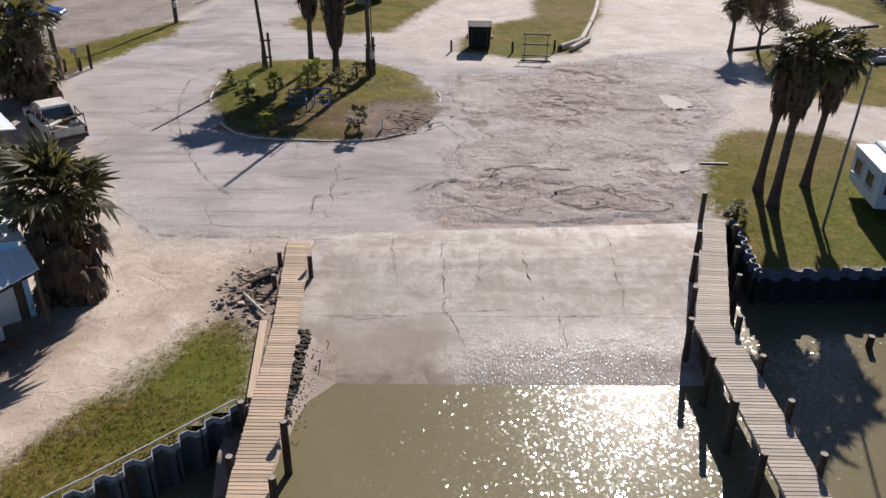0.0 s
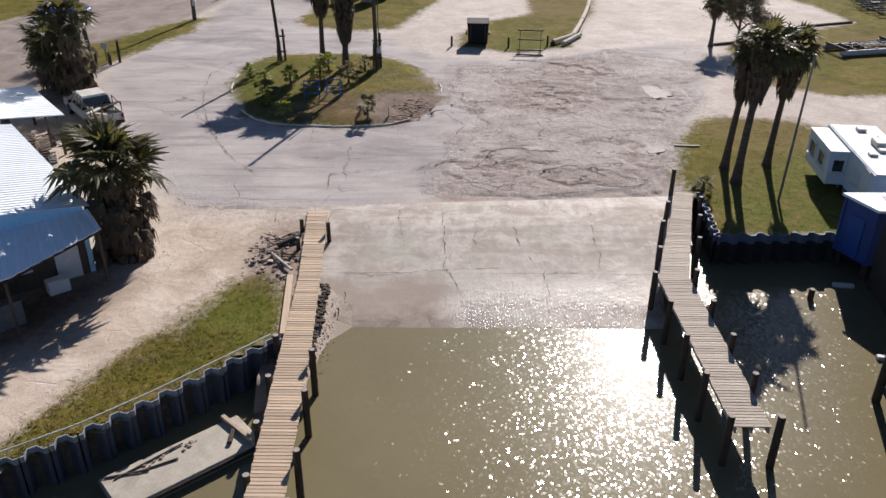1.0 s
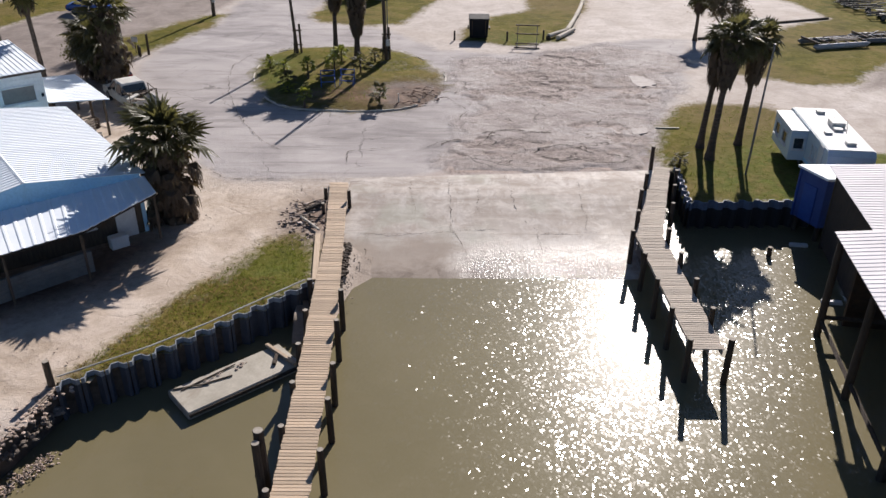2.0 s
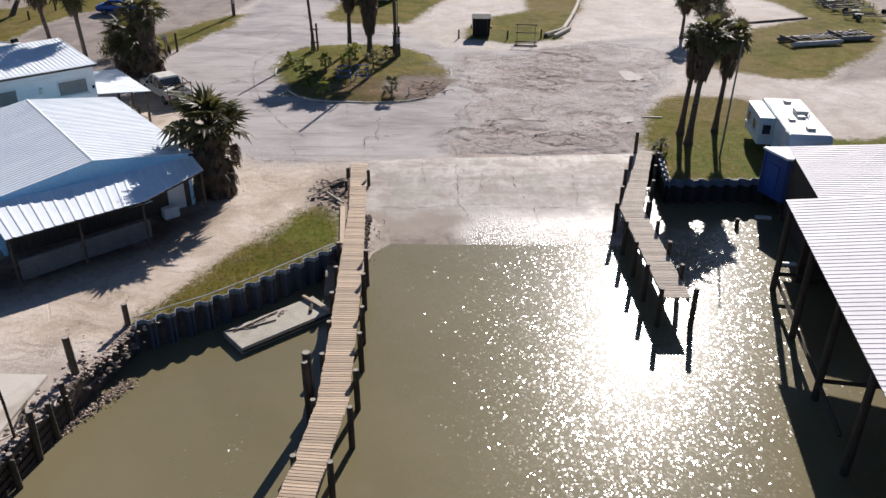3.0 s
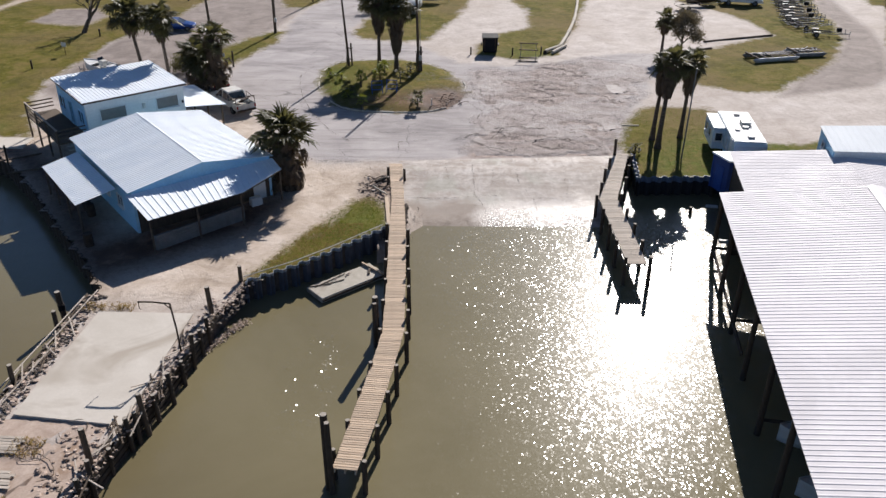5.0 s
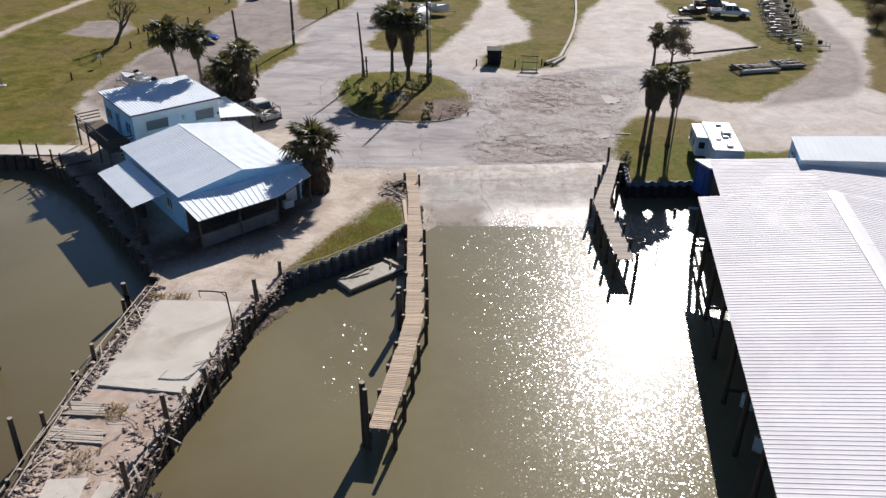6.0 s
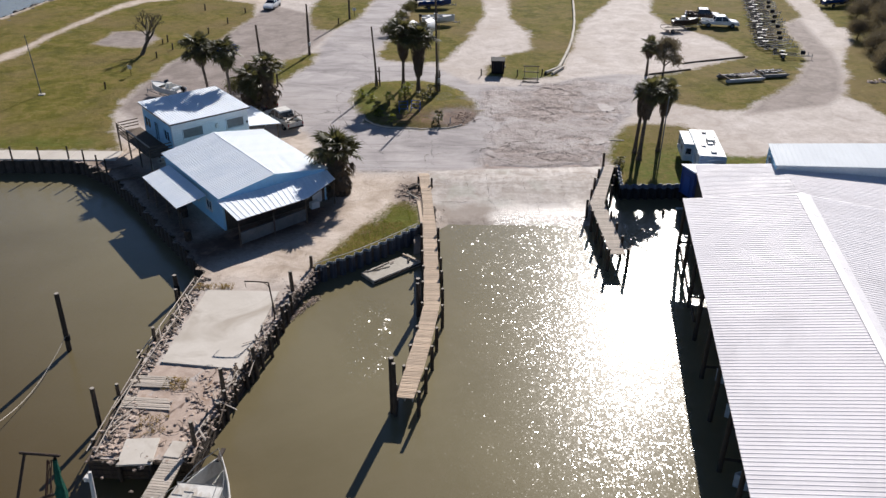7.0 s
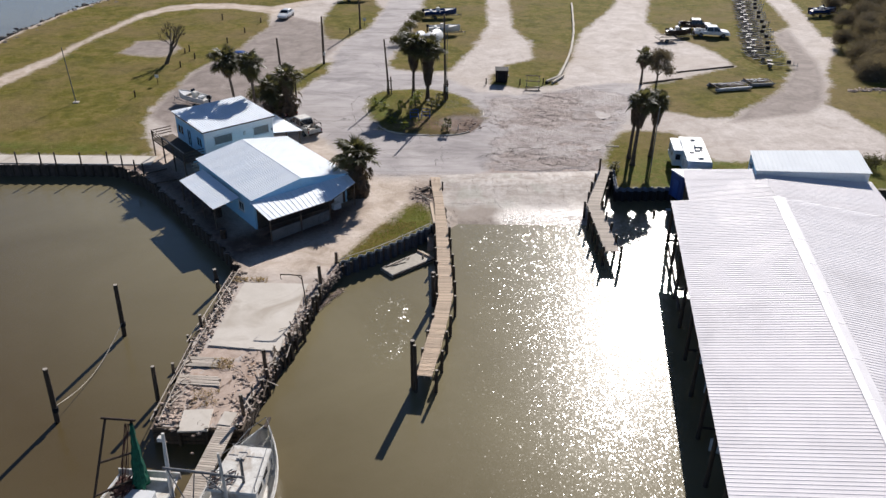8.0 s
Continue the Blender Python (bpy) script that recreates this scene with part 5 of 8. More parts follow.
rubble("rubble", "loose broken concrete along the pier's edges", [(*along(P_RIGHT, i / 45), 0.28, 9, 0.13) for i in range(46)] + [(*along(P_LEFT, i / 45), 0.28, 6, 0.2) for i in range(46)], RUBBLE, 11)
rubble("rubble", "dark stones and earth clods along the pier's edges", [(*along(P_RIGHT, i / 45), 0.3, 7, 0.10) for i in range(46)] + [(*along(P_LEFT, i / 45), 0.3, 10, 0.14) for i in range(46)], ROCK, 17)
rubble("rubble", "chunks of broken concrete on the bare pier end", [(-22.6, -0.8 - i * 0.55, 0.5, 16, 0.22) for i in range(8)] + [(-18.9, 2.5 - i * 0.5, 0.5, 13, 0.16) for i in range(14)] + [(-20.5, -4.3, 0.8, 30, 0.2)], RUBBLE, 12)
rubble("rubble", "stones fallen at the foot of the bulkhead", [(-14.1 - 0.12 * i, 13.6 - i * 0.22, 0.17, 40, 0.06) for i in range(17)], RUBBLE, 13, 0.02)
rubble("rubble", "tumbled stones and broken concrete where the seawall meets the pier", [(-14.55 - 0.09 * i, 15.9 - 0.3 * i, 0.3, 16, 0.11) for i in range(12)], RUBBLE, 18, 1.22)
rubble("rubble", "dark stones sliding down the bank where the seawall ends", [(-14.35 - 0.11 * i, 15.4 - 0.3 * i, 0.18, 10, 0.17) for i in range(10)], ROCK, 19, 0.65)
rubble("rubble", "broken bricks and stones in the washed-out bank beside the dock", [(-7.9, 30.6, 0.55, 46, 0.13), (-8.0, 29.4, 0.5, 50, 0.13), (-7.3, 28.8, 0.45, 30, 0.14), (-7.0, 27.6, 0.4, 24, 0.12), (-8.6, 29.0, 0.4, 26, 0.10), (-7.0, 31.6, 0.25, 12, 0.12)], BRICKS, 14)
rubble("rubble", "dark stones and clods of earth along the dock's edge", [(-5.52 + 0.06 * (i % 3), 28.4 - i * 0.22, 0.10, 7, 0.15) for i in range(24)], EARTH_BANK, 15, 0.42)
rubble("rubble", "small pale shells and stones in the mud by the dock", [(-5.0, 27.6 - i * 0.4, 0.3, 7, 0.045) for i in range(11)], BRICKS, 20, 0.33)
stick_rng = random.Random(77)
for i in range(19):
    x, y = (stick_rng.gauss(-7.7, 0.45), stick_rng.gauss(29.7, 0.8)) if i < 18 else (stick_rng.uniform(-5.0, -4.1), stick_rng.uniform(24.6, 29.0))
    w, L = stick_rng.uniform(0, 6.28), stick_rng.uniform(0.35, 1.5)
    zz = 1.36 if i < 18 else ramp_z(y) + 0.33
    mid = (0.5 * L * math.cos(w) + stick_rng.uniform(-0.1, 0.1), 0.5 * L * math.sin(w), stick_rng.uniform(0.02, 0.18))
    tagged(part("driftwood", Shape().tube([(0, 0, 0), mid, (L * math.cos(w), L * math.sin(w), stick_rng.uniform(-0.05, 0.1))], [0.025, 0.02, 0.01], 6), POST if i % 3 else TWIG, m=at(x, y, zz)), "dark piece of driftwood washed up by the dock", "driftwood", "driftwood by the dock")
tagged(part("timber", Shape().tube([(0, 0, 0), (1.1, -1.5, 0.05)], [0.07, 0.06], 8), LOG, m=at(-7.9, 29.6, 1.42)), "pale round timber lying on the rubble", "timber")
tagged(part("timber", Shape().tube([(0, 0, 0), (0.9, 0.75, 0.1)], [0.11, 0.10], 8), PILE, m=at(-7.8, 30.4, 1.42)), "dark old log lying against the dock", "timber")
rubble("rubble", "small stones scattered over the sandy track", [(-10.5, 30.5, 1.6, 30, 0.035), (-12.3, 29.5, 0.9, 40, 0.04), (-15.5, 17, 1.2, 40, 0.05), (-8.6, 27.2, 0.8, 20, 0.05)], RUBBLE, 16, 1.31)

# bare reddish earth and dry weeds on the pier end
earth = Shape()
nn = 18
vs = [(-23.2 + 5.0 * i / nn + (0.25 * j / nn), -4.7 + 8.2 * j / nn, 1.325 + 0.07 * noise.noise((i * 0.5, j * 0.5, 5)) + 0.03 * noise.noise((i * 1.9, j * 1.9, 5))) for j in range(nn + 1) for i in range(nn + 1)]
earth.add(vs, [(j * (nn + 1) + i, j * (nn + 1) + i + 1, (j + 1) * (nn + 1) + i + 1, (j + 1) * (nn + 1) + i) for j in range(nn) for i in range(nn)])
EARTH = mat("pinkish_bare_earth", (0.38, 0.285, 0.225), (0.57, 0.465, 0.39), 0.9, 0.9, bump=0.8, stain=(0.26, 0.17, 0.11), place=True)
structure(part("earth_fill", earth, EARTH, smooth=True), "bare pinkish earth on the pier end", "ground")


def tufts(name, label, spots, n, size, material, seed, zb=GROUND_Z, ok=None):
    rng = random.Random(seed)
    s = Shape()
    for _ in range(n):
        cx, cy, sx, sy = rng.choice(spots)
        x, y = cx + rng.uniform(-sx, sx), cy + rng.uniform(-sy, sy)
        if ok and not ok(x, y):
            continue
        for _k in range(4):
            w, h = rng.uniform(0, 6.28), size * rng.uniform(0.5, 1.2)
            ln = rng.uniform(0.2, 0.9) * h
            bx, by = x + rng.uniform(-0.08, 0.08), y + rng.uniform(-0.08, 0.08)
            dx, dy = math.cos(w), math.sin(w)
            s.add([(bx - dy * 0.014, by + dx * 0.014, zb), (bx + dy * 0.014, by - dx * 0.014, zb), (bx + dx * ln * 0.5, by + dy * ln * 0.5, zb + h * 0.75), (bx + dx * ln, by + dy * ln, zb + h)], [(0, 1, 2), (1, 3, 2)])
    me = bpy.data.meshes.new(name)
    me.from_pydata(s.v, [], s.f)
    me.materials.append(material)
    return tagged(new(name, me), label, "grass", kind="stuff")


def in_outline(poly, x, y, grow=0.0):
    return bool(inside(np.array([x]), np.array([y]), poly)[0])


STRIP = GRASS[9]
tufts("grass", "rough green grass beside the seawall", [(-10.3, 21.8, 4.4, 6.2)], 2600, 0.10, BLADE, 21, ok=lambda x, y: in_outline(STRIP, x, y))
tufts("grass", "dry brown grass beside the seawall", [(-11.5, 19.6, 3.4, 4.2)], 2400, 0.10, STRAW, 25, ok=lambda x, y: in_outline(STRIP, x, y))
tufts("grass", "green lawn grass below the palms", [(19, 39.5, 7.5, 8.5)], 2500, 0.08, BLADE, 22, ok=lambda x, y: in_outline(GRASS[8], x, y))
tufts("weeds", "dry yellow weeds on the pier", [(-21.3, -2.2, 0.9, 0.9), (-21.0, 1.6, 0.7, 0.6), (-21.5, 13.0, 1.4, 0.4)], 260, 0.22, STRAW, 23, 1.3)
tufts("grass", "grass on the traffic island", [(-8.3, 55, 7.4, 8.8)], 2500, 0.10, BLADE, 24, GROUND_Z + 0.16, ok=lambda x, y: in_outline([(-14.6, 57.5), (-14.1, 53.4), (-12.3, 49.3), (-10, 47.8), (-7.3, 47.4), (-4.8, 47.8), (-4.6, 53), (-3.2, 57), (-5, 60.8), (-8.5, 62.3), (-13, 61.5)], x, y))


# loose boards on the pier end
def board_stack(label, x, y, n, length, wide, turn, seed):
    rng = random.Random(seed)
    t = thing("board_stack", label, "planks", m=at(x, y, 1.40, turn))
    for i in range(n):
        part("board", Shape().box((0, 0, 0), (length * rng.uniform(0.92, 1.05), wide / n - 0.015, 0.05), bev=0.008), WOOD_GREY, t, m=pose(rng.uniform(-0.12, 0.12), (i - (n - 1) / 2) * wide / n, rng.uniform(-0.01, 0.02), 0, 0, rng.uniform(-1.5, 1.5)))
    for dx in (-length * 0.35, length * 0.35):
        part("bearer", Shape().box((0, 0, 0), (0.09, wide, 0.09), bev=0.01), PILE, t, m=at(dx, 0, -0.07))


board_stack("weathered loose boards laid across the pier", -22.5, 1.75, 6, 2.5, 1.1, -2, 1)
board_stack("weathered loose boards laid across the pier", -22.2, -0.3, 6, 2.9, 1.0, -3, 2)
for x, y, z, sx, sy, tn in ((-21.3, -4.4, 1.38, 1.9, 2.1, 4), (-19.3, -4.2, 1.37, 0.9, 1.3, -8)):
    tagged(part("concrete_panel", Shape().box((0, 0, 0), (sx, sy, 0.12), bev=0.02), CONCRETE, m=at(x, y, z, tn)), "broken flat concrete panel lying on the pier end", "slab")
for i, (a, b) in enumerate((((-23.2, 13.9, 1.5), (-24.2, 4.0, 1.5)), ((-23.0, 9.0, 1.45), (-23.9, -1.0, 1.55)), ((-23.6, 2.0, 1.5), (-23.6, -4.6, 1.5)), ((-23.9, 4.0, 1.45), (-24.2, -4.4, 1.4)), ((-22.7, 14.6, 1.5), (-23.3, 9.0, 1.5)))):
    tagged(part("pipe", Shape().tube([a, b], 0.036, 8), WOOD_GREY), "pale pipe lying along the pier's edge", "pipe", "pipes on the pier")
# hoses and cable on the bare earth
for i in range(5):
    rng = random.Random(40 + i)
    x, y, w = -19.9 + rng.uniform(-0.8, 0.9), 2.5 - 1.5 * i, rng.uniform(0, 6)
    pts = []
    for k in range(16):
        pts.append((x, y, 1.42 + 0.02 * math.sin(k)))
        w += rng.uniform(-0.1, 0.75)
        x, y = x + 0.2 * math.cos(w), y + 0.2 * math.sin(w)
    tagged(part("hose", Shape().tube(pts, 0.014, 6), POST), "dark hose lying in loops on the earth", "hose", "hoses on the pier")

# broken poles and laths along the pier's edges
lath_rng = random.Random(91)
for i in range(60):
    side = P_LEFT if i % 3 == 1 else P_RIGHT
    x, y = along(side, lath_rng.uniform(0.1, 0.98))
    L, w = lath_rng.uniform(0.6, 2.2), math.pi / 2 + lath_rng.gauss(0.1, 0.35)
    tagged(part("lath", Shape().box((0, 0, 0), (L, 0.07, 0.04), bev=0.006), WOOD_GREY if i % 2 else POST, m=pose(x + lath_rng.gauss(0, 0.25), y, 1.46, 0, lath_rng.uniform(-6, 6), math.degrees(w))), "loose grey lath lying on the pier's rubble edge", "lath", "laths on the pier")

# gangway to the boats
gang = thing("gangway", "narrow grey plank gangway from the pier to the boats", "gangway")
gp = Shape().box((0, 0, 0), (1.15, 0.17, 0.04), bev=0.008).data("plank", WOOD_GREY)
for i in range(44):
    part("plank", gp, None, gang, m=at(-19.2 - 0.02 * i, -5.0 - 0.19 * i, 1.36, random.Random(i).uniform(-1.5, 1.5) - 6))
for o in (-0.5, 0.5):
    part("stringer", Shape().box((0, 0, 0), (8.4, 0.07, 0.18), bev=0.01), PILE, gang, m=at(-19.63 + o, -9.1, 1.24, 84))

# pipe davit on the slab's edge
dav = thing("davit", "rusty bent pipe davit standing at the slab's edge", "davit", m=at(-16.2, 8.8, GROUND_Z))
part("pole", Shape().tube([(0, 0, 0), (-0.05, 0.05, 1.5), (-0.2, 0.15, 2.95)], 0.05, 8), DARK_METAL, dav)
part("arm", Shape().tube([(-0.2, 0.15, 2.95), (-1.1, 0.2, 3.0), (-1.85, 0.25, 2.98)], 0.045, 8), DARK_METAL, dav)
part("brace", Shape().tube([(-0.15, 0.14, 2.6), (-0.5, 0.16, 2.95)], 0.03, 6), DARK_METAL, dav)
part("hook", Shape().tube([(-1.82, 0.25, 2.98), (-1.82, 0.25, 2.6), (-1.75, 0.25, 2.5)], 0.02, 6), DARK_METAL, dav)

# mooring piles
for x, y, top, lx in ((-29.9, 6.8, 4.6, -0.15), (-30.9, -3.1, 4.4, -0.2), (-24.4, 13.4, 2.1, 0.1)):
    mp = thing("mooring_pile", "tall dark wooden mooring pile standing in the water", "pile", "mooring piles")
    pile(mp, x, y, top, 0.17, (lx, 0.05), name="shaft")
    part("band", Shape().tube([(x, y, 0.9), (x, y, 1.25)], 0.2, 10), BLACK, mp)
line = [(-30.9 + 1.0 * t, -3.1 + 9.9 * t, 1.2 - 1.05 * math.sin(math.pi * t) + 0.1) for t in [i / 14 for i in range(15)]]
tagged(part("mooring_line", Shape().tube(line, 0.022, 6), LOG), "slack rope between two mooring piles", "rope")


# ---- roofs of ribbed metal, a panel at a time ----
def ribbed_roof(parent, a, b, c, d, n, material, ribs=3, high=0.045, thick=0.03):
    """Panels between the upper edge a-b and the lower edge d-c."""
    a, b, c, d = (Vector(q) for q in (a, b, c, d))
    up = (b - a).cross(d - a).normalized()
    if up.z < 0:
        up = -up
    for i in range(n):
        prof = []
        for r in range(ribs):
            base = r / ribs
            for f, h in ((0.0, 0), (0.62, 0), (0.72, 1), (0.90, 1), (1.0, 0)):
                if r and f == 0.0:
                    continue
                prof.append((base + f / ribs, h))
        top_u, top_l = [], []
        for f, h in prof:
            t = (i + f * 0.996) / n
            top_u.append(a.lerp(b, t) + up * h * high)
            top_l.append(d.lerp(c, t) + up * h * high)
        s = Shape()
        s.loft([top_u + [p - up * thick for p in top_u[::-1]], top_l + [p - up * thick for p in top_l[::-1]]])
        part("roof_panel", s, material, parent)


def window_in(parent, m, w, h, glass, trim, cross=False, name="window"):
    """A window in the plane x, z of m: surround, sill and panes set back in it."""
    o = part(name, Shape().box((0, 0.03, 0), (w - 0.1, 0.02, h - 0.1)), glass, parent, m=m)
    f = Shape()
    for x in (-w / 2 + 0.03, w / 2 - 0.03):
        f.box((x, 0, 0), (0.07, 0.09, h), bev=0.01)
    for z in (-h / 2 + 0.03, h / 2 - 0.03):
        f.box((0, 0, z), (w - 0.14, 0.09, 0.07), bev=0.01)
    if cross:
        f.box((0, 0, 0), (0.04, 0.07, h - 0.14))
    part("window_frame", f, trim, o)
    part("sill", Shape().box((0, -0.05, -h / 2 - 0.02), (w + 0.08, 0.14, 0.04), bev=0.01), trim, o)
    return o


# ---- bait house: low gabled building ----
house = thing("house", "pale blue low house with a white ribbed metal gable roof", "house", m=at(-22.82, 21.99, GROUND_Z, 38.6))
HW, HL, EAVE, RIDGE_H = 9.9, 12.0, 3.05, 3.86
for nm, c, s_, mt in (("wall", (0.1, HL / 2, EAVE / 2), (0.2, HL, EAVE), WALL_B), ("wall", (HW - 0.1, HL / 2, EAVE / 2), (0.2, HL, EAVE), WALL_B), ("wall", (HW / 2, HL - 0.1, EAVE / 2), (HW - 0.4, 0.2, EAVE), WALL_B)):
    part(nm, Shape().box(c, s_, bev=0.01), mt, house)
# POST's dark brown on the front wall paints in the porch's shade
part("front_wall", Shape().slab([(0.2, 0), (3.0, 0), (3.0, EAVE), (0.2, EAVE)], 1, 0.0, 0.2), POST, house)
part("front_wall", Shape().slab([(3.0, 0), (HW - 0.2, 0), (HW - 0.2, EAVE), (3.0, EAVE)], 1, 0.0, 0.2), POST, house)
part("gable", Shape().slab([(0.0, 2.72), (HW, 2.72), (HW, EAVE), (HW / 2, RIDGE_H - 0.02), (0.0, EAVE)], 1, -0.02, 0.16), WALL_B, house, "pale blue gable boarding")
part("gable", Shape().slab([(0.0, EAVE), (HW, EAVE), (HW / 2, RIDGE_H - 0.02)], 1, HL - 0.2, HL), WALL_B, house)
ribbed_roof(house, (HW / 2, -0.12, RIDGE_H + 0.04), (HW / 2, HL + 0.1, RIDGE_H + 0.04), (-0.25, HL + 0.1, EAVE - 0.0), (-0.25, -0.12, EAVE - 0.0), 15, ROOF_W, high=0.03)
ribbed_roof(house, (HW / 2, -0.12, RIDGE_H + 0.04), (HW / 2, HL + 0.1, RIDGE_H + 0.04), (HW + 0.25, HL + 0.1, EAVE - 0.0), (HW + 0.25, -0.12, EAVE - 0.0), 15, ROOF_W, high=0.03)
part("ridge_cap", Shape().slab([(HW / 2 - 0.07, RIDGE_H + 0.05), (HW / 2, RIDGE_H + 0.085), (HW / 2 + 0.07, RIDGE_H + 0.05), (HW / 2, RIDGE_H + 0.065)], 1, -0.15, HL + 0.12), ROOF_W, house)
# front lean-to, narrower at one end
ribbed_roof(house, (-0.35, -0.03, 2.86), (6.9, -0.03, 2.86), (6.2, -3.25, 2.45), (-0.25, -3.45, 2.43), 7, ROOF_W, ribs=2, high=0.028)
ribbed_roof(house, (6.9, -0.03, 2.86), (10.1, -0.03, 2.86), (10.15, -1.25, 2.42), (6.2, -3.25, 2.45), 4, ROOF_W, ribs=2, high=0.028)
part("fascia", Shape().tube([(-0.22, -3.4, 2.33), (6.2, -3.2, 2.36), (10.1, -1.22, 2.34)], 0.07, 4), DARK_METAL, house)
for x, y in ((-0.12, -3.3), (3.0, -3.2), (6.1, -3.1), (10.0, -1.2)):
    part("porch_post", Shape().box((0, 0, 1.19), (0.11, 0.11, 2.38), bev=0.01), POST, house, m=at(x, y, 0))
for k in range(9):
    t0, t1 = k / 14, (k + 1) / 14
    p, q = Vector((0.1 + 10.0 * t0, -2.95 + 1.0 * t0, 0)), Vector((0.1 + 10.0 * t1, -2.95 + 1.0 * t1, 0))
    for row in range(5):
        part("block", Shape().box(((p + q) / 2 + Vector((0, 0, 0.1 + row * 0.205))), ((q - p).length - 0.012, 0.2, 0.195), turn=math.degrees(math.atan2((q - p).y, (q - p).x)), bev=0.01), WALL_G, house)
part("door", Shape().box((8.9, -0.03, 1.0), (0.95, 0.06, 2.0), bev=0.01), WALL_W, house, "white door under the lean-to")
for x in (2.2, 4.8, 6.9):
    window_in(house, at(x, -0.03, 1.35), 1.2, 0.9, GLASS, WALL_W, True)
for y in (2.6, 5.3, 8.0, 10.7):
    window_in(house, pose(-0.03, y, 1.45, 0, 0, -90), 1.1, 0.9, GLASS, WALL_W, True)
    window_in(house, pose(HW + 0.03, y, 1.45, 0, 0, 90), 1.1, 0.9, GLASS, WALL_W, True)
# side lean-to
ribbed_roof(house, (-0.28, 2.3, 2.5), (-0.28, 10.4, 2.5), (-2.92, 10.05, 2.12), (-3.0, 2.2, 2.12), 9, ROOF_W, ribs=3, high=0.032)
for y in (2.4, 5.0, 7.6, 9.8):
    part("porch_post", Shape().box((-2.8, y, 1.02), (0.11, 0.11, 2.04), bev=0.01), POST, house)
part("side_beam", Shape().box((-2.8, 6.1, 2.0), (0.1, 7.8, 0.14), bev=0.01), POST, house)

# ---- upper house on posts behind it ----
up = thing("house", "white two-storey house with a flat-pitched ribbed metal roof", "house", m=at(-30.36, 33.99, GROUND_Z, 39.5))
UW, UL, UH = 8.4, 7.75, 4.7
for c, s_ in (((UW / 2, 0.35, UH / 2), (UW - 0.5, 0.2, UH)), ((UW / 2, UL - 0.35, UH / 2), (UW - 0.5, 0.2, UH)), ((0.35, UL / 2, UH / 2), (0.2, UL - 0.9, UH)), ((UW - 0.35, UL / 2, UH / 2), (0.2, UL - 0.9, UH))):
    part("wall", Shape().box(c, s_, bev=0.01), WALL_W, up)
board = Shape()
for k in range(17):
    board.box((UW / 2, 0.238, 0.25 + k * 0.25), (UW - 0.5, 0.022, 0.235), bev=0.004)
part("siding", board, WALL_W, up)
sid = Shape()
for k in range(17):
    sid.box((0.238, UL / 2, 0.25 + k * 0.25), (0.022, UL - 0.9, 0.235), bev=0.004)
part("siding", sid, WALL_B, up)
ribbed_roof(up, (0, UL, UH + 0.26), (UW, UL, UH + 0.26), (UW, 0, UH + 0.10), (0, 0, UH + 0.10), 10, ROOF_W, ribs=3, high=0.032)
part("fascia", Shape().box((UW / 2, 0.04, UH + 0.02), (UW - 0.02, 0.06, 0.16), bev=0.01), DARK_METAL, up)
part("fascia", Shape().box((0.04, UL / 2, UH + 0.1), (0.06, UL - 0.1, 0.16), bev=0.01, tilt=Matrix.Rotation(0.02, 4, "X")), DARK_METAL, up)
window_in(up, at(2.3, 0.2, 3.5), 2.1, 1.0, CURTAIN, WALL_W)
window_in(up, at(6.7, 0.2, 3.5), 1.9, 1.0, CURTAIN, WALL_W)
part("wall_lamp", Shape().box((4.75, 0.15, 3.6), (0.26, 0.16, 0.42), bev=0.03), OLD_WHITE, up)
part("meter_box", Shape().box((7.95, 0.15, 3.3), (0.12, 0.1, 0.2), bev=0.01), BLACK, up)
for y, w, h, z in ((1.5, 1.3, 1.1, 3.25), (4.0, 0.95, 1.95, 2.95), (6.2, 1.5, 1.1, 3.25)):
    window_in(up, pose(0.2, y, z, 0, 0, -90), w, h, GLASS, WALL_B, True)
# deck with railing
part("deck_floor", Shape().box((-1.0, 4.5, 1.92), (2.4, 8.6, 0.12), bev=0.01), POST, up)
for k in range(4):
    part("deck_post", Shape().box((-2.15, 0.35 + 2.77 * k, 1.5), (0.13, 0.13, 3.0), bev=0.01), POST, up)
for k in range(4):
    part("deck_post", Shape().box((-0.3, 0.35 + 2.77 * k, 0.95), (0.13, 0.13, 1.9), bev=0.01), POST, up)
rails = Shape()
for z in (2.35, 2.65, 2.95):
    rails.box((-2.15, 4.5, z), (0.06, 8.5, 0.1), bev=0.01)
    rails.box((-1.05, 0.3, z), (2.2, 0.06, 0.1), bev=0.01)
    rails.box((-1.05, 8.7, z), (2.2, 0.06, 0.1), bev=0.01)
part("railing", rails, POST, up, "grey-brown wooden railing")
part("top_rail", Shape().box((-2.15, 4.5, 3.03), (0.14, 8.6, 0.05), bev=0.01), WOOD_GREY, up)
st = Shape()
for k in range(8):
    st.box((-1.2 - 0.0 * k, -0.1 - 0.28 * k, 1.75 - 0.22 * k), (1.0, 0.27, 0.05))
part("stair", st, WOOD_GREY, up)
# carport roof beside it
ribbed_roof(up, (UW - 0.1, 6.7, 2.62), (UW - 0.1, 0.65, 2.62), (UW + 3.2, -0.1, 2.36), (UW + 3.3, 6.7, 2.36), 6, ROOF_W, high=0.025)
for x, y in ((UW + 2.9, 0.2), (UW + 3.0, 3.4), (UW + 3.0, 6.4)):
    part("carport_post", Shape().box((x, y, 1.16), (0.13, 0.13, 2.32), bev=0.01), POST, up)

# clutter under the carport
junk_rng = random.Random(5)
CARPORT = (-23.9, 41.0)
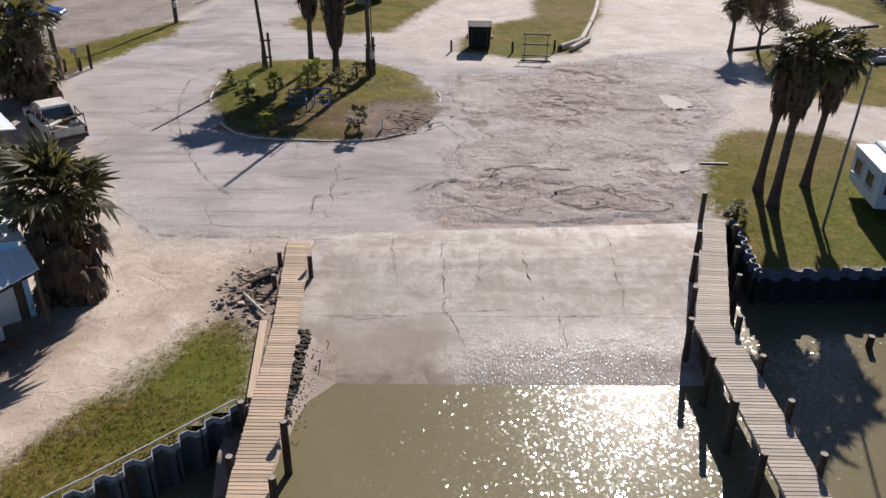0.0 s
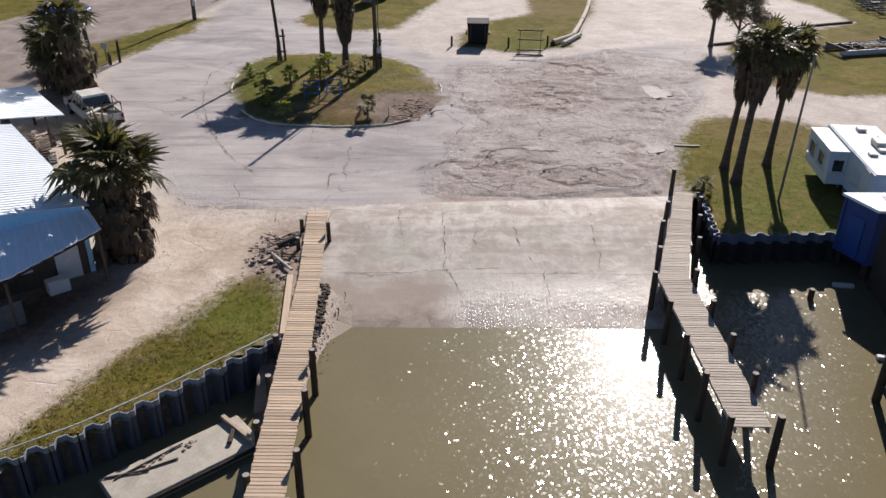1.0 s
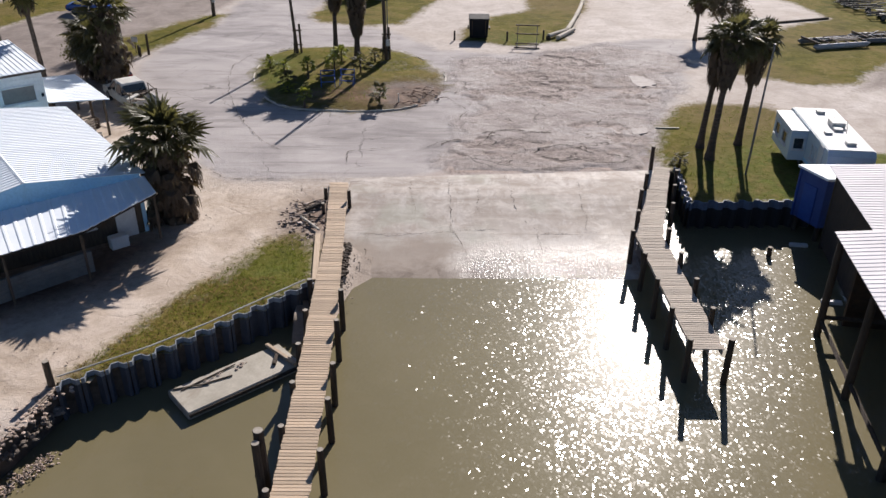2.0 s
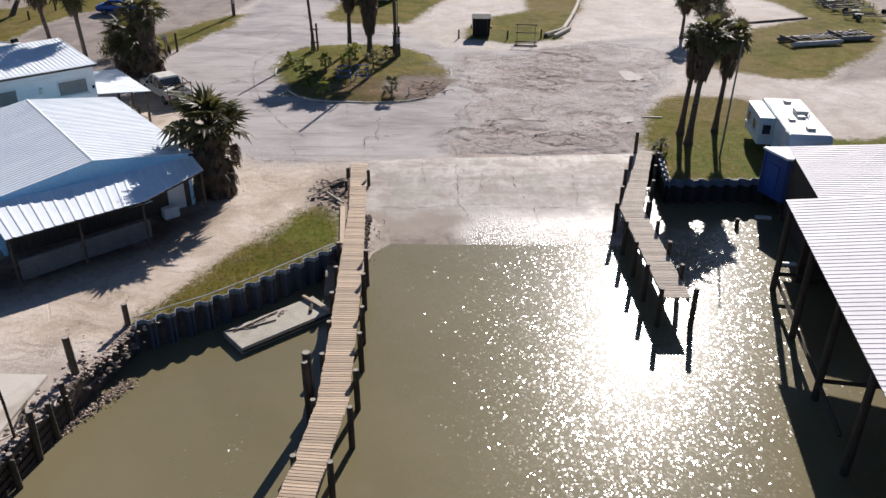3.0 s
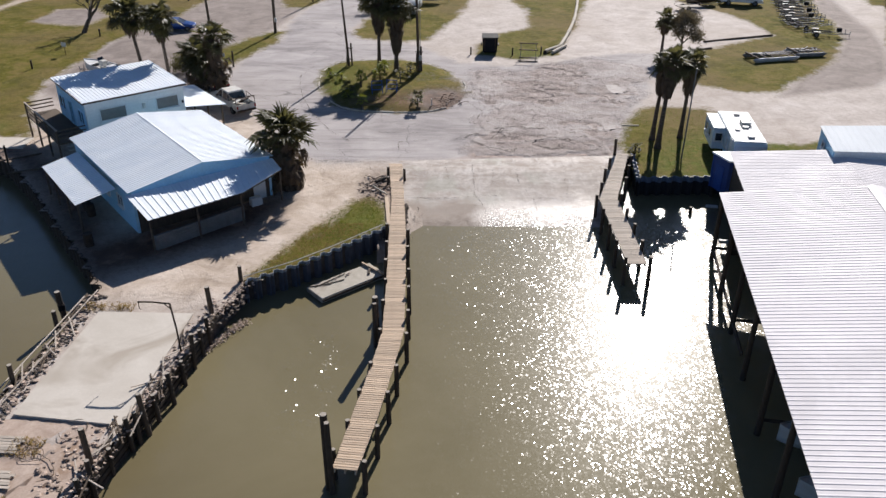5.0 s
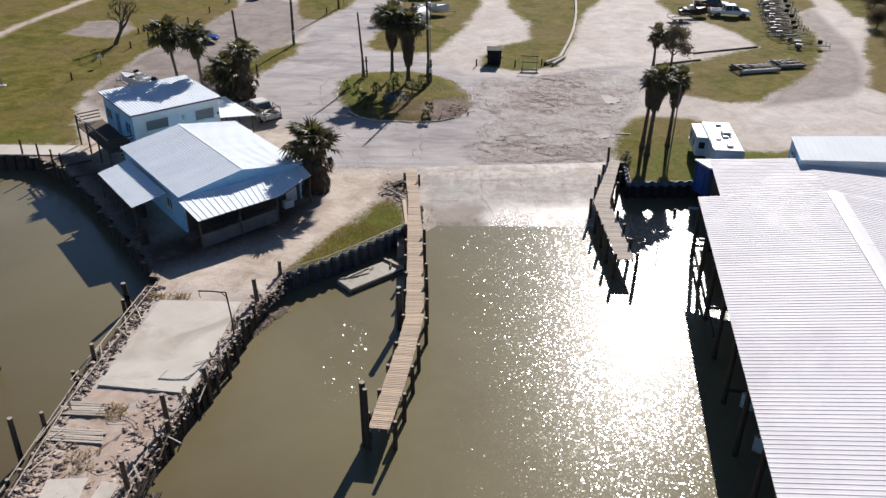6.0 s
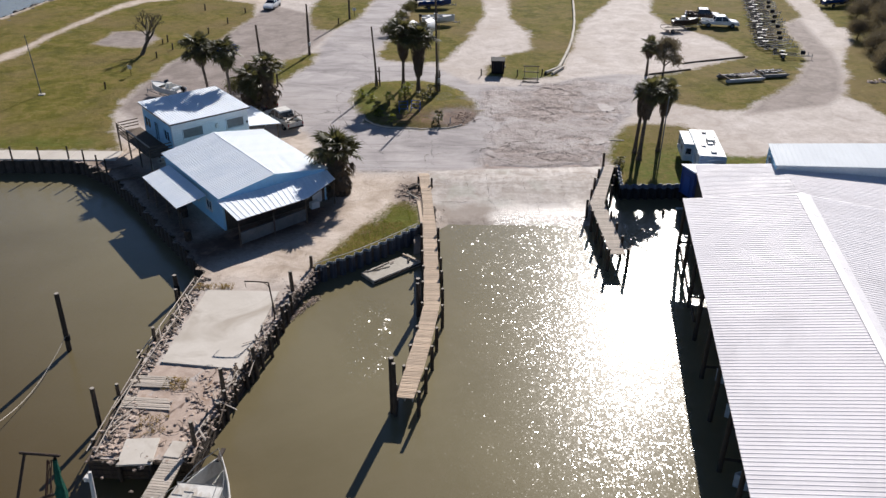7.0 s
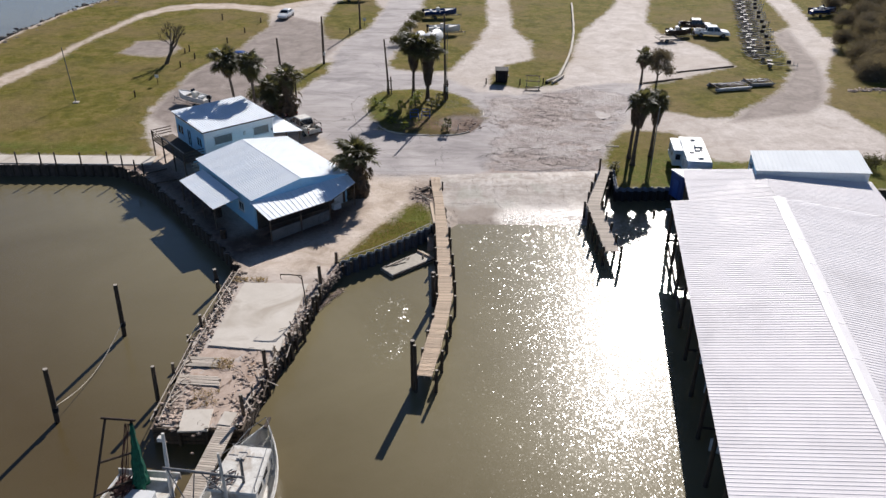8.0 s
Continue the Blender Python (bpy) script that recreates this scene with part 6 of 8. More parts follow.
for i in range(9):
    u, v = junk_rng.uniform(0.2, 1.6), junk_rng.uniform(-2.2, 1.4)
    sx, sy, hh = junk_rng.uniform(0.4, 0.7), junk_rng.uniform(0.35, 0.6), junk_rng.uniform(0.3, 0.9)
    cr = thing("crate", "brown wooden crate stacked under the carport", "crate", "crates under the carport", at(CARPORT[0] + u * 0.79 - v * 0.61, CARPORT[1] + u * 0.61 + v * 0.79, GROUND_Z, 38 + junk_rng.uniform(-25, 25)))
    part("bottom", Shape().box((0, 0, 0.03), (sx, sy, 0.05), bev=0.01), DEAD, cr)
    for z in [0.1 + 0.16 * k for k in range(int(hh / 0.16) + 1)]:
        for sg in (-1, 1):
            part("slat", Shape().box((0, sg * sy / 2, z), (sx, 0.025, 0.1), bev=0.005), POST if i % 2 else WOOD_GREY, cr)
            part("slat", Shape().box((sg * sx / 2, 0, z), (0.025, sy - 0.04, 0.1), bev=0.005), POST if i % 2 else WOOD_GREY, cr)

# freezer, drums and tables under the porch roofs
tagged(part("chest_freezer", Shape().box((0, 0, 0.31), (0.85, 0.5, 0.62), bev=0.05), WHITE_PAINT, m=at(-15.95, 26.5, GROUND_Z, 40)), "white chest freezer at the porch's open end", "freezer")
for i, (x, y) in enumerate(((-26.9, 24.6), (-27.6, 25.6), (-25.4, 20.3))):
    tagged(part("drum", Shape().tube([(0, 0, 0), (0, 0, 0.28), (0, 0, 0.31), (0, 0, 0.58), (0, 0, 0.61), (0, 0, 0.88)], [0.28, 0.28, 0.3, 0.3, 0.28, 0.28], 14), DARK_METAL, m=at(x, y, GROUND_Z)), "rusty steel drum beside the house", "drum", "drums by the house")
for i, (x, y, tn, L) in enumerate(( (-34.5, 31.9, 38, 3.0), (-36.6, 34.2, 45, 4.0))):
    tagged(part("timber", Shape().box((0, 0, 0), (L, 0.14, 0.1), bev=0.01), POST, m=pose(x, y, GROUND_Z + 0.18, 0, 4, tn)), "loose dark timber leaning near the bank", "timber", "timbers by the bank")

# walkway along the left basin
walkway = structure(thing("walkway", "pale concrete walkway along the left basin", "walkway"), "pale concrete walkway along the left basin", "walkway")
for k in range(24):
    part("paving_slab", Shape().box((0, 0, 0), (2.38, 2.3, 0.14), bev=0.015), CONCRETE, walkway, m=at(-93.6 + 2.4 * k, 37.75, GROUND_Z + 0.03))
for i, (x, y) in enumerate(((-57, 36.5), (-54.2, 36.5), (-51.6, 36.5), (-49.0, 36.5), (-47.4, 36.5), (-44.7, 36.55), (-41.9, 36.8), (-40.0, 35.9), (-38.2, 34.6), (-37.0, 33.7))):
    tagged(part("bank_post", Shape().tube([(0, 0, -0.2), (0.02, 0, 1.45)], [0.09, 0.08], 8), PILE, m=at(x, y, GROUND_Z)), "dark wooden post along the walkway", "post", "posts along the walkway")

# ---- boat shed over the water ----
SHX, SHY = Vector((0.987, -0.160, 0)), Vector((-0.152, -0.988, 0))
SHO = Vector((14.92, 21.80, 0))


def sh(u, v, z):
    p = SHO + SHX * u + SHY * v
    return (p.x, p.y, z)


shed = thing("boat_shed", "large open boat shed with a pale ribbed metal roof", "shed")
SL = 52.0
ribbed_roof(shed, sh(9.0, 0, 5.95), sh(9.0, SL, 5.95), sh(0, SL, 4.75), sh(0, 0, 4.75), 58, ROOF_S, ribs=3, high=0.016)
ribbed_roof(shed, sh(9.0, 0, 5.95), sh(9.0, SL, 5.95), sh(18.5, SL, 4.7), sh(18.5, 0, 4.7), 58, ROOF_S, ribs=3, high=0.016)
for v in range(0, int(SL), 4):
    m0, m1 = v + 0.01, v + 3.99
    rc = Shape().add([sh(8.62, m0, 5.95), sh(9.02, m0, 6.04), sh(9.62, m0, 5.925), sh(8.62, m1, 5.95), sh(9.02, m1, 6.04), sh(9.62, m1, 5.925)], [(0, 1, 4, 3), (1, 2, 5, 4), (0, 2, 1), (3, 4, 5), (0, 3, 5, 2)])
    part("ridge_cap", rc, RIDGE, shed)
for u in (0.25, 6.2, 12.2, 18.2):
    for v in [0.3 + 4.3 * k for k in range(12)]:
        x, y, _ = sh(u, v, 0)
        pile(shed, x, y, 4.62 + (min(u, 18 - u) * 0.125), 0.15, name="post")
    a, b = sh(u, 0, 0), sh(u, SL, 0)
    part("beam", Shape().tube([(a[0], a[1], 4.5 + min(u, 18 - u) * 0.125), (b[0], b[1], 4.5 + min(u, 18 - u) * 0.125)], 0.13, 4), PILE, shed)
for v in (0.3, 8.9, 17.5, 26.1):
    a, b = sh(0.25, v, 0.9), sh(6.2, v, 0.9)
    part("cross_beam", Shape().tube([a, b], 0.11, 4), PILE, shed)
a, b = sh(0.25, 0.3, 0.75), sh(0.25, 12.0, 0.75)
part("cross_beam", Shape().tube([a, b], 0.1, 4), PILE, shed)
# added unseen walls close it on the land side, keeping the inside dark
q0, q1, q2 = sh(1.5, -0.6, 0), sh(18.6, -0.6, 0), sh(18.6, SL, 0)
part("light_blocking_back", Shape().add([(q0[0], q0[1], -0.5), (q1[0], q1[1], -0.5), (q1[0], q1[1], 4.1), (q0[0], q0[1], 4.1), (q0[0], q0[1] + 0.15, -0.5), (q1[0], q1[1] + 0.15, -0.5), (q1[0], q1[1] + 0.15, 4.1), (q0[0], q0[1] + 0.15, 4.1)], [(0, 1, 2, 3), (4, 7, 6, 5), (0, 4, 5, 1), (3, 2, 6, 7), (0, 3, 7, 4), (1, 5, 6, 2)]), DARK_METAL, shed)
part("light_blocking_side", Shape().add([(q1[0], q1[1], -0.5), (q2[0], q2[1], -0.5), (q2[0], q2[1], 4.6), (q1[0], q1[1], 4.6), (q1[0] + 0.15, q1[1], -0.5), (q2[0] + 0.15, q2[1], -0.5), (q2[0] + 0.15, q2[1], 4.6), (q1[0] + 0.15, q1[1], 4.6)], [(0, 1, 2, 3), (4, 7, 6, 5), (0, 4, 5, 1), (3, 2, 6, 7), (0, 3, 7, 4), (1, 5, 6, 2)]), DARK_METAL, shed)

annex = thing("shed_annex", "lower shed annex with a pale ribbed roof", "shed")
ribbed_roof(annex, (25.0, 28.2, 5.2), (24.2, 20.4, 5.2), (16.72, 22.2, 4.56), (18.03, 29.65, 4.4), 9, ROOF_S, ribs=3, high=0.016)
ribbed_roof(annex, (25.0, 28.2, 5.2), (24.2, 20.4, 5.2), (34.2, 18.8, 4.65), (35.2, 26.6, 4.65), 9, ROOF_S, ribs=3, high=0.016)
for x, y in ((18.5, 29.3), (17.3, 22.9), (26, 28.0), (34.5, 25.9)):
    pile(annex, x, y, 4.42, 0.14, name="post")
# near-black PILE colour paints in the shadow below the annex's eave
part("wall", Shape().add([(18.45, 29.5, 0.2), (17.2, 22.7, 0.2), (17.2, 22.7, 4.5), (18.45, 29.5, 4.36), (18.6, 29.5, 0.2), (17.35, 22.7, 0.2), (17.35, 22.7, 4.5), (18.6, 29.5, 4.36)], [(0, 1, 2, 3), (4, 7, 6, 5), (0, 4, 5, 1), (3, 2, 6, 7), (0, 3, 7, 4), (1, 5, 6, 2)]), PILE, annex)

hut = thing("hut", "small deep blue hut with a white roof by the lawn", "hut")
part("wall", Shape().prism([(17.68, 31.58), (18.34, 29.95), (20.6, 29.95), (20.4, 31.6)], 0.8, 3.46), WALL_DB, hut)
part("roof", Shape().prism([(17.5, 31.72), (18.24, 29.8), (20.75, 29.8), (20.55, 31.75)], 3.46, 3.58), ROOF_W, hut)
part("corner_board", Shape().box((17.66, 31.57, 2.13), (0.1, 0.1, 2.66), turn=22, bev=0.01), BLUE_PAINT, hut)
part("door", Shape().box((17.96, 30.78, 1.85), (0.06, 0.85, 1.95), turn=22, bev=0.01), BLUE_PAINT, hut)
for x, y in ((17.85, 31.4), (18.45, 30.1), (20.2, 30.1)):
    pile(hut, x, y, 0.82, 0.12, name="post")

block = thing("block_building", "pale blue building with a flat metal roof behind the shed", "building")
FOOT = [(24.25, 26.95), (34.75, 26.5), (35.9, 31.7), (25.2, 31.4)]
for (x0, y0), (x1, y1), mt in ((FOOT[0], FOOT[1], WALL_W), (FOOT[1], FOOT[2], WALL_W), (FOOT[2], FOOT[3], WALL_W), (FOOT[3], FOOT[0], WALL_B)):
    L = math.hypot(x1 - x0, y1 - y0)
    part("wall", Shape().box((0, 0, 0), (L, 0.16, 4.3), bev=0.01), mt, block, m=at((x0 + x1) / 2, (y0 + y1) / 2, 3.45, math.degrees(math.atan2(y1 - y0, x1 - x0))))
ribbed_roof(block, (25.05, 31.6, 5.72), (36.05, 31.9, 5.72), (34.9, 26.25, 5.66), (24.05, 26.7, 5.66), 12, ROOF_B, ribs=2, high=0.015)
window_in(block, pose(24.62, 29.6, 5.0, 0, 0, -101), 0.7, 0.5, GLASS, WALL_W)


# ---- boats ----
def hull_rings(L, B, H, n=14, deck=0.0):
    """Half-breadths and sheer of a hull from stern (x=0) to bow (x=L)."""
    rings = []
    for i in range(n + 1):
        t = i / n
        b = B / 2 * (1 - max(0, (t - 0.45) / 0.55) ** 2.2) * (0.86 + 0.14 * min(1, t * 4))
        b = max(b, 0.02)
        sheer = H * (0.80 + 0.42 * t ** 2.2)
        keel = -H * 0.35 * (1 - max(0, (t - 0.7) / 0.3) ** 2)
        x = L * t
        rings.append((x, b, sheer, keel))
    return rings


def boat(name, label, L, B, H, m, paint, inside_mat, group="", bits=(), trim=None):
    bt = thing(name, label, "boat", group, m)
    r = hull_rings(L, B, H)
    outer, inner = [], []
    for x, b, s_, k in r:
        outer.append([(x, -b, s_), (x, -b * 0.82, s_ * 0.25), (x, -b * 0.3, k), (x, b * 0.3, k), (x, b * 0.82, s_ * 0.25), (x, b, s_), (x, b * 0.9, s_ + 0.02), (x, b * 0.88, H * 0.5), (x, -b * 0.88, H * 0.5), (x, -b * 0.9, s_ + 0.02)])
    part("hull", Shape().loft(outer), paint, bt)
    g = Shape()
    for sgn in (-1, 1):
        g.tube([(x, sgn * b * 0.96, s_ + 0.03) for x, b, s_, k in r], 0.05 if L > 6 else 0.03, 6)
    part("gunwale", g, trim or paint, bt)
    part("deck", Shape().loft([[(x, -b * 0.86, H * 0.55), (x, b * 0.86, H * 0.55), (x, b * 0.86, H * 0.53), (x, -b * 0.86, H * 0.53)] for x, b, s_, k in r]), inside_mat, bt)
    return bt


def outboard(parent, x=-0.15, z=0.75):
    o = part("outboard", Shape().loft([[(x - 0.25, -0.16, z + 0.1), (x + 0.2, -0.16, z + 0.1), (x + 0.2, 0.16, z + 0.1), (x - 0.25, 0.16, z + 0.1)], [(x - 0.28, -0.18, z + 0.35), (x + 0.2, -0.18, z + 0.35), (x + 0.2, 0.18, z + 0.35), (x - 0.28, 0.18, z + 0.35)], [(x - 0.2, -0.12, z + 0.55), (x + 0.12, -0.12, z + 0.55), (x + 0.12, 0.12, z + 0.55), (x - 0.2, 0.12, z + 0.55)]]), BLACK, parent)
    part("leg", Shape().box((x - 0.1, 0, z - 0.3), (0.2, 0.1, 0.8), bev=0.02), BLACK, o)


def wheel(parent, x, y, r=0.33, w=0.2, rim=None):
    t = part("wheel", Shape().tube([(x, y - w / 2, r), (x, y - w / 2 + 0.03, r), (x, y + w / 2 - 0.03, r), (x, y + w / 2, r)], [r * 0.9, r, r, r * 0.9], 16), RUBBER, parent)
    part("rim", Shape().tube([(x, y - w / 2 - 0.012, r), (x, y + w / 2 + 0.012, r)], r * 0.58, 12), rim or GALV, t)


def trailer_bits(parent, L, B):
    f = Shape()
    for sgn in (-1, 1):
        f.tube([(-0.2, sgn * B * 0.36, 0.45), (L * 0.7, sgn * B * 0.36, 0.45), (L + 0.9, 0, 0.42)], 0.045, 6)
    for x in (0.2, L * 0.35, L * 0.66):
        f.tube([(x, -B * 0.38, 0.45), (x, B * 0.38, 0.45)], 0.04, 6)
    part("trailer_chassis", f, GALV, parent)
    part("axle", Shape().tube([(L * 0.3, -B * 0.46, 0.33), (L * 0.3, B * 0.46, 0.33)], 0.035, 6), DARK_METAL, parent)
    for sgn in (-1, 1):
        wheel(parent, L * 0.3, sgn * B * 0.5, 0.31, 0.17)
    part("winch_post", Shape().tube([(L + 0.3, 0, 0.42), (L + 0.25, 0, 1.0)], 0.04, 6), GALV, parent)
    part("jockey_wheel", Shape().tube([(L + 0.85, 0.1, 0.05), (L + 0.85, 0.1, 0.75)], 0.035, 6), GALV, parent)


def runabout(label, L, B, m, paint, with_trailer=True, group="", motor=True):
    b = boat("motor_boat", label, L, B, 0.75, m @ Matrix.Translation((0, 0, 0.0)), paint, OLD_WHITE, group)
    for o in list(b.children):
        o.matrix_basis = Matrix.Translation((0, 0, 0.68))
    if with_trailer:
        trailer_bits(b, L, B)
    part("console", Shape().box((L * 0.42, 0, 1.45), (0.6, 0.7, 0.75), bev=0.06), OLD_WHITE, b)
    part("windscreen", Shape().box((L * 0.42 + 0.3, 0, 1.95), (0.03, 0.7, 0.35), bev=0.01, tilt=Matrix.Rotation(0.4, 4, "Y")), GLASS, b)
    part("seat", Shape().box((L * 0.2, 0, 1.25), (0.5, 1.0, 0.4), bev=0.06), WHITE_PAINT, b)
    part("bow_deck", Shape().loft([[(x, -bb * 0.88, s_ + 0.66), (x, bb * 0.88, s_ + 0.66), (x, bb * 0.88, s_ + 0.62), (x, -bb * 0.88, s_ + 0.62)] for x, bb, s_, k in hull_rings(L, B, 0.75)[9:]]), WHITE_PAINT, b)
    if motor:
        outboard(b, -0.2, 1.15)
    return b


# shrimp boats at the gangway
sb = boat("shrimp_boat", "worn white wooden shrimp boat with a cabin and mast", 11.5, 4.3, 1.5, at(-17.9, -16.6, 0, 83.0), OLD_WHITE, OLD_WHITE, trim=OLD_WHITE)
part("cabin", Shape().loft([[(5.4, -1.35, 0.8), (8.6, -1.1, 0.8), (8.6, 1.1, 0.8), (5.4, 1.35, 0.8)], [(5.4, -1.3, 2.35), (8.45, -1.05, 2.35), (8.45, 1.05, 2.35), (5.4, 1.3, 2.35)]]), OLD_WHITE, sb)
part("cabin_roof", Shape().loft([[(5.1, -1.5, 2.35), (8.8, -1.2, 2.35), (8.8, 1.2, 2.35), (5.1, 1.5, 2.35)], [(5.15, -1.45, 2.47), (8.75, -1.15, 2.47), (8.75, 1.15, 2.47), (5.15, 1.45, 2.47)]]), OLD_WHITE, sb, "white cabin roof with rust marks")
for y in (-0.7, 0.0, 0.7):
    part("cabin_window", Shape().box((8.56, y, 1.85), (0.04, 0.5, 0.5), bev=0.01), GLASS, sb)
for sgn in (-1, 1):
    for x in (6.2, 7.4):
        part("cabin_window", Shape().box((x, sgn * 1.26 - sgn * 0.06 * (x - 6.2), 1.85), (0.7, 0.05, 0.5), bev=0.01), GLASS, sb)
part("mast", Shape().tube([(5.0, 0.2, 0.8), (4.9, 0.2, 4.0), (4.8, 0.2, 5.6)], [0.11, 0.09, 0.07], 10), OLD_WHITE, sb)
part("crosstree", Shape().tube([(4.9, -1.0, 3.9), (4.9, 3.6, 4.0)], 0.07, 8), GALV, sb)
for a, b in (((4.9, 0.3, 2.6), (4.9, 1.5, 3.95)), ((4.9, 1.8, 4.0), (4.6, 2.1, 1.5)), ((4.9, 3.4, 4.0), (4.3, 2.0, 1.45))):
    part("stay", Shape().tube([a, b], 0.035, 6), GALV, sb)
part("exhaust", Shape().tube([(5.9, -0.5, 2.4), (5.9, -0.5, 4.3)], 0.09, 8), GALV, sb)
part("boom", Shape().tube([(4.9, 0.2, 1.4), (2.0, 0.6, 3.4), (0.2, 0.8, 4.4)], 0.06, 8), OLD_WHITE, sb)
for a, b in (((4.8, 0.2, 5.4), (11.3, 0, 1.95)), ((4.8, 0.2, 5.2), (0.3, -1.6, 1.4)), ((4.8, 0.2, 5.2), (0.3, 1.6, 1.4)), ((4.9, 1.7, 4.0), (7.5, 1.6, 1.6)), ((4.9, -1.6, 4.0), (7.5, -1.6, 1.6))):
    part("rigging_wire", Shape().tube([a, b], 0.015, 5), GALV, sb)
part("bow_rail", Shape().tube([(8.2, -1.35, 1.75), (8.2, -1.35, 2.2), (10.2, -0.75, 2.4), (11.4, 0, 2.5), (10.2, 0.75, 2.4), (8.2, 1.35, 2.2), (8.2, 1.35, 1.75)], 0.03, 6), GALV, sb)
part("bow_sprit", Shape().box((11.5, 0, 1.95), (1.0, 0.22, 0.12), bev=0.02), PILE, sb)
part("roof_hatch", Shape().box((7.9, 0.3, 2.52), (0.6, 0.5, 0.1), bev=0.02), OLD_WHITE, sb)
gear_rng = random.Random(52)
for k in range(14):
    x, y = 5.2 + gear_rng.uniform(0, 1.2), 0.2 + gear_rng.uniform(0, 1.2)
    loop = [(x + 0.28 * math.cos(w) * gear_rng.uniform(0.6, 1.2), y + 0.28 * math.sin(w), 2.52 + 0.03 * k * gear_rng.random()) for w in (0, 1.3, 2.6, 3.9, 5.2)]
    part("rope_coil", Shape().tube(loop, 0.035, 6), ROPE if k % 3 == 0 else GALV, sb)
part("roof_rail", Shape().tube([(5.3, -1.35, 2.47), (5.3, -1.35, 2.8), (8.5, -1.05, 2.8), (8.5, 1.05, 2.8), (8.5, 1.05, 2.47)], 0.025, 6), GALV, sb)
part("hatch", Shape().box((2.6, 0, 1.0), (1.6, 1.5, 0.4), bev=0.04), OLD_WHITE, sb)
part("winch", Shape().tube([(4.0, -0.9, 1.2), (4.0, 0.9, 1.2)], 0.25, 10), DARK_METAL, sb)

tb = boat("trawler", "low white trawler with a steel net frame and green net", 10.0, 4.2, 1.25, at(-22.9, -8.7, 0, -95.0), OLD_WHITE, OLD_WHITE, trim=WHITE_PAINT)
part("aft_rail", Shape().box((0.05, 0, 1.05), (0.12, 3.8, 0.5), bev=0.02), OLD_WHITE, tb)
fr = Shape()
for a, b in (((3.2, -2.05, 0.95), (0.0, -2.0, 5.0)), ((0.9, -0.2, 1.0), (0.0, -0.45, 5.0)), ((-0.05, -2.25, 5.05), (-0.05, -0.2, 5.05)), ((1.5, -2.0, 3.1), (0.45, -0.4, 3.1)), ((2.65, -2.03, 1.65), (0.8, -0.3, 1.5))):
    fr.tube([a, b], 0.075, 8)
part("net_frame", fr, DARK_METAL, tb, "rusty steel net frame")
rn = random.Random(8)
for k in range(9):
    # folds of the net, gathered at the top and spread on the deck
    w, rings = 2 * math.pi * k / 9, []
    for i in range(14):
        t = i / 13
        out = 0.05 + 0.34 * t ** 1.5 * rn.uniform(0.7, 1.2)
        cx, cy, cz = 0.12 + 0.75 * t + out * math.cos(w), -0.40 + 0.25 * t + out * 0.8 * math.sin(w), 4.95 - (3.95 + 0.3 * math.sin(k * 2.1)) * t
        rad = (0.06 + 0.17 * t) * rn.uniform(0.6, 1.25)
        rings.append([(cx + rad * math.cos(v), cy + rad * math.sin(v), cz) for v in [2 * math.pi * q / 6 for q in range(6)]])
    fold = Shape()
    fold.loft(rings)
    part("net_fold", fold, NET, tb, "hanging green trawl net")
for k in range(10):
    x0 = rn.uniform(0.1, 0.5)
    part("net_rope", Shape().tube([(0.05 + x0 * 0.3, -0.5 - rn.uniform(0, 0.3), 4.9), (x0 + 0.4, -0.7 - rn.uniform(0, 0.35), 2.9), (1.0 + x0, -0.8 - rn.uniform(0, 0.6), 0.95)], 0.018, 6), ROPE, tb)
part("mast", Shape().tube([(1.6, 2.0, 0.9), (1.4, 1.95, 3.0), (1.0, 1.85, 5.2)], [0.14, 0.12, 0.09], 10), OLD_WHITE, tb)
part("floodlight", Shape().box((0.9, 1.6, 4.7), (0.35, 0.3, 0.25), bev=0.04), OLD_WHITE, tb)
part("cabin", Shape().box((6.2, 0, 1.6), (2.6, 2.4, 1.9), bev=0.08), OLD_WHITE, tb)
part("engine_box", Shape().box((2.2, 0.2, 0.95), (1.4, 1.6, 0.6), bev=0.05), WHITE_PAINT, tb)
for k in range(16):
    pts = [(1.2 + rn.uniform(-0.6, 0.9), -1.0 + rn.uniform(-0.6, 0.6), rn.uniform(0.85, 1.5)) for _ in range(4)]
    part("net_roll", Shape().tube(pts, [0.10, 0.13, 0.12, 0.06], 6), ROPE, tb)

# boats moored under the shed
for u, v, L, tn in ((1.9, 17.9, 5.2, 172), (2.0, 21.6, 5.6, 170), (1.6, 26.9, 6.0, 176), (1.8, 34.4, 6.0, 174)):
    x, y, _ = sh(u + L - 0.9, v, 0)
    b = runabout("white open motor boat moored under the shed roof", L, 2.0, at(x, y, -0.45, tn), WHITE_PAINT, False, "boats under the shed")


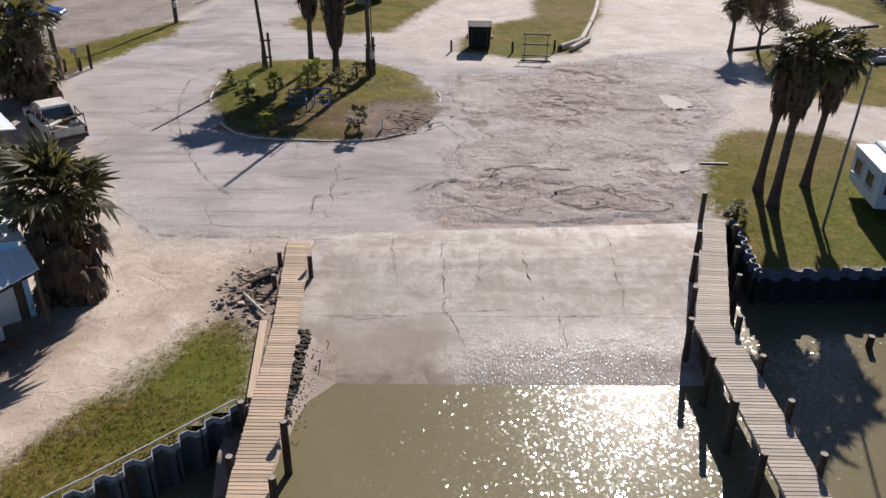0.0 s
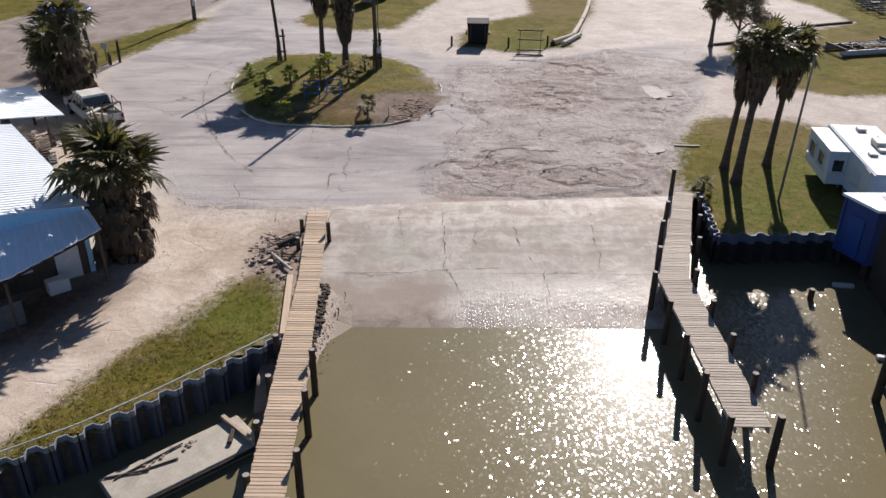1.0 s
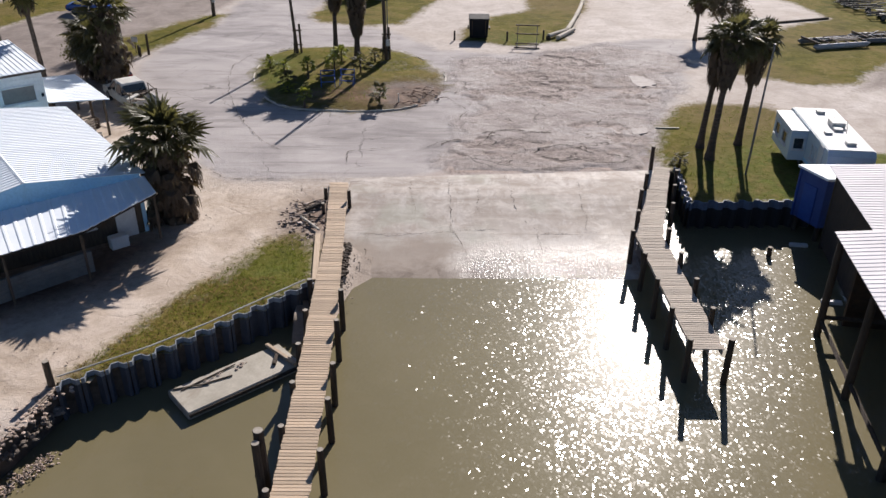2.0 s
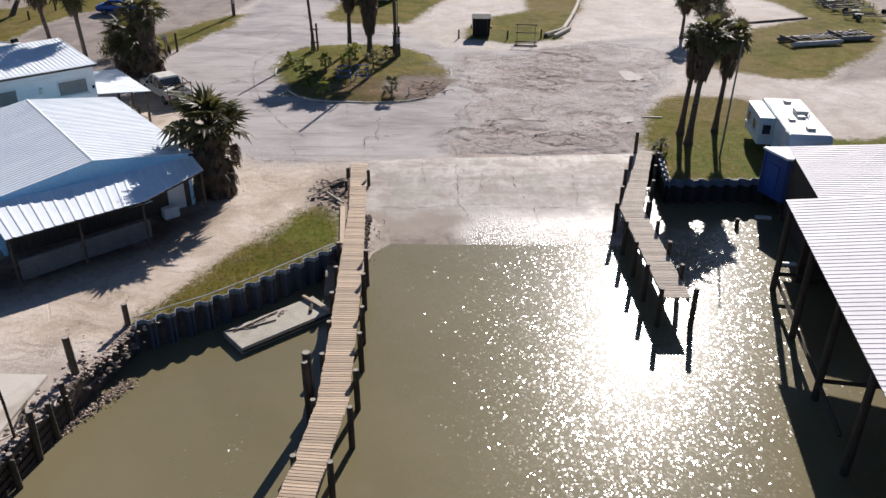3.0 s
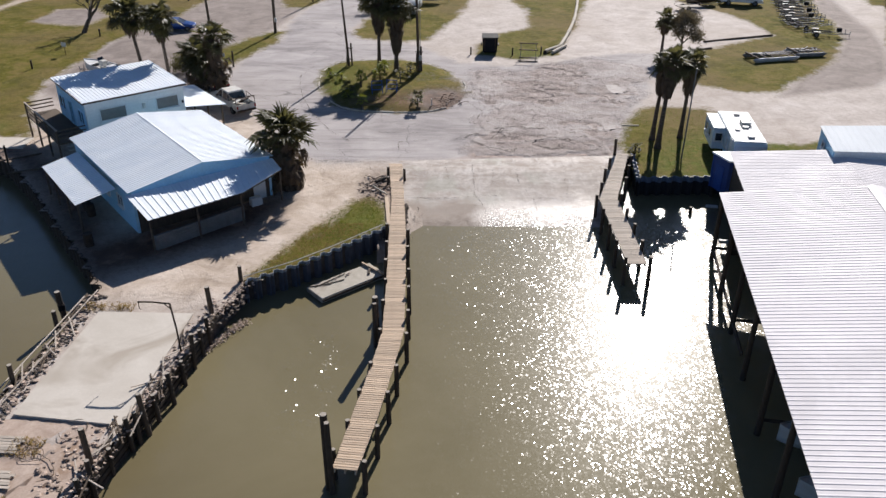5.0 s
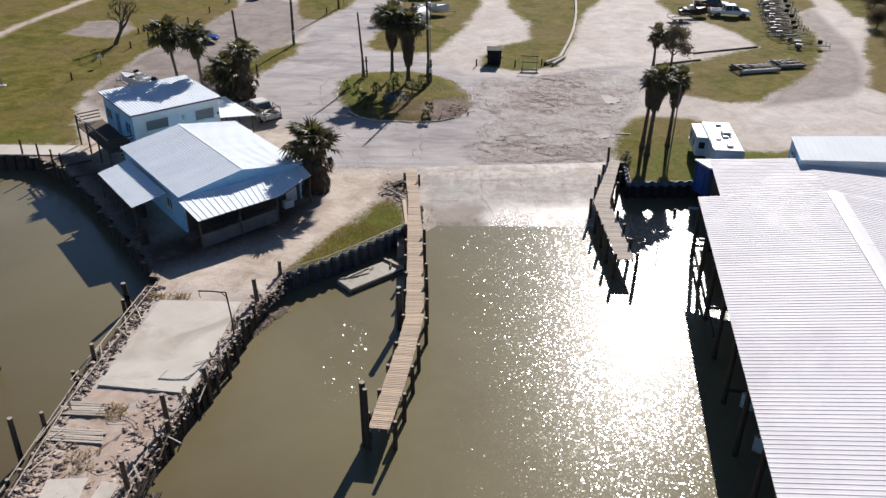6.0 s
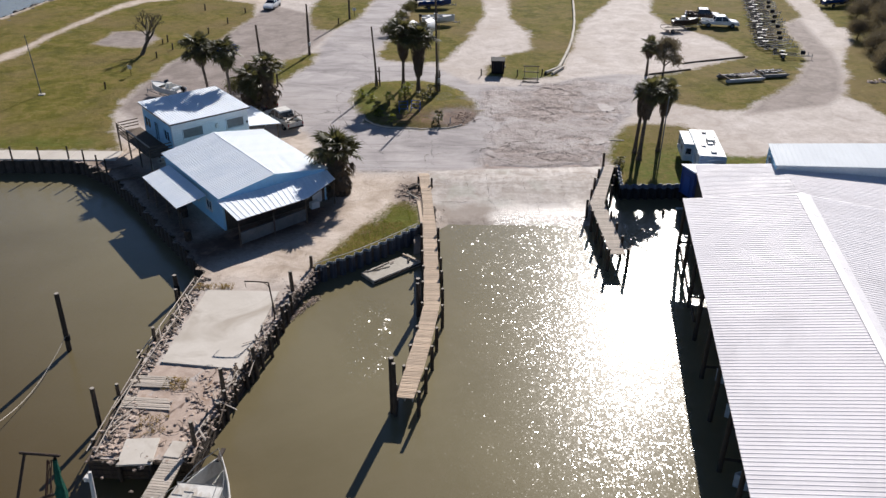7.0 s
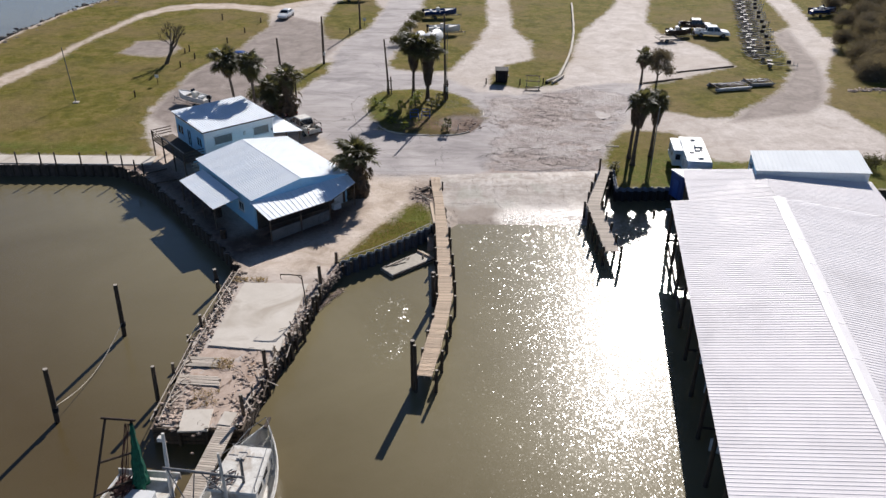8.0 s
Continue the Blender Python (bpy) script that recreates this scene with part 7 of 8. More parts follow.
# ---- camper on the lawn ----
def camper():
    c = thing("camper", "white travel trailer with a slide-out and dark windows on the lawn", "camper", m=at(21.15, 36.5, GROUND_Z, -96.3))
    L, W, H = 7.5, 2.45, 2.5
    prof = [(-L / 2, 0.55), (L / 2 - 0.25, 0.55), (L / 2, 0.9), (L / 2, H - 0.25), (L / 2 - 0.2, H), (-L / 2 + 0.2, H), (-L / 2, H - 0.2)]
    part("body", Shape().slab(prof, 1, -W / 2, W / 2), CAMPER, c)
    part("skirt_band", Shape().box((0, 0, 0.72), (L + 0.02, W + 0.02, 0.16), bev=0.01), WALL_B, c, "pale blue stripe round the body")
    part("roof_skin", Shape().box((0, 0, H + 0.02), (L - 0.5, W - 0.1, 0.05), bev=0.02), WHITE_PAINT, c)
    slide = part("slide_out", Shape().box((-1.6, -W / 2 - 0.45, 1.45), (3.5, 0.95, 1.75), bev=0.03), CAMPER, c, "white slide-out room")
    part("slide_roof", Shape().box((-1.6, -W / 2 - 0.45, 2.35), (3.6, 1.02, 0.05), bev=0.01), WHITE_PAINT, slide)
    for x in (-2.2, -0.7):
        window_in(slide, at(x - 0.2, -W / 2 - 0.95, 1.6), 1.0, 0.8, GLASS, WHITE_PAINT)
    window_in(slide, pose(0.18, -W / 2 - 0.45, 1.6, 0, 0, 90), 0.65, 0.75, GLASS, WHITE_PAINT)
    window_in(c, at(1.6, -W / 2 - 0.02, 1.6), 0.8, 0.8, GLASS, WHITE_PAINT)
    part("door", Shape().box((2.7, -W / 2 - 0.02, 1.55), (0.7, 0.05, 1.8), bev=0.02), WHITE_PAINT, c)
    window_in(c, pose(L / 2 + 0.02, 0, 1.6, 0, 0, 90), 1.5, 0.6, GLASS, WHITE_PAINT)
    for x, y, sx, sy, h in ((-2.6, 0.1, 0.45, 0.45, 0.16), (-0.4, 0.35, 0.9, 0.75, 0.3), (0.4, 0.2, 0.5, 0.5, 0.14), (1.0, -0.5, 0.4, 0.4, 0.12), (-1.4, 0.75, 0.4, 0.4, 0.14), (2.6, 0.2, 0.5, 0.5, 0.16)):
        part("roof_vent", Shape().box((x, y, H + 0.05 + h / 2), (sx, sy, h), bev=0.03), OLD_WHITE, c)
    part("antenna", Shape().tube([(0.9, 0.5, H + 0.08), (-0.6, 1.0, H + 0.25)], 0.025, 6), GALV, c)
    for x in (-0.5, 0.45):
        for sgn in (-1, 1):
            wheel(c, x, sgn * (W / 2 - 0.12), 0.34, 0.2)
    part("hitch", Shape().tube([(L / 2 - 0.3, 0.5, 0.5), (L / 2 + 1.0, 0, 0.48), (L / 2 - 0.3, -0.5, 0.5)], 0.05, 6), DARK_METAL, c)
    for x in (-3.3, 3.2):
        for sgn in (-1, 1):
            part("jack_leg", Shape().box((x, sgn * 1.0, 0.28), (0.12, 0.12, 0.56), bev=0.01), DARK_METAL, c)


camper()


# ---- vehicles ----
def pickup(label, m, paint, bed=True, load=False, rack=False, L=5.7, W=1.95):
    v = thing("pickup_truck", label, "truck", m=m)
    base = [(-L / 2, 0.5), (-L / 2, 0.95), (L / 2 - 1.35, 1.0), (L / 2 - 0.25, 0.95), (L / 2, 0.8), (L / 2, 0.45)]
    half = W / 2
    s = Shape()
    s.slab([(-0.95, 0.5), (-0.95, 1.0), (L / 2 - 1.5, 1.08), (L / 2 - 0.3, 0.98), (L / 2, 0.82), (L / 2, 0.45)], 1, -half, half)
    part("body", s, paint, v)
    bs = Shape()
    bs.box(((-L / 2 - 0.95) / 2, 0, 0.56), (L / 2 - 0.95, W, 0.1), bev=0.02)
    for sgn in (-1, 1):
        bs.box(((-L / 2 - 0.95) / 2, sgn * (half - 0.05), 0.8), (L / 2 - 0.97, 0.1, 0.48), bev=0.02)
    bs.box((-L / 2 + 0.04, 0, 0.8), (0.08, W - 0.2, 0.46), bev=0.02)
    part("bed", bs, paint, v)
    r0 = [(-0.95, -half + 0.06, 1.0), (1.45, -half + 0.06, 1.05), (1.45, half - 0.06, 1.05), (-0.95, half - 0.06, 1.0)]
    r1 = [(-0.8, -half + 0.22, 1.68), (0.75, -half + 0.22, 1.7), (0.75, half - 0.22, 1.7), (-0.8, half - 0.22, 1.68)]
    part("cab_glass", Shape().loft([r0, r1]), GLASS, v)
    part("cab_roof", Shape().loft([[(-0.86, -half + 0.2, 1.66), (0.8, -half + 0.2, 1.68), (0.8, half - 0.2, 1.68), (-0.86, half - 0.2, 1.66)], [(-0.75, -half + 0.28, 1.76), (0.66, -half + 0.28, 1.77), (0.66, half - 0.28, 1.77), (-0.75, half - 0.28, 1.76)]]), paint, v)
    for sgn in (-1, 1):
        for a, b in (((-0.95, 1.0), (-0.8, 1.68)), ((0.2, 1.02), (0.15, 1.7)), ((1.45, 1.05), (0.75, 1.7))):
            part("cab_pillar", Shape().tube([(a[0], sgn * (half - 0.055), a[1]), (b[0], sgn * (half - 0.215), b[1])], 0.045, 6), paint, v)
    for x in (-L / 2 + 1.05, L / 2 - 1.0):
        for sgn in (-1, 1):
            wheel(v, x, sgn * (half - 0.09), 0.37, 0.24)
    part("bumper", Shape().box((L / 2 + 0.04, 0, 0.52), (0.14, W - 0.1, 0.2), bev=0.03), GALV, v)
    part("bumper", Shape().box((-L / 2 - 0.06, 0, 0.5), (0.14, W - 0.1, 0.18), bev=0.03), DARK_METAL, v)
    for sgn in (-1, 1):
        part("headlight", Shape().box((L / 2 - 0.02, sgn * 0.72, 0.78), (0.08, 0.34, 0.16), bev=0.02), GLASS, v)
        part("tail_light", Shape().box((-L / 2 - 0.005, sgn * 0.86, 0.82), (0.05, 0.14, 0.3), bev=0.01), RED_LIGHT, v)
        part("mirror", Shape().box((0.95, sgn * (half + 0.1), 1.12), (0.1, 0.2, 0.18), bev=0.03), BLACK, v)
    if rack:
        k = Shape()
        for sgn in (-1, 1):
            for x in (-L / 2 + 0.15, -1.1):
                k.tube([(x, sgn * (half - 0.05), 1.0), (x, sgn * (half - 0.05), 1.65)], 0.03, 6)
            k.tube([(-L / 2 + 0.15, sgn * (half - 0.05), 1.45), (-1.1, sgn * (half - 0.05), 1.65)], 0.03, 6)
        k.tube([(-L / 2 + 0.15, -half + 0.05, 1.65), (-L / 2 + 0.15, half - 0.05, 1.65)], 0.03, 6)
        part("bed_rack", k, DARK_METAL, v)
    if load:
        rng = random.Random(6)
        for i in range(9):
            x, y = rng.uniform(-2.5, -1.3), rng.uniform(-0.6, 0.6)
            part("scrap", Shape().box((x, y, 0.85 + 0.05 * i), (rng.uniform(0.3, 1.3), rng.uniform(0.12, 0.4), rng.uniform(0.05, 0.2)), turn=rng.uniform(0, 180), bev=0.02), (OLD_WHITE, WOOD_GREY, DARK_METAL)[i % 3], v)
    return v


def sedan(label, m, paint, L=4.6, W=1.8):
    v = thing("car", label, "car", m=m)
    half = W / 2
    rings = []
    for x, lo, hi, w in ((-L / 2, 0.5, 0.85, 0.86), (-L / 2 + 0.25, 0.35, 0.98, 0.97), (-0.8, 0.3, 1.0, 1.0), (0.9, 0.3, 0.98, 1.0), (L / 2 - 0.6, 0.32, 0.86, 0.97), (L / 2 - 0.1, 0.38, 0.72, 0.86), (L / 2, 0.45, 0.62, 0.75)):
        h = half * w
        rings.append([(x, -h * 0.94, lo), (x, -h, (lo + hi) / 2), (x, -h * 0.93, hi), (x, -h * 0.6, hi + 0.03), (x, h * 0.6, hi + 0.03), (x, h * 0.93, hi), (x, h, (lo + hi) / 2), (x, h * 0.94, lo)])
    part("body", Shape().loft(rings), paint, v, smooth=False)
    part("window_glass", Shape().loft([[(-1.75, -half * 0.86, 0.98), (1.05, -half * 0.88, 0.97), (1.05, half * 0.88, 0.97), (-1.75, half * 0.86, 0.98)], [(-1.0, -half * 0.66, 1.38), (0.25, -half * 0.68, 1.4), (0.25, half * 0.68, 1.4), (-1.0, half * 0.66, 1.38)]]), GLASS, v)
    part("roof", Shape().loft([[(-1.08, -half * 0.69, 1.36), (0.32, -half * 0.71, 1.38), (0.32, half * 0.71, 1.38), (-1.08, half * 0.69, 1.36)], [(-0.9, -half * 0.56, 1.45), (0.15, -half * 0.58, 1.46), (0.15, half * 0.58, 1.46), (-0.9, half * 0.56, 1.45)]]), paint, v)
    for sgn in (-1, 1):
        for a, b in (((-1.75, 0.98, 0.86), (-1.0, 1.38, 0.67)), ((-0.35, 0.98, 0.89), (-0.35, 1.39, 0.68)), ((1.05, 0.97, 0.88), (0.25, 1.4, 0.69))):
            part("cab_pillar", Shape().tube([(a[0], sgn * half * a[2], a[1]), (b[0], sgn * half * b[2], b[1])], 0.04, 6), paint, v)
    for x in (-L / 2 + 0.85, L / 2 - 0.85):
        for sgn in (-1, 1):
            wheel(v, x, sgn * (half - 0.1), 0.32, 0.2)
    for sgn in (-1, 1):
        part("headlight", Shape().box((L / 2 - 0.14, sgn * 0.62, 0.68), (0.16, 0.34, 0.12), bev=0.03), WHITE_PAINT, v)
        part("tail_light", Shape().box((-L / 2 + 0.03, sgn * 0.62, 0.8), (0.08, 0.36, 0.14), bev=0.02), RED_LIGHT, v)
    return v


pickup("faded white pickup truck with a rack and scrap in its bed", at(-22.4, 47.4, GROUND_Z, 128.5), OLD_WHITE, load=True, rack=True)
sedan("dark maroon car parked beside the palms", at(-25.7, 53.0, GROUND_Z, 128), CAR_DARK)
sedan("shiny blue car parked on the brown gravel lot", at(-36.0, 76.0, GROUND_Z, 4), CAR_BLUE)
sedan("white car parked at the far end of the lot", at(-34.2, 103.5, GROUND_Z, -100), CAR_WHITE)
pickup("white crew-cab pickup truck parked on the grass", at(39.2, 93.2, GROUND_Z, -8), CAR_WHITE)
pickup("dark pickup truck with a white front behind the white one", at(37.8, 98.0, GROUND_Z, -10), CAR_DARK)

# boats and trailers on the lots
runabout("white open boat with dark outboard on a trailer", 4.8, 2.0, at(-35.9, 55.2, GROUND_Z, 152) @ Matrix.Translation((-0.2, 0, 0)), WHITE_PAINT)
runabout("white open boat on a trailer on the grass", 5.2, 2.1, at(-8.3, 92.6, GROUND_Z, 3), WHITE_PAINT, group="boats on the grass")
runabout("dark blue and white boat on a trailer on the grass", 5.8, 2.3, at(-9.3, 104.0, GROUND_Z, 10), CAR_BLUE, group="boats on the grass")
runabout("white boat on a trailer at the road's far end", 5.4, 2.2, at(-26.0, 117.5, GROUND_Z, 5), WHITE_PAINT)
runabout("old blue boat lying in the brush", 5.2, 2.1, at(61.5, 108.0, GROUND_Z, 12), CAR_BLUE)


def boat_trailer(L, B, m, cargo):
    t = thing("boat_trailer", "empty galvanised boat trailer with dark wheels in a row", "trailer", "trailers in a row", m)
    trailer_bits(t, L, B)
    for sgn in (-1, 1):
        part("bunk", Shape().box((L * 0.36, sgn * B * 0.22, 0.56), (L * 0.7, 0.15, 0.09), bev=0.01), BLACK, t)
        part("mudguard", Shape().box((L * 0.3, sgn * B * 0.5, 0.68), (0.85, 0.24, 0.05), bev=0.02), OLD_WHITE if B < 1.95 else BLACK, t)
    if cargo:
        part("motor_cowl", Shape().box((L * 0.9, 0.1, 0.85), (0.6, 0.45, 0.5), bev=0.08), BLACK, t)
    return t


first = boat_trailer(4.4, 1.9, at(41.8, 76.2, GROUND_Z, -14), True)
second = boat_trailer(4.7, 2.0, at(41.3, 79.0, GROUND_Z, 10), False)
tr = random.Random(17)
for k in range(24):
    y = 80.9 + 1.75 * k
    x = 41.0 + 0.255 * (y - 81)
    copy_thing(first if k % 2 else second, at(x + tr.uniform(-0.3, 0.3), y + tr.uniform(-0.2, 0.2), GROUND_Z, tr.uniform(-4, 8)))

ut = thing("utility_trailer", "low flat utility trailer with dark wheels near the pickups", "trailer", m=at(29.2, 89.2, GROUND_Z, 10))
part("bed", Shape().box((1.6, 0, 0.55), (3.2, 1.7, 0.1), bev=0.02), WOOD_GREY, ut)
part("rail", Shape().tube([(0, -0.85, 0.62), (0, -0.85, 0.95), (3.2, -0.85, 0.95), (3.2, 0.85, 0.95), (0, 0.85, 0.95), (0, 0.85, 0.62)], 0.04, 6), DARK_METAL, ut)
part("tongue", Shape().tube([(3.1, -0.6, 0.5), (4.6, 0, 0.48), (3.1, 0.6, 0.5)], 0.05, 6), DARK_METAL, ut)
for sgn in (-1, 1):
    wheel(ut, 1.3, sgn * 0.95, 0.33, 0.2)
runabout("bare dark boat trailer frame beside the pickups", 4.2, 1.8, at(31.5, 92.8, GROUND_Z - 0.15, 4), DARK_METAL, True, motor=False)


def pontoon_frame(label, m, L, B, near, seed):
    """A stripped pontoon boat: two metal tubes, cross members between them and loose gear on top."""
    rng = random.Random(seed)
    t = thing("pontoon_frame", label, "boat frame", "pontoon frames on the grass", m)
    for sgn in (-1, 1):
        y = sgn * B / 2
        part("pontoon", Shape().tube([(-L / 2 - 0.35, y, 0.32), (-L / 2, y, 0.26), (L / 2 - 0.5, y, 0.26), (L / 2, y, 0.38)], [0.06, 0.24, 0.24, 0.05], 12), ALU if sgn * near > 0 else GALV, t, smooth=True)
    for k in range(6):
        x = -L / 2 + 0.3 + (L - 0.7) * k / 5
        part("cross_member", Shape().box((x, 0, 0.52), (0.1, B, 0.07), bev=0.01), DARK_METAL, t)
    part("end_beam", Shape().box((-L / 2 + 0.05, 0, 0.6), (0.16, B + 0.3, 0.16), bev=0.02), POST, t)
    part("deck_sheet", Shape().box((L * 0.12, -B * 0.05, 0.58), (L * 0.45, B * 0.5, 0.04), bev=0.01), POST, t)
    for k in range(5):
        part("loose_rail", Shape().tube([(rng.uniform(-L * 0.45, 0), rng.uniform(-B * 0.4, B * 0.4), 0.66), (rng.uniform(0.1, L * 0.45), rng.uniform(-B * 0.4, B * 0.4), 0.72)], 0.035, 6), (ALU, POST, GALV)[k % 3], t)
    return t


pontoon_frame("stripped aluminium pontoon frame with a dark deck lying on the grass", at(34.0, 65.2, GROUND_Z, 14), 5.4, 2.2, -1, 3)
pontoon_frame("shorter rusty pontoon frame with loose rails beside it", at(38.6, 67.1, GROUND_Z, 10), 3.8, 2.0, 1, 4)

# ---- bin, rack, logs, tanks, kerb timbers ----
dump = thing("dumpster", "tall black rubbish container on the grass edge", "dumpster", m=at(2.4, 67.2, GROUND_Z, -2))
part("body", Shape().loft([[(-0.8, -0.65, 0.1), (0.8, -0.65, 0.1), (0.8, 0.65, 0.1), (-0.8, 0.65, 0.1)], [(-0.88, -0.8, 1.75), (0.88, -0.8, 1.75), (0.88, 0.8, 1.75), (-0.88, 0.8, 1.75)]]), BLACK, dump)
part("lid", Shape().box((0, 0, 1.83), (1.86, 1.7, 0.08), bev=0.03, tilt=Matrix.Rotation(0.06, 4, "X")), RUBBER, dump)
for x in (-0.6, 0.6):
    part("rib", Shape().box((x, -0.78, 1.0), (0.08, 0.08, 1.3), bev=0.01), DARK_METAL, dump)
for x in (-0.95, 0.95):
    part("lift_pocket", Shape().box((x, -0.1, 0.9), (0.14, 0.9, 0.18), bev=0.02), DARK_METAL, dump)
rk = thing("steel_rack", "open dark steel rack with three bars on the grass edge", "rack", m=at(6.5, 64.0, GROUND_Z, -6))
for x in (-0.85, 0.85):
    part("post", Shape().tube([(x, 0.55, 0), (x * 0.98, 0.55, 1.75)], 0.03, 6), GALV, rk)
    part("skid", Shape().box((x, 0, 0.05), (0.09, 1.7, 0.1), bev=0.02), BLACK, rk)
for z in (0.1, 0.95, 1.7):
    part("cross_bar", Shape().box((0, 0.55, z), (2.1, 0.1, 0.1), bev=0.02), DARK_METAL, rk)
part("front_bar", Shape().box((0, -0.8, 0.07), (2.2, 0.1, 0.1), bev=0.02), BLACK, rk)
for x, y in ((0.2, 66.0), (4.9, 65.8), (8.2, 66.4)):
    tagged(part("bollard", Shape().tube([(0, 0, -0.1), (0, 0, 0.85)], [0.09, 0.08], 8), PILE, m=at(x, y, GROUND_Z)), "short dark wooden bollard on the grass edge", "bollard", "bollards")
LOGS = [(8.7, 66.7), (10.7, 69.1), (12.4, 75.2), (13.9, 81.4), (14.9, 86.6), (15.8, 91.8), (16.6, 97.5), (17.3, 103.5), (18.0, 109.5), (18.7, 116)]
for i, ((x0, y0), (x1, y1)) in enumerate(zip(LOGS, LOGS[1:])):
    tagged(part("log", Shape().tube([(x0, y0, GROUND_Z + 0.26), ((x0 + x1) / 2 + 0.05, (y0 + y1) / 2, GROUND_Z + 0.28), (x1, y1, GROUND_Z + 0.25)], [0.2, 0.19, 0.17], 9), LOG), "pale bleached log laid along the grass", "log", "logs along the grass")
    tagged(part("log_block", Shape().box((0, 0, 0.14), (0.5, 0.35, 0.36), bev=0.04), PILE, m=at(x0, y0, GROUND_Z, 70)), "dark timber block under the logs", "block", "blocks under the logs")
tagged(part("log", Shape().tube([(9.5, 66.4, GROUND_Z + 0.2), (11.4, 69.6, GROUND_Z + 0.2)], [0.2, 0.18], 9), LOG), "short pale log lying beside the row", "log", "logs along the grass")
for a, b in (((22.3, 66.9), (28.4, 69.3)), ((28.3, 72.2), (32.8, 73.9)), ((32.9, 73.9), (37.7, 75.6))):
    tagged(part("edge_timber", Shape().tube([(*a, GROUND_Z + 0.08), (*b, GROUND_Z + 0.08)], 0.12, 8), POST), "dark creosoted timber edging the pale pad", "timber", "edging timbers")


def tank(label, x, y, turn, L, r):
    t = thing("storage_tank", label, "tank", "storage tanks", at(x, y, GROUND_Z, turn))
    prof = [(-L / 2 - r * 0.45, 0.05), (-L / 2 - r * 0.35, r * 0.5), (-L / 2 - r * 0.15, r * 0.85), (-L / 2, r), (L / 2, r), (L / 2 + r * 0.15, r * 0.85), (L / 2 + r * 0.35, r * 0.5), (L / 2 + r * 0.45, 0.05)]
    part("shell", Shape().tube([(a, 0, r + 0.4) for a, b in prof], [b for a, b in prof], 20), WHITE_PAINT, t, smooth=True)
    for x_ in (-L * 0.3, L * 0.3):
        part("saddle", Shape().box((x_, 0, 0.3), (0.25, r * 1.4, 0.6), bev=0.03), CONCRETE, t)
    part("valve", Shape().tube([(0, 0, 2 * r + 0.35), (0, 0, 2 * r + 0.6)], 0.15, 10), GALV, t)


tank("white cylindrical tank lying behind the island palms", -7.7, 84.6, 66, 4.4, 1.05)
tank("smaller white cylindrical tank beside the first", -10.0, 85.3, 68, 3.2, 0.85)


# ---- poles and posts ----
def pole(label, x, y, top, r=0.14, lean=(0, 0), stub=0.0, box=False, material=None):
    p = thing("utility_pole", label, "pole", "", Matrix.Translation((x, y, GROUND_Z)))
    h = top - GROUND_Z
    part("shaft", Shape().tube([(0, 0, -0.3), (lean[0] * 0.5, lean[1] * 0.5, h * 0.5), (lean[0], lean[1], h)], [r * 1.1, r, r * 0.75], 10), material or POST, p)
    if stub:
        part("brace_pole", Shape().tube([(0.3, 0.1, -0.2), (0.24, 0.1, stub)], 0.09, 8), POST, p)
        part("brace_pole", Shape().tube([(-0.28, 0.05, -0.2), (-0.2, 0.05, stub * 0.75)], 0.07, 8), POST, p)
        for z in (stub * 0.35, stub * 0.8):
            part("clamp", Shape().box((0.05, 0.05, z), (0.75, 0.3, 0.08), bev=0.01), DARK_METAL, p)
    if box:
        part("meter_box", Shape().box((0.18, -0.1, 1.6), (0.3, 0.25, 0.5), bev=0.02), OLD_WHITE, p)
        part("conduit", Shape().tube([(0.15, 0.1, 0), (0.16, 0.1, h * 0.8)], 0.04, 6), GALV, p)
    return p


pole("leaning wooden pole with a stub brace on the island", -12.95, 60.5, 8.9, 0.12, (-0.5, -0.1), 2.6)
pole("tall wooden utility pole with a meter box on the island", -5.45, 58.7, 12.6, 0.14, (-0.25, 0), 2.8, True)
pole("wooden utility pole by the grass strip", -26.4, 57.8, 9.6, 0.15, (-0.4, 0.1))
pole("wooden pole on the tip of the grass strip", -23.6, 74.9, 8.3, 0.15, (0.05, 0.0), box=True)
pole("wooden pole on the far verge", -20.2, 96.2, 9.4, 0.15)
pole("thin pale flagpole on the lawn by the seawall", 16.5, 35.75, 9.0, 0.06, (-0.2, -1.0), material=GALV)
pole("thin flagpole on the open lawn", -53.3, 56.7, 8.4, 0.06, (-0.45, 0.2), material=GALV)
tagged(part("pole_foot", Shape().box((0, 0, 0.05), (0.7, 0.65, 0.14), bev=0.03), CONCRETE, m=at(-53.25, 56.65, GROUND_Z, 10)), "small concrete foot of the flagpole", "concrete foot")
for x, y, h in ((-46.4, 59.0, 0.9), (-45.3, 81.0, 1.0), (-45.8, 80.2, 0.7), (-43.4, 77.0, 0.9), (-44.3, 72.6, 0.9), (-45.0, 101.0, 1.1), (-37.9, 99.4, 0.9), (-40.6, 86.0, 0.9), (-39.2, 92.5, 0.9), (-26.9, 59.6, 0.9), (-26.2, 60.4, 0.8), (-25.4, 60.4, 1.7), (-25.9, 59.8, 0.8), (-21.6, 92.8, 0.9)):
    tagged(part("wooden_post", Shape().tube([(0, 0, -0.1), (0.02, 0, h)], [0.11, 0.1], 8), PILE, m=at(x, y, GROUND_Z)), "short dark wooden post at the lawn's edge", "post", "posts at the lawn's edge")
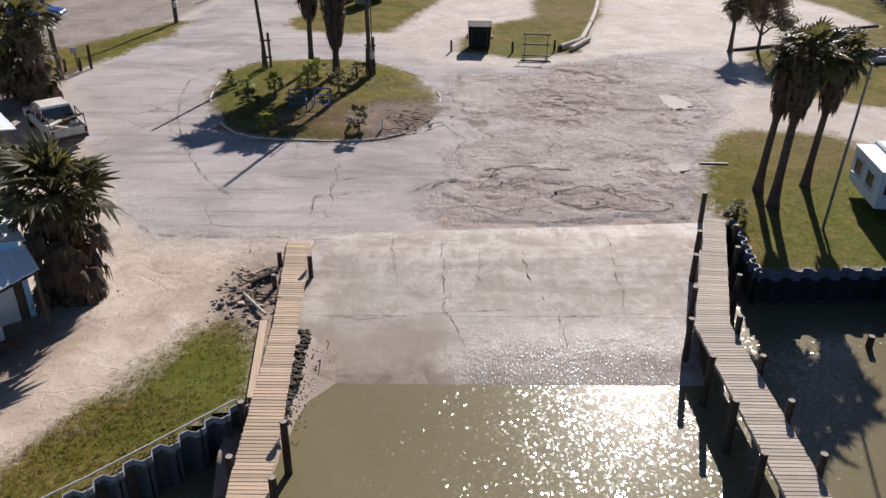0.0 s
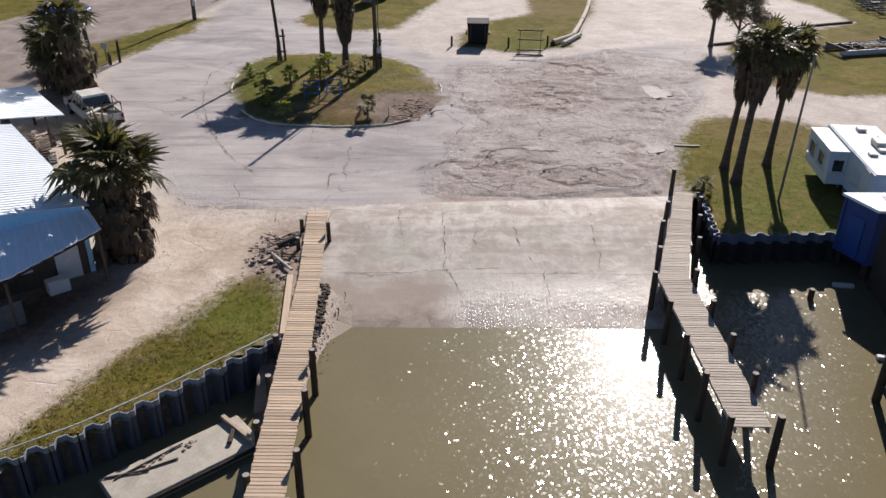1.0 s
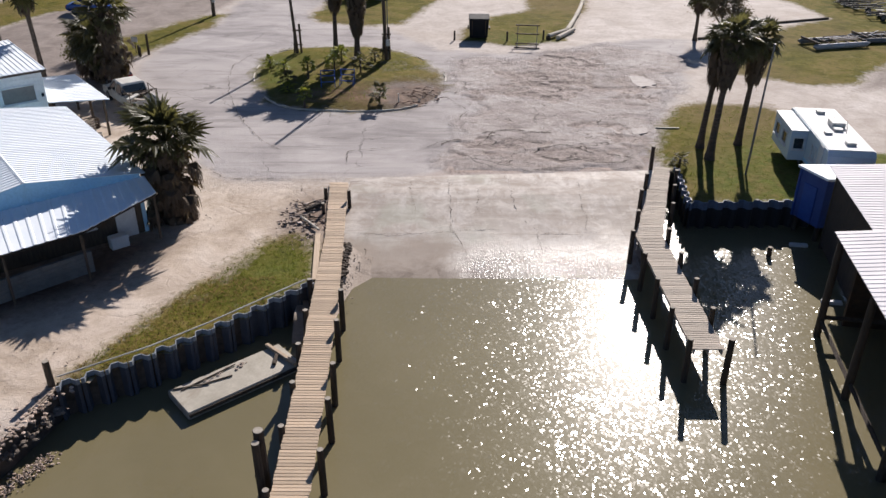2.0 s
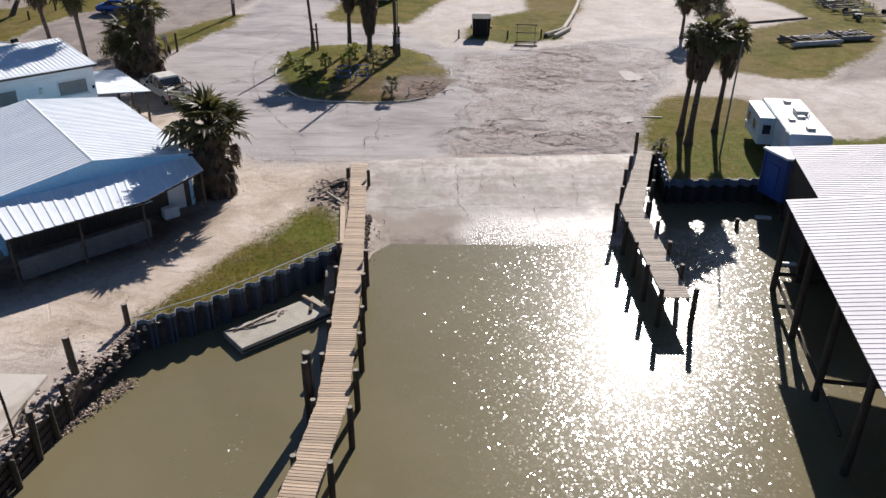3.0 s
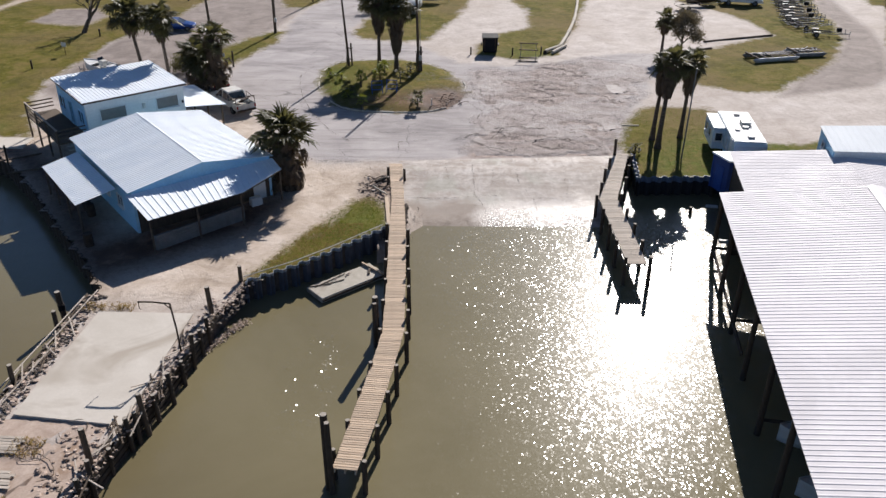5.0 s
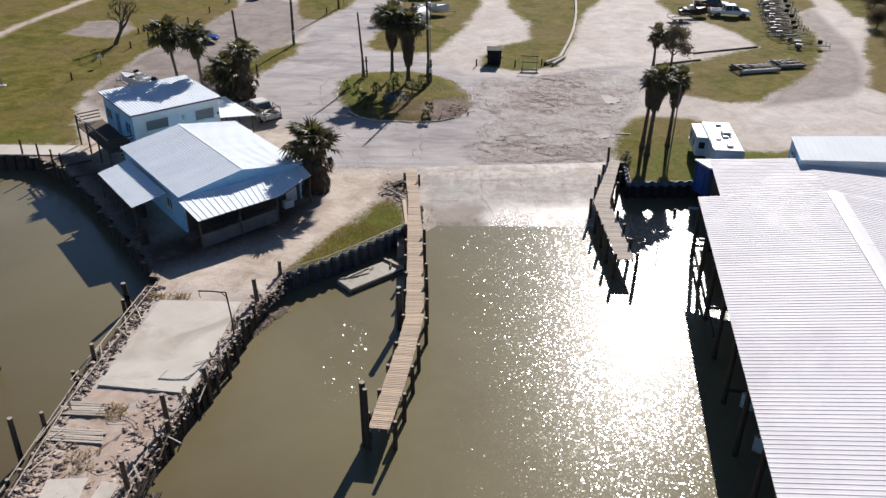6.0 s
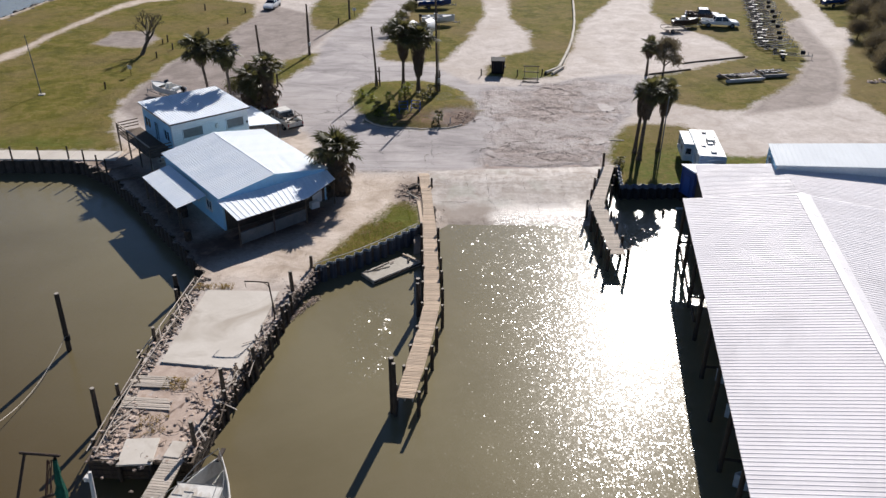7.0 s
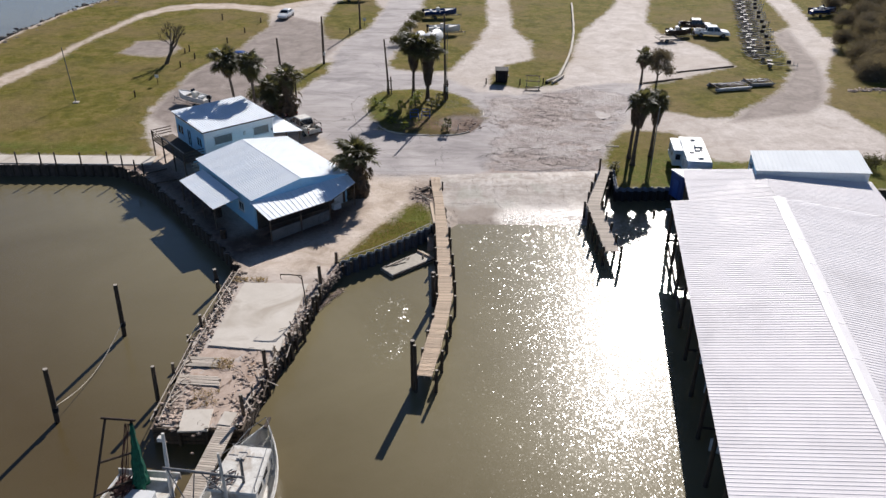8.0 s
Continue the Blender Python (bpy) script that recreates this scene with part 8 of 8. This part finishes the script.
for x, y in ((-45.1, 64.5), (-26.6, 60.9), (-19.6, 98.0)):
    sg = thing("sign", "small white sign on a thin post", "sign", "small signs", at(x, y, GROUND_Z, -8))
    part("post", Shape().tube([(0, 0, 0), (0, 0, 1.3)], 0.04, 6), DARK_METAL, sg)
    part("plate", Shape().box((0, -0.05, 1.15), (0.55, 0.03, 0.45), bev=0.01), WHITE_PAINT, sg)

# blue bench frames on the island
for x, y, tn in ((-9.3, 51.6, 8), (-7.85, 51.9, -6)):
    bf = thing("bench_frame", "bright blue painted wooden frame standing on the island", "bench", "blue frames on the island", at(x, y, GROUND_Z + 0.15, tn))
    for dx in (-0.5, 0.5):
        part("upright", Shape().box((dx, 0, 0.6), (0.065, 0.065, 1.2), bev=0.01), BLUE_PAINT, bf)
        part("arm", Shape().box((dx, -0.3, 0.62), (0.055, 0.6, 0.055), bev=0.01), BLUE_PAINT, bf)
        part("leg", Shape().box((dx, -0.55, 0.3), (0.055, 0.055, 0.6), bev=0.01), BLUE_PAINT, bf)
    for z in (0.75, 1.15):
        part("back_rail", Shape().box((0, 0, z), (0.95, 0.045, 0.07), bev=0.01), BLUE_PAINT, bf)
    part("seat_rail", Shape().box((0, -0.55, 0.45), (0.95, 0.05, 0.07), bev=0.01), BLUE_PAINT, bf)
tagged(part("marker_post", Shape().box((0, 0, 0.35), (0.09, 0.06, 0.7), bev=0.01), OLD_WHITE, m=at(-3.9, 47.8, GROUND_Z + 0.1)), "short white marker post on the island", "post")
tagged(part("plank", Shape().box((0, 0, 0.04), (1.5, 0.14, 0.07), bev=0.01), LOG, m=at(13.85, 43.3, GROUND_Z, -2)), "pale loose plank on the lawn's edge", "plank")
tr = random.Random(9)
isl = Shape()
for _ in range(60):
    isl.stone((-2.7 + tr.gauss(0, 1.1), 49.6 + tr.gauss(0, 1.2), GROUND_Z + 0.1), tr.uniform(0.04, 0.14), tr, 0.6)
tagged(part("rubble", isl, BRICKS), "broken concrete and roots on the island's bare end", "rubble", kind="stuff")


root_rng = random.Random(19)
for i in range(26):
    x, y, w, L = root_rng.gauss(-2.9, 0.9), root_rng.gauss(49.6, 1.2), root_rng.uniform(-0.6, 0.9), root_rng.uniform(0.4, 1.3)
    tagged(part("root", Shape().tube([(0, 0, 0), (0.5 * L * math.cos(w), 0.5 * L * math.sin(w), root_rng.uniform(0.05, 0.2)), (L * math.cos(w), L * math.sin(w), 0)], [0.018, 0.022, 0.01], 6), ROPE, m=at(x, y, GROUND_Z + 0.14)), "brown dead root on the island's bare end", "root", "roots on the island")
# ---- palms ----
def frond_mesh(name, R, material, seed, blades=15, droop=0.35, spread=2.3):
    rng = random.Random(seed)
    s = Shape()
    pl = R * 0.56
    s.tube([(0, 0, 0), (pl * 0.5, 0, 0.03 * R), (pl, 0, 0)], [0.022, 0.018, 0.012], 4)
    for k in range(blades):
        w = -spread + 2 * spread * k / (blades - 1) + rng.uniform(-0.06, 0.06)
        ln = R * (0.50 - 0.14 * abs(w) / spread) * rng.uniform(0.88, 1.08)
        dx, dy = math.cos(w), math.sin(w)
        fold = 0.10 * R * abs(w) / spread
        a = (pl - 0.02, 0, 0)
        mid = (pl + dx * ln * 0.55, dy * ln * 0.55, fold)
        tip = (pl + dx * ln, dy * ln, fold - droop * ln * rng.uniform(0.5, 1.2))
        hw = 0.052 * R
        p1 = (mid[0] - dy * hw, mid[1] + dx * hw, mid[2] - 0.02)
        p2 = (mid[0] + dy * hw, mid[1] - dx * hw, mid[2] - 0.02)
        s.add([a, p2, mid, p1, tip], [(0, 1, 2), (0, 2, 3), (1, 4, 2), (2, 4, 3)])
    me = bpy.data.meshes.new(name)
    me.from_pydata(s.v, [], s.f)
    me.materials.append(material)
    return me


FRONDS = {(k, c): frond_mesh("frond", 1.0, c, k, blades=13, droop=0.25 + 0.2 * (k % 3), spread=2.0) for k in range(4) for c in (LEAF, LEAF_Y)}
DEAD_FRONDS = [frond_mesh("dead_frond", 1.0, DEAD, 30 + k, 11, 0.6, 0.9) for k in range(3)]


def palm(label, x, y, z_top, R, n=46, skirt=1.2, lean=(0, 0), r=0.16, seed=0, leaf=None, low=-35, base=None, group="", n_dead=26, z0=GROUND_Z):
    rng = random.Random(seed)
    leaf = leaf or LEAF
    p = thing("palm_tree", label, "palm tree", group, Matrix.Translation((x, y, z0)))
    h = z_top - z0
    pts = [(lean[0] * (t ** 1.6), lean[1] * (t ** 1.6), -0.1 + (h + 0.1) * t) for t in (0, 0.06, 0.2, 0.4, 0.6, 0.8, 1.0)]
    rad = [r * 1.9, r * 1.45, r * 1.1, r, r * 0.92, r * 0.95, r * 0.8]
    trunk = Shape().tube(pts, rad, 10)
    part("trunk", trunk, BARK, p)
    top = Vector((lean[0], lean[1], h))
    # thatch of dead leaves under the crown
    if skirt:
        sk = Shape()
        for _ in range(int(210 * skirt)):
            t = rng.random()
            z = h - 0.1 - skirt * t
            w = rng.uniform(0, 6.283)
            q = (z / h) ** 1.6 if h > 0 else 1
            cx, cy = lean[0] * q, lean[1] * q
            rr_ = (0.20 + R * 0.36 * (1 - 0.7 * t)) * rng.uniform(0.5, 1.25)
            ln = rng.uniform(0.5, 0.95)
            wd = rng.uniform(0.06, 0.14)
            ca, sa = math.cos(w), math.sin(w)
            a0 = (cx + ca * r * 0.8, cy + sa * r * 0.8, z + 0.25)
            b0 = (cx + ca * rr_ - sa * wd, cy + sa * rr_ + ca * wd, z - ln * 0.25)
            b1 = (cx + ca * rr_ + sa * wd, cy + sa * rr_ - ca * wd, z - ln * 0.25)
            c0 = (cx + ca * rr_ * 0.92, cy + sa * rr_ * 0.92, z - ln)
            sk.add([a0, b0, b1, c0], [(0, 1, 2), (1, 3, 2)])
        me = bpy.data.meshes.new("thatch")
        me.from_pydata(sk.v, [], sk.f)
        me.materials.append(DEAD)
        part("thatch", me, None, p, "hanging brown thatch of dead leaves")
    for i in range(n):
        f = (i + 0.5) / n
        el = 82 - (82 - low) * f ** 0.85 + rng.uniform(-9, 9)
        az = math.degrees(i * 2.39996) + rng.uniform(-12, 12)
        sc = R * rng.uniform(0.62, 1.32) * (0.8 + 0.2 * min(1, f * 3))
        m = Matrix.Translation(top + Vector((0, 0, -0.25 * f))) @ Matrix.Rotation(radians(az), 4, "Z") @ Matrix.Rotation(radians(-el), 4, "Y") @ Matrix.Rotation(radians(rng.uniform(-25, 25)), 4, "X") @ Matrix.Diagonal((sc, sc, sc, 1))
        part("frond", FRONDS[(rng.randrange(4), leaf)], None, p, m=m)
    if base:
        for i in range(n_dead):
            z = h * rng.uniform(*base)
            el = rng.uniform(-72, -20)
            sc = R * rng.uniform(0.7, 1.0)
            m = Matrix.Translation((0, 0, z)) @ Matrix.Rotation(rng.uniform(0, 6.283), 4, "Z") @ Matrix.Rotation(radians(-el), 4, "Y") @ Matrix.Diagonal((sc, sc, sc, 1))
            part("dead_frond", DEAD_FRONDS[rng.randrange(3)], None, p, m=m)
    return p


palm("tall fan palm with a brown thatch on the lawn", 15.05, 40.0, 8.2, 1.35, 44, 2.3, (0.2, -0.7), 0.17, 1, low=-50, group="palms on the lawn")
palm("tall fan palm with a stout trunk on the lawn", 15.1, 38.1, 8.6, 1.4, 46, 2.4, (0.35, 0.1), 0.19, 2, low=-50, group="palms on the lawn")
palm("tall fan palm leaning slightly on the lawn", 17.55, 40.5, 8.2, 1.3, 42, 2.3, (-0.2, -1.3), 0.16, 3, low=-50, group="palms on the lawn")
palm("fan palm at the edge of the pale pad", 21.9, 66.6, 5.3, 1.4, 28, 1.0, (0, 0), 0.15, 4)
palm("fan palm with a thin trunk on the traffic island", -9.7, 60.1, 8.4, 2.0, 46, 2.8, (0.1, -0.1), 0.17, 5, group="palms on the island", z0=GROUND_Z + 0.18)
palm("fan palm with a long dead thatch on the traffic island", -7.8, 58.8, 8.1, 2.1, 48, 4.0, (0.1, 0), 0.2, 6, group="palms on the island", z0=GROUND_Z + 0.18)
palm("bushy fan palm with dead fronds to the ground by the house", -14.15, 29.5, 5.5, 2.2, 42, 1.9, (0, 0), 0.32, 7, low=-26, base=(0.22, 0.92), n_dead=110)
palm("bushy fan palm with hanging thatch behind the house", -24.3, 50.4, 6.9, 1.9, 34, 2.6, (-0.25, 0.1), 0.28, 8, low=-32, base=(0.35, 0.7), n_dead=34)
palm("low bushy fan palm in the thicket behind the house", -27.2, 53.4, 4.6, 1.9, 54, 1.0, (0, 0), 0.26, 9, low=-50, base=(0.3, 0.9), n_dead=24)
palm("low bushy fan palm in the thicket behind the house", -26.0, 52.6, 4.4, 1.8, 50, 1.0, (0, 0), 0.26, 10, low=-50, base=(0.3, 0.9), n_dead=24)
palm("tall slim fan palm behind the house", -29.7, 46.4, 10.1, 1.85, 46, 1.4, (-0.75, -0.1), 0.16, 11)
palm("tall slim fan palm behind the house", -27.45, 46.2, 9.8, 1.8, 46, 1.4, (-0.3, -0.1), 0.16, 12)
# young palms and shrubs on the island
for i, (x, y, hgt, R) in enumerate(((-5.2, 47.4, 0.9, 0.95), (-14.4, 56.0, 0.7, 0.7), (-13.2, 55.3, 0.6, 0.6), (-12.2, 51.2, 0.7, 0.85), (-11.0, 53.2, 1.3, 0.8), (-9.3, 55.6, 1.0, 0.9), (-7.2, 55.0, 1.0, 0.95), (-10.3, 46.7, 1.1, 0.65), (-12.0, 49.9, 0.5, 0.7), (-6.3, 58.0, 0.8, 0.8), (-9.0, 58.0, 0.9, 0.8))):
    palm("young palm with yellow-green fronds on the island", x, y, GROUND_Z + hgt + 0.1, R * 0.88, 18, 0, (0, 0), 0.07, 40 + i, LEAF_Y if i % 3 else LEAF, low=-30, group="young palms on the island", z0=GROUND_Z + 0.12)
palm("small palm by the head of the dock", 12.9, 36.6, 1.9, 0.7, 20, 0, (0, 0), 0.07, 60, LEAF, low=-30)


# ---- bare trees and brush ----
def twiggy(name, label, category, x, y, h, lean, seed, levels=4, r0=0.22, spread=0.6, leafy=None, z0=GROUND_Z, group="", fuzz=0.34, blade=(0.06, 0.14, 0.05)):
    rng = random.Random(seed)
    t = thing(name, label, category, group, Matrix.Translation((x, y, z0)))
    wood, tips = Shape(), []

    def grow(p, d, L, r, lvl):
        q = p + d * L
        mid = p + d * L * 0.5 + Vector((rng.uniform(-1, 1), rng.uniform(-1, 1), 0)) * L * 0.06
        wood.tube([p, mid, q], [r, r * 0.8, r * 0.6], 6 if lvl < 2 else 4, ends=lvl > 1)
        if lvl >= levels:
            tips.append(q)
            return
        for _ in range(3 if lvl else 4):
            nd_ = (d + Vector((rng.gauss(0, spread), rng.gauss(0, spread), rng.gauss(0.12, spread * 0.6)))).normalized()
            grow(p + d * L * rng.uniform(0.65, 1.0), nd_, L * rng.uniform(0.55, 0.8), r * 0.55, lvl + 1)

    grow(Vector((0, 0, -0.1)), Vector((lean[0], lean[1], 1)).normalized(), h * 0.42, r0, 0)
    part("trunk", wood, TWIG, t)
    if leafy:
        s = Shape()
        for q in tips:
            for _ in range(leafy[1]):
                c = q + Vector((rng.gauss(0, fuzz), rng.gauss(0, fuzz), rng.gauss(0, fuzz * 0.75)))
                c.z = max(c.z, 0.1)
                a = Vector((rng.gauss(0, 1), rng.gauss(0, 1), rng.gauss(0, 1))).normalized() * rng.uniform(*blade[:2])
                b = a.orthogonal().normalized() * blade[2]
                s.add([c - a, c + b, c + a, c - b], [(0, 1, 2, 3)])
        me = bpy.data.meshes.new("crown")
        me.from_pydata(s.v, [], s.f)
        me.materials.append(leafy[0])
        part("crown", me, None, t)
    return t


twiggy("bare_tree", "leafless tree leaning over the lawn by the pale pad", "tree", -46.9, 74.2, 6.2, (0.45, 0.5), 3, 5, 0.3, 0.5)
twiggy("round_tree", "small grey-green tree with a fine round crown", "tree", 24.1, 66.7, 4.9, (0, 0), 5, 5, 0.16, 0.55, (BUSH, 24))
brush_rng = random.Random(23)
for i, (x, y, h) in enumerate(((58, 86, 3.0), (60, 82, 3.4), (62.5, 79, 3.6), (58.5, 76, 3.0), (64, 90, 3.4), (66, 96, 4.0), (70, 104, 4.4), (74, 110, 4.6), (66, 84, 3.8), (69, 92, 4.2), (60, 72, 2.6), (64, 73, 3.0), (72, 99, 4.4), (77, 106, 4.4), (68, 78, 3.6), (73, 86, 4.0), (66, 110, 3.6), (71, 117, 4.4), (78, 118, 4.6), (77, 95, 4.2), (64, 100, 3.0))):
    twiggy("brush", "grey-brown tangled winter brush beside the track", "bush", x, y, h, (brush_rng.uniform(-0.4, 0.4), brush_rng.uniform(-0.4, 0.4)), 70 + i, 4, 0.12, 1.05, (BUSH, 50), group="brush beside the track", fuzz=0.5, blade=(0.15, 0.4, 0.022))
for i, (x, y, h) in enumerate(((-13.2, 86, 1.8), (-12.2, 90, 2.0), (-11.4, 94, 2.2), (-11, 99, 2.0), (-10.4, 104, 1.6), (-29.2, 60.5, 2.0), (-30.3, 58.3, 1.8), (-28.6, 57.6, 1.9), (42.5, 36.5, 2.0), (44.5, 35.0, 2.2), (41.0, 37.8, 1.6))):
    twiggy("shrub", "dense dark green shrub at the grass edge", "bush", x, y, h, (0, 0), 120 + i, 3, 0.08, 1.0, (LEAF, 34), group="shrubs")
thick = twiggy("brush", "low grey-brown thicket of bare stems beside the track", "bush", 55.5, 70.5, 2.2, (0.2, 0.1), 160, 3, 0.1, 1.3, (BUSH, 130), group="thicket beside the track", fuzz=0.75, blade=(0.2, 0.5, 0.022))
thick_b = twiggy("brush", "dense brown thicket of twigs beside the track", "bush", 58.5, 79.0, 2.8, (-0.2, 0.2), 161, 3, 0.1, 1.3, (BUSH, 150), group="thicket beside the track", fuzz=0.8, blade=(0.2, 0.55, 0.022))
for i in range(46):
    y = brush_rng.uniform(67, 122)
    x = 52.5 + (y - 66) * 0.37 + abs(brush_rng.gauss(0, 6.0)) + 1.5
    copy_thing(thick if i % 2 else thick_b, at(x, y, GROUND_Z - 0.1, brush_rng.uniform(0, 360)))
# rocks along the bay
rng = random.Random(31)
rv = Shape()
SH_W = [(-78.3, 70), (-77.0, 80.7), (-76.0, 94), (-74.0, 107), (-70.0, 119), (-62, 139)]
for i in range(1500):
    x, y = along(SH_W, rng.random())
    rv.stone((x + rng.gauss(0, 1.2), y + rng.gauss(0, 0.6), 0.45 + rng.uniform(-0.4, 0.7)), rng.uniform(0.2, 0.62), rng, 0.7)
DARK_ROCK = mat("dark_revetment_rock", (0.05, 0.042, 0.036), (0.19, 0.16, 0.135), 0.8, 0.9, bump=0.8, place=True, lumps=0.6)
tagged(part("rock_revetment", rv, DARK_ROCK), "dark rock revetment along the bay", "rocks", kind="stuff")
rubble("rubble", "pale broken concrete on the grass beside the track", [(50.5 + i * 0.55, 64.8 + 0.05 * i, 0.35, 8, 0.3) for i in range(11)], RUBBLE, 33)

# shed side: stubs of old piles and floats in the water
for x, y, top in ((15.5, 28.4, 0.5),):
    sp = thing("pile_stub", "short dark pile stub in the water by the shed", "pile", "pile stubs")
    pile(sp, x, y, top, 0.13, name="shaft")
for x, y in ((17.4, 29.5), (16.8, 24.0)):
    tagged(part("float", Shape().box((0, 0, 0.05), (0.9, 0.25, 0.18), bev=0.03), WHITE_PAINT, m=at(x, y, 0, -8)), "small white float lying in the water", "float", "floats by the shed")
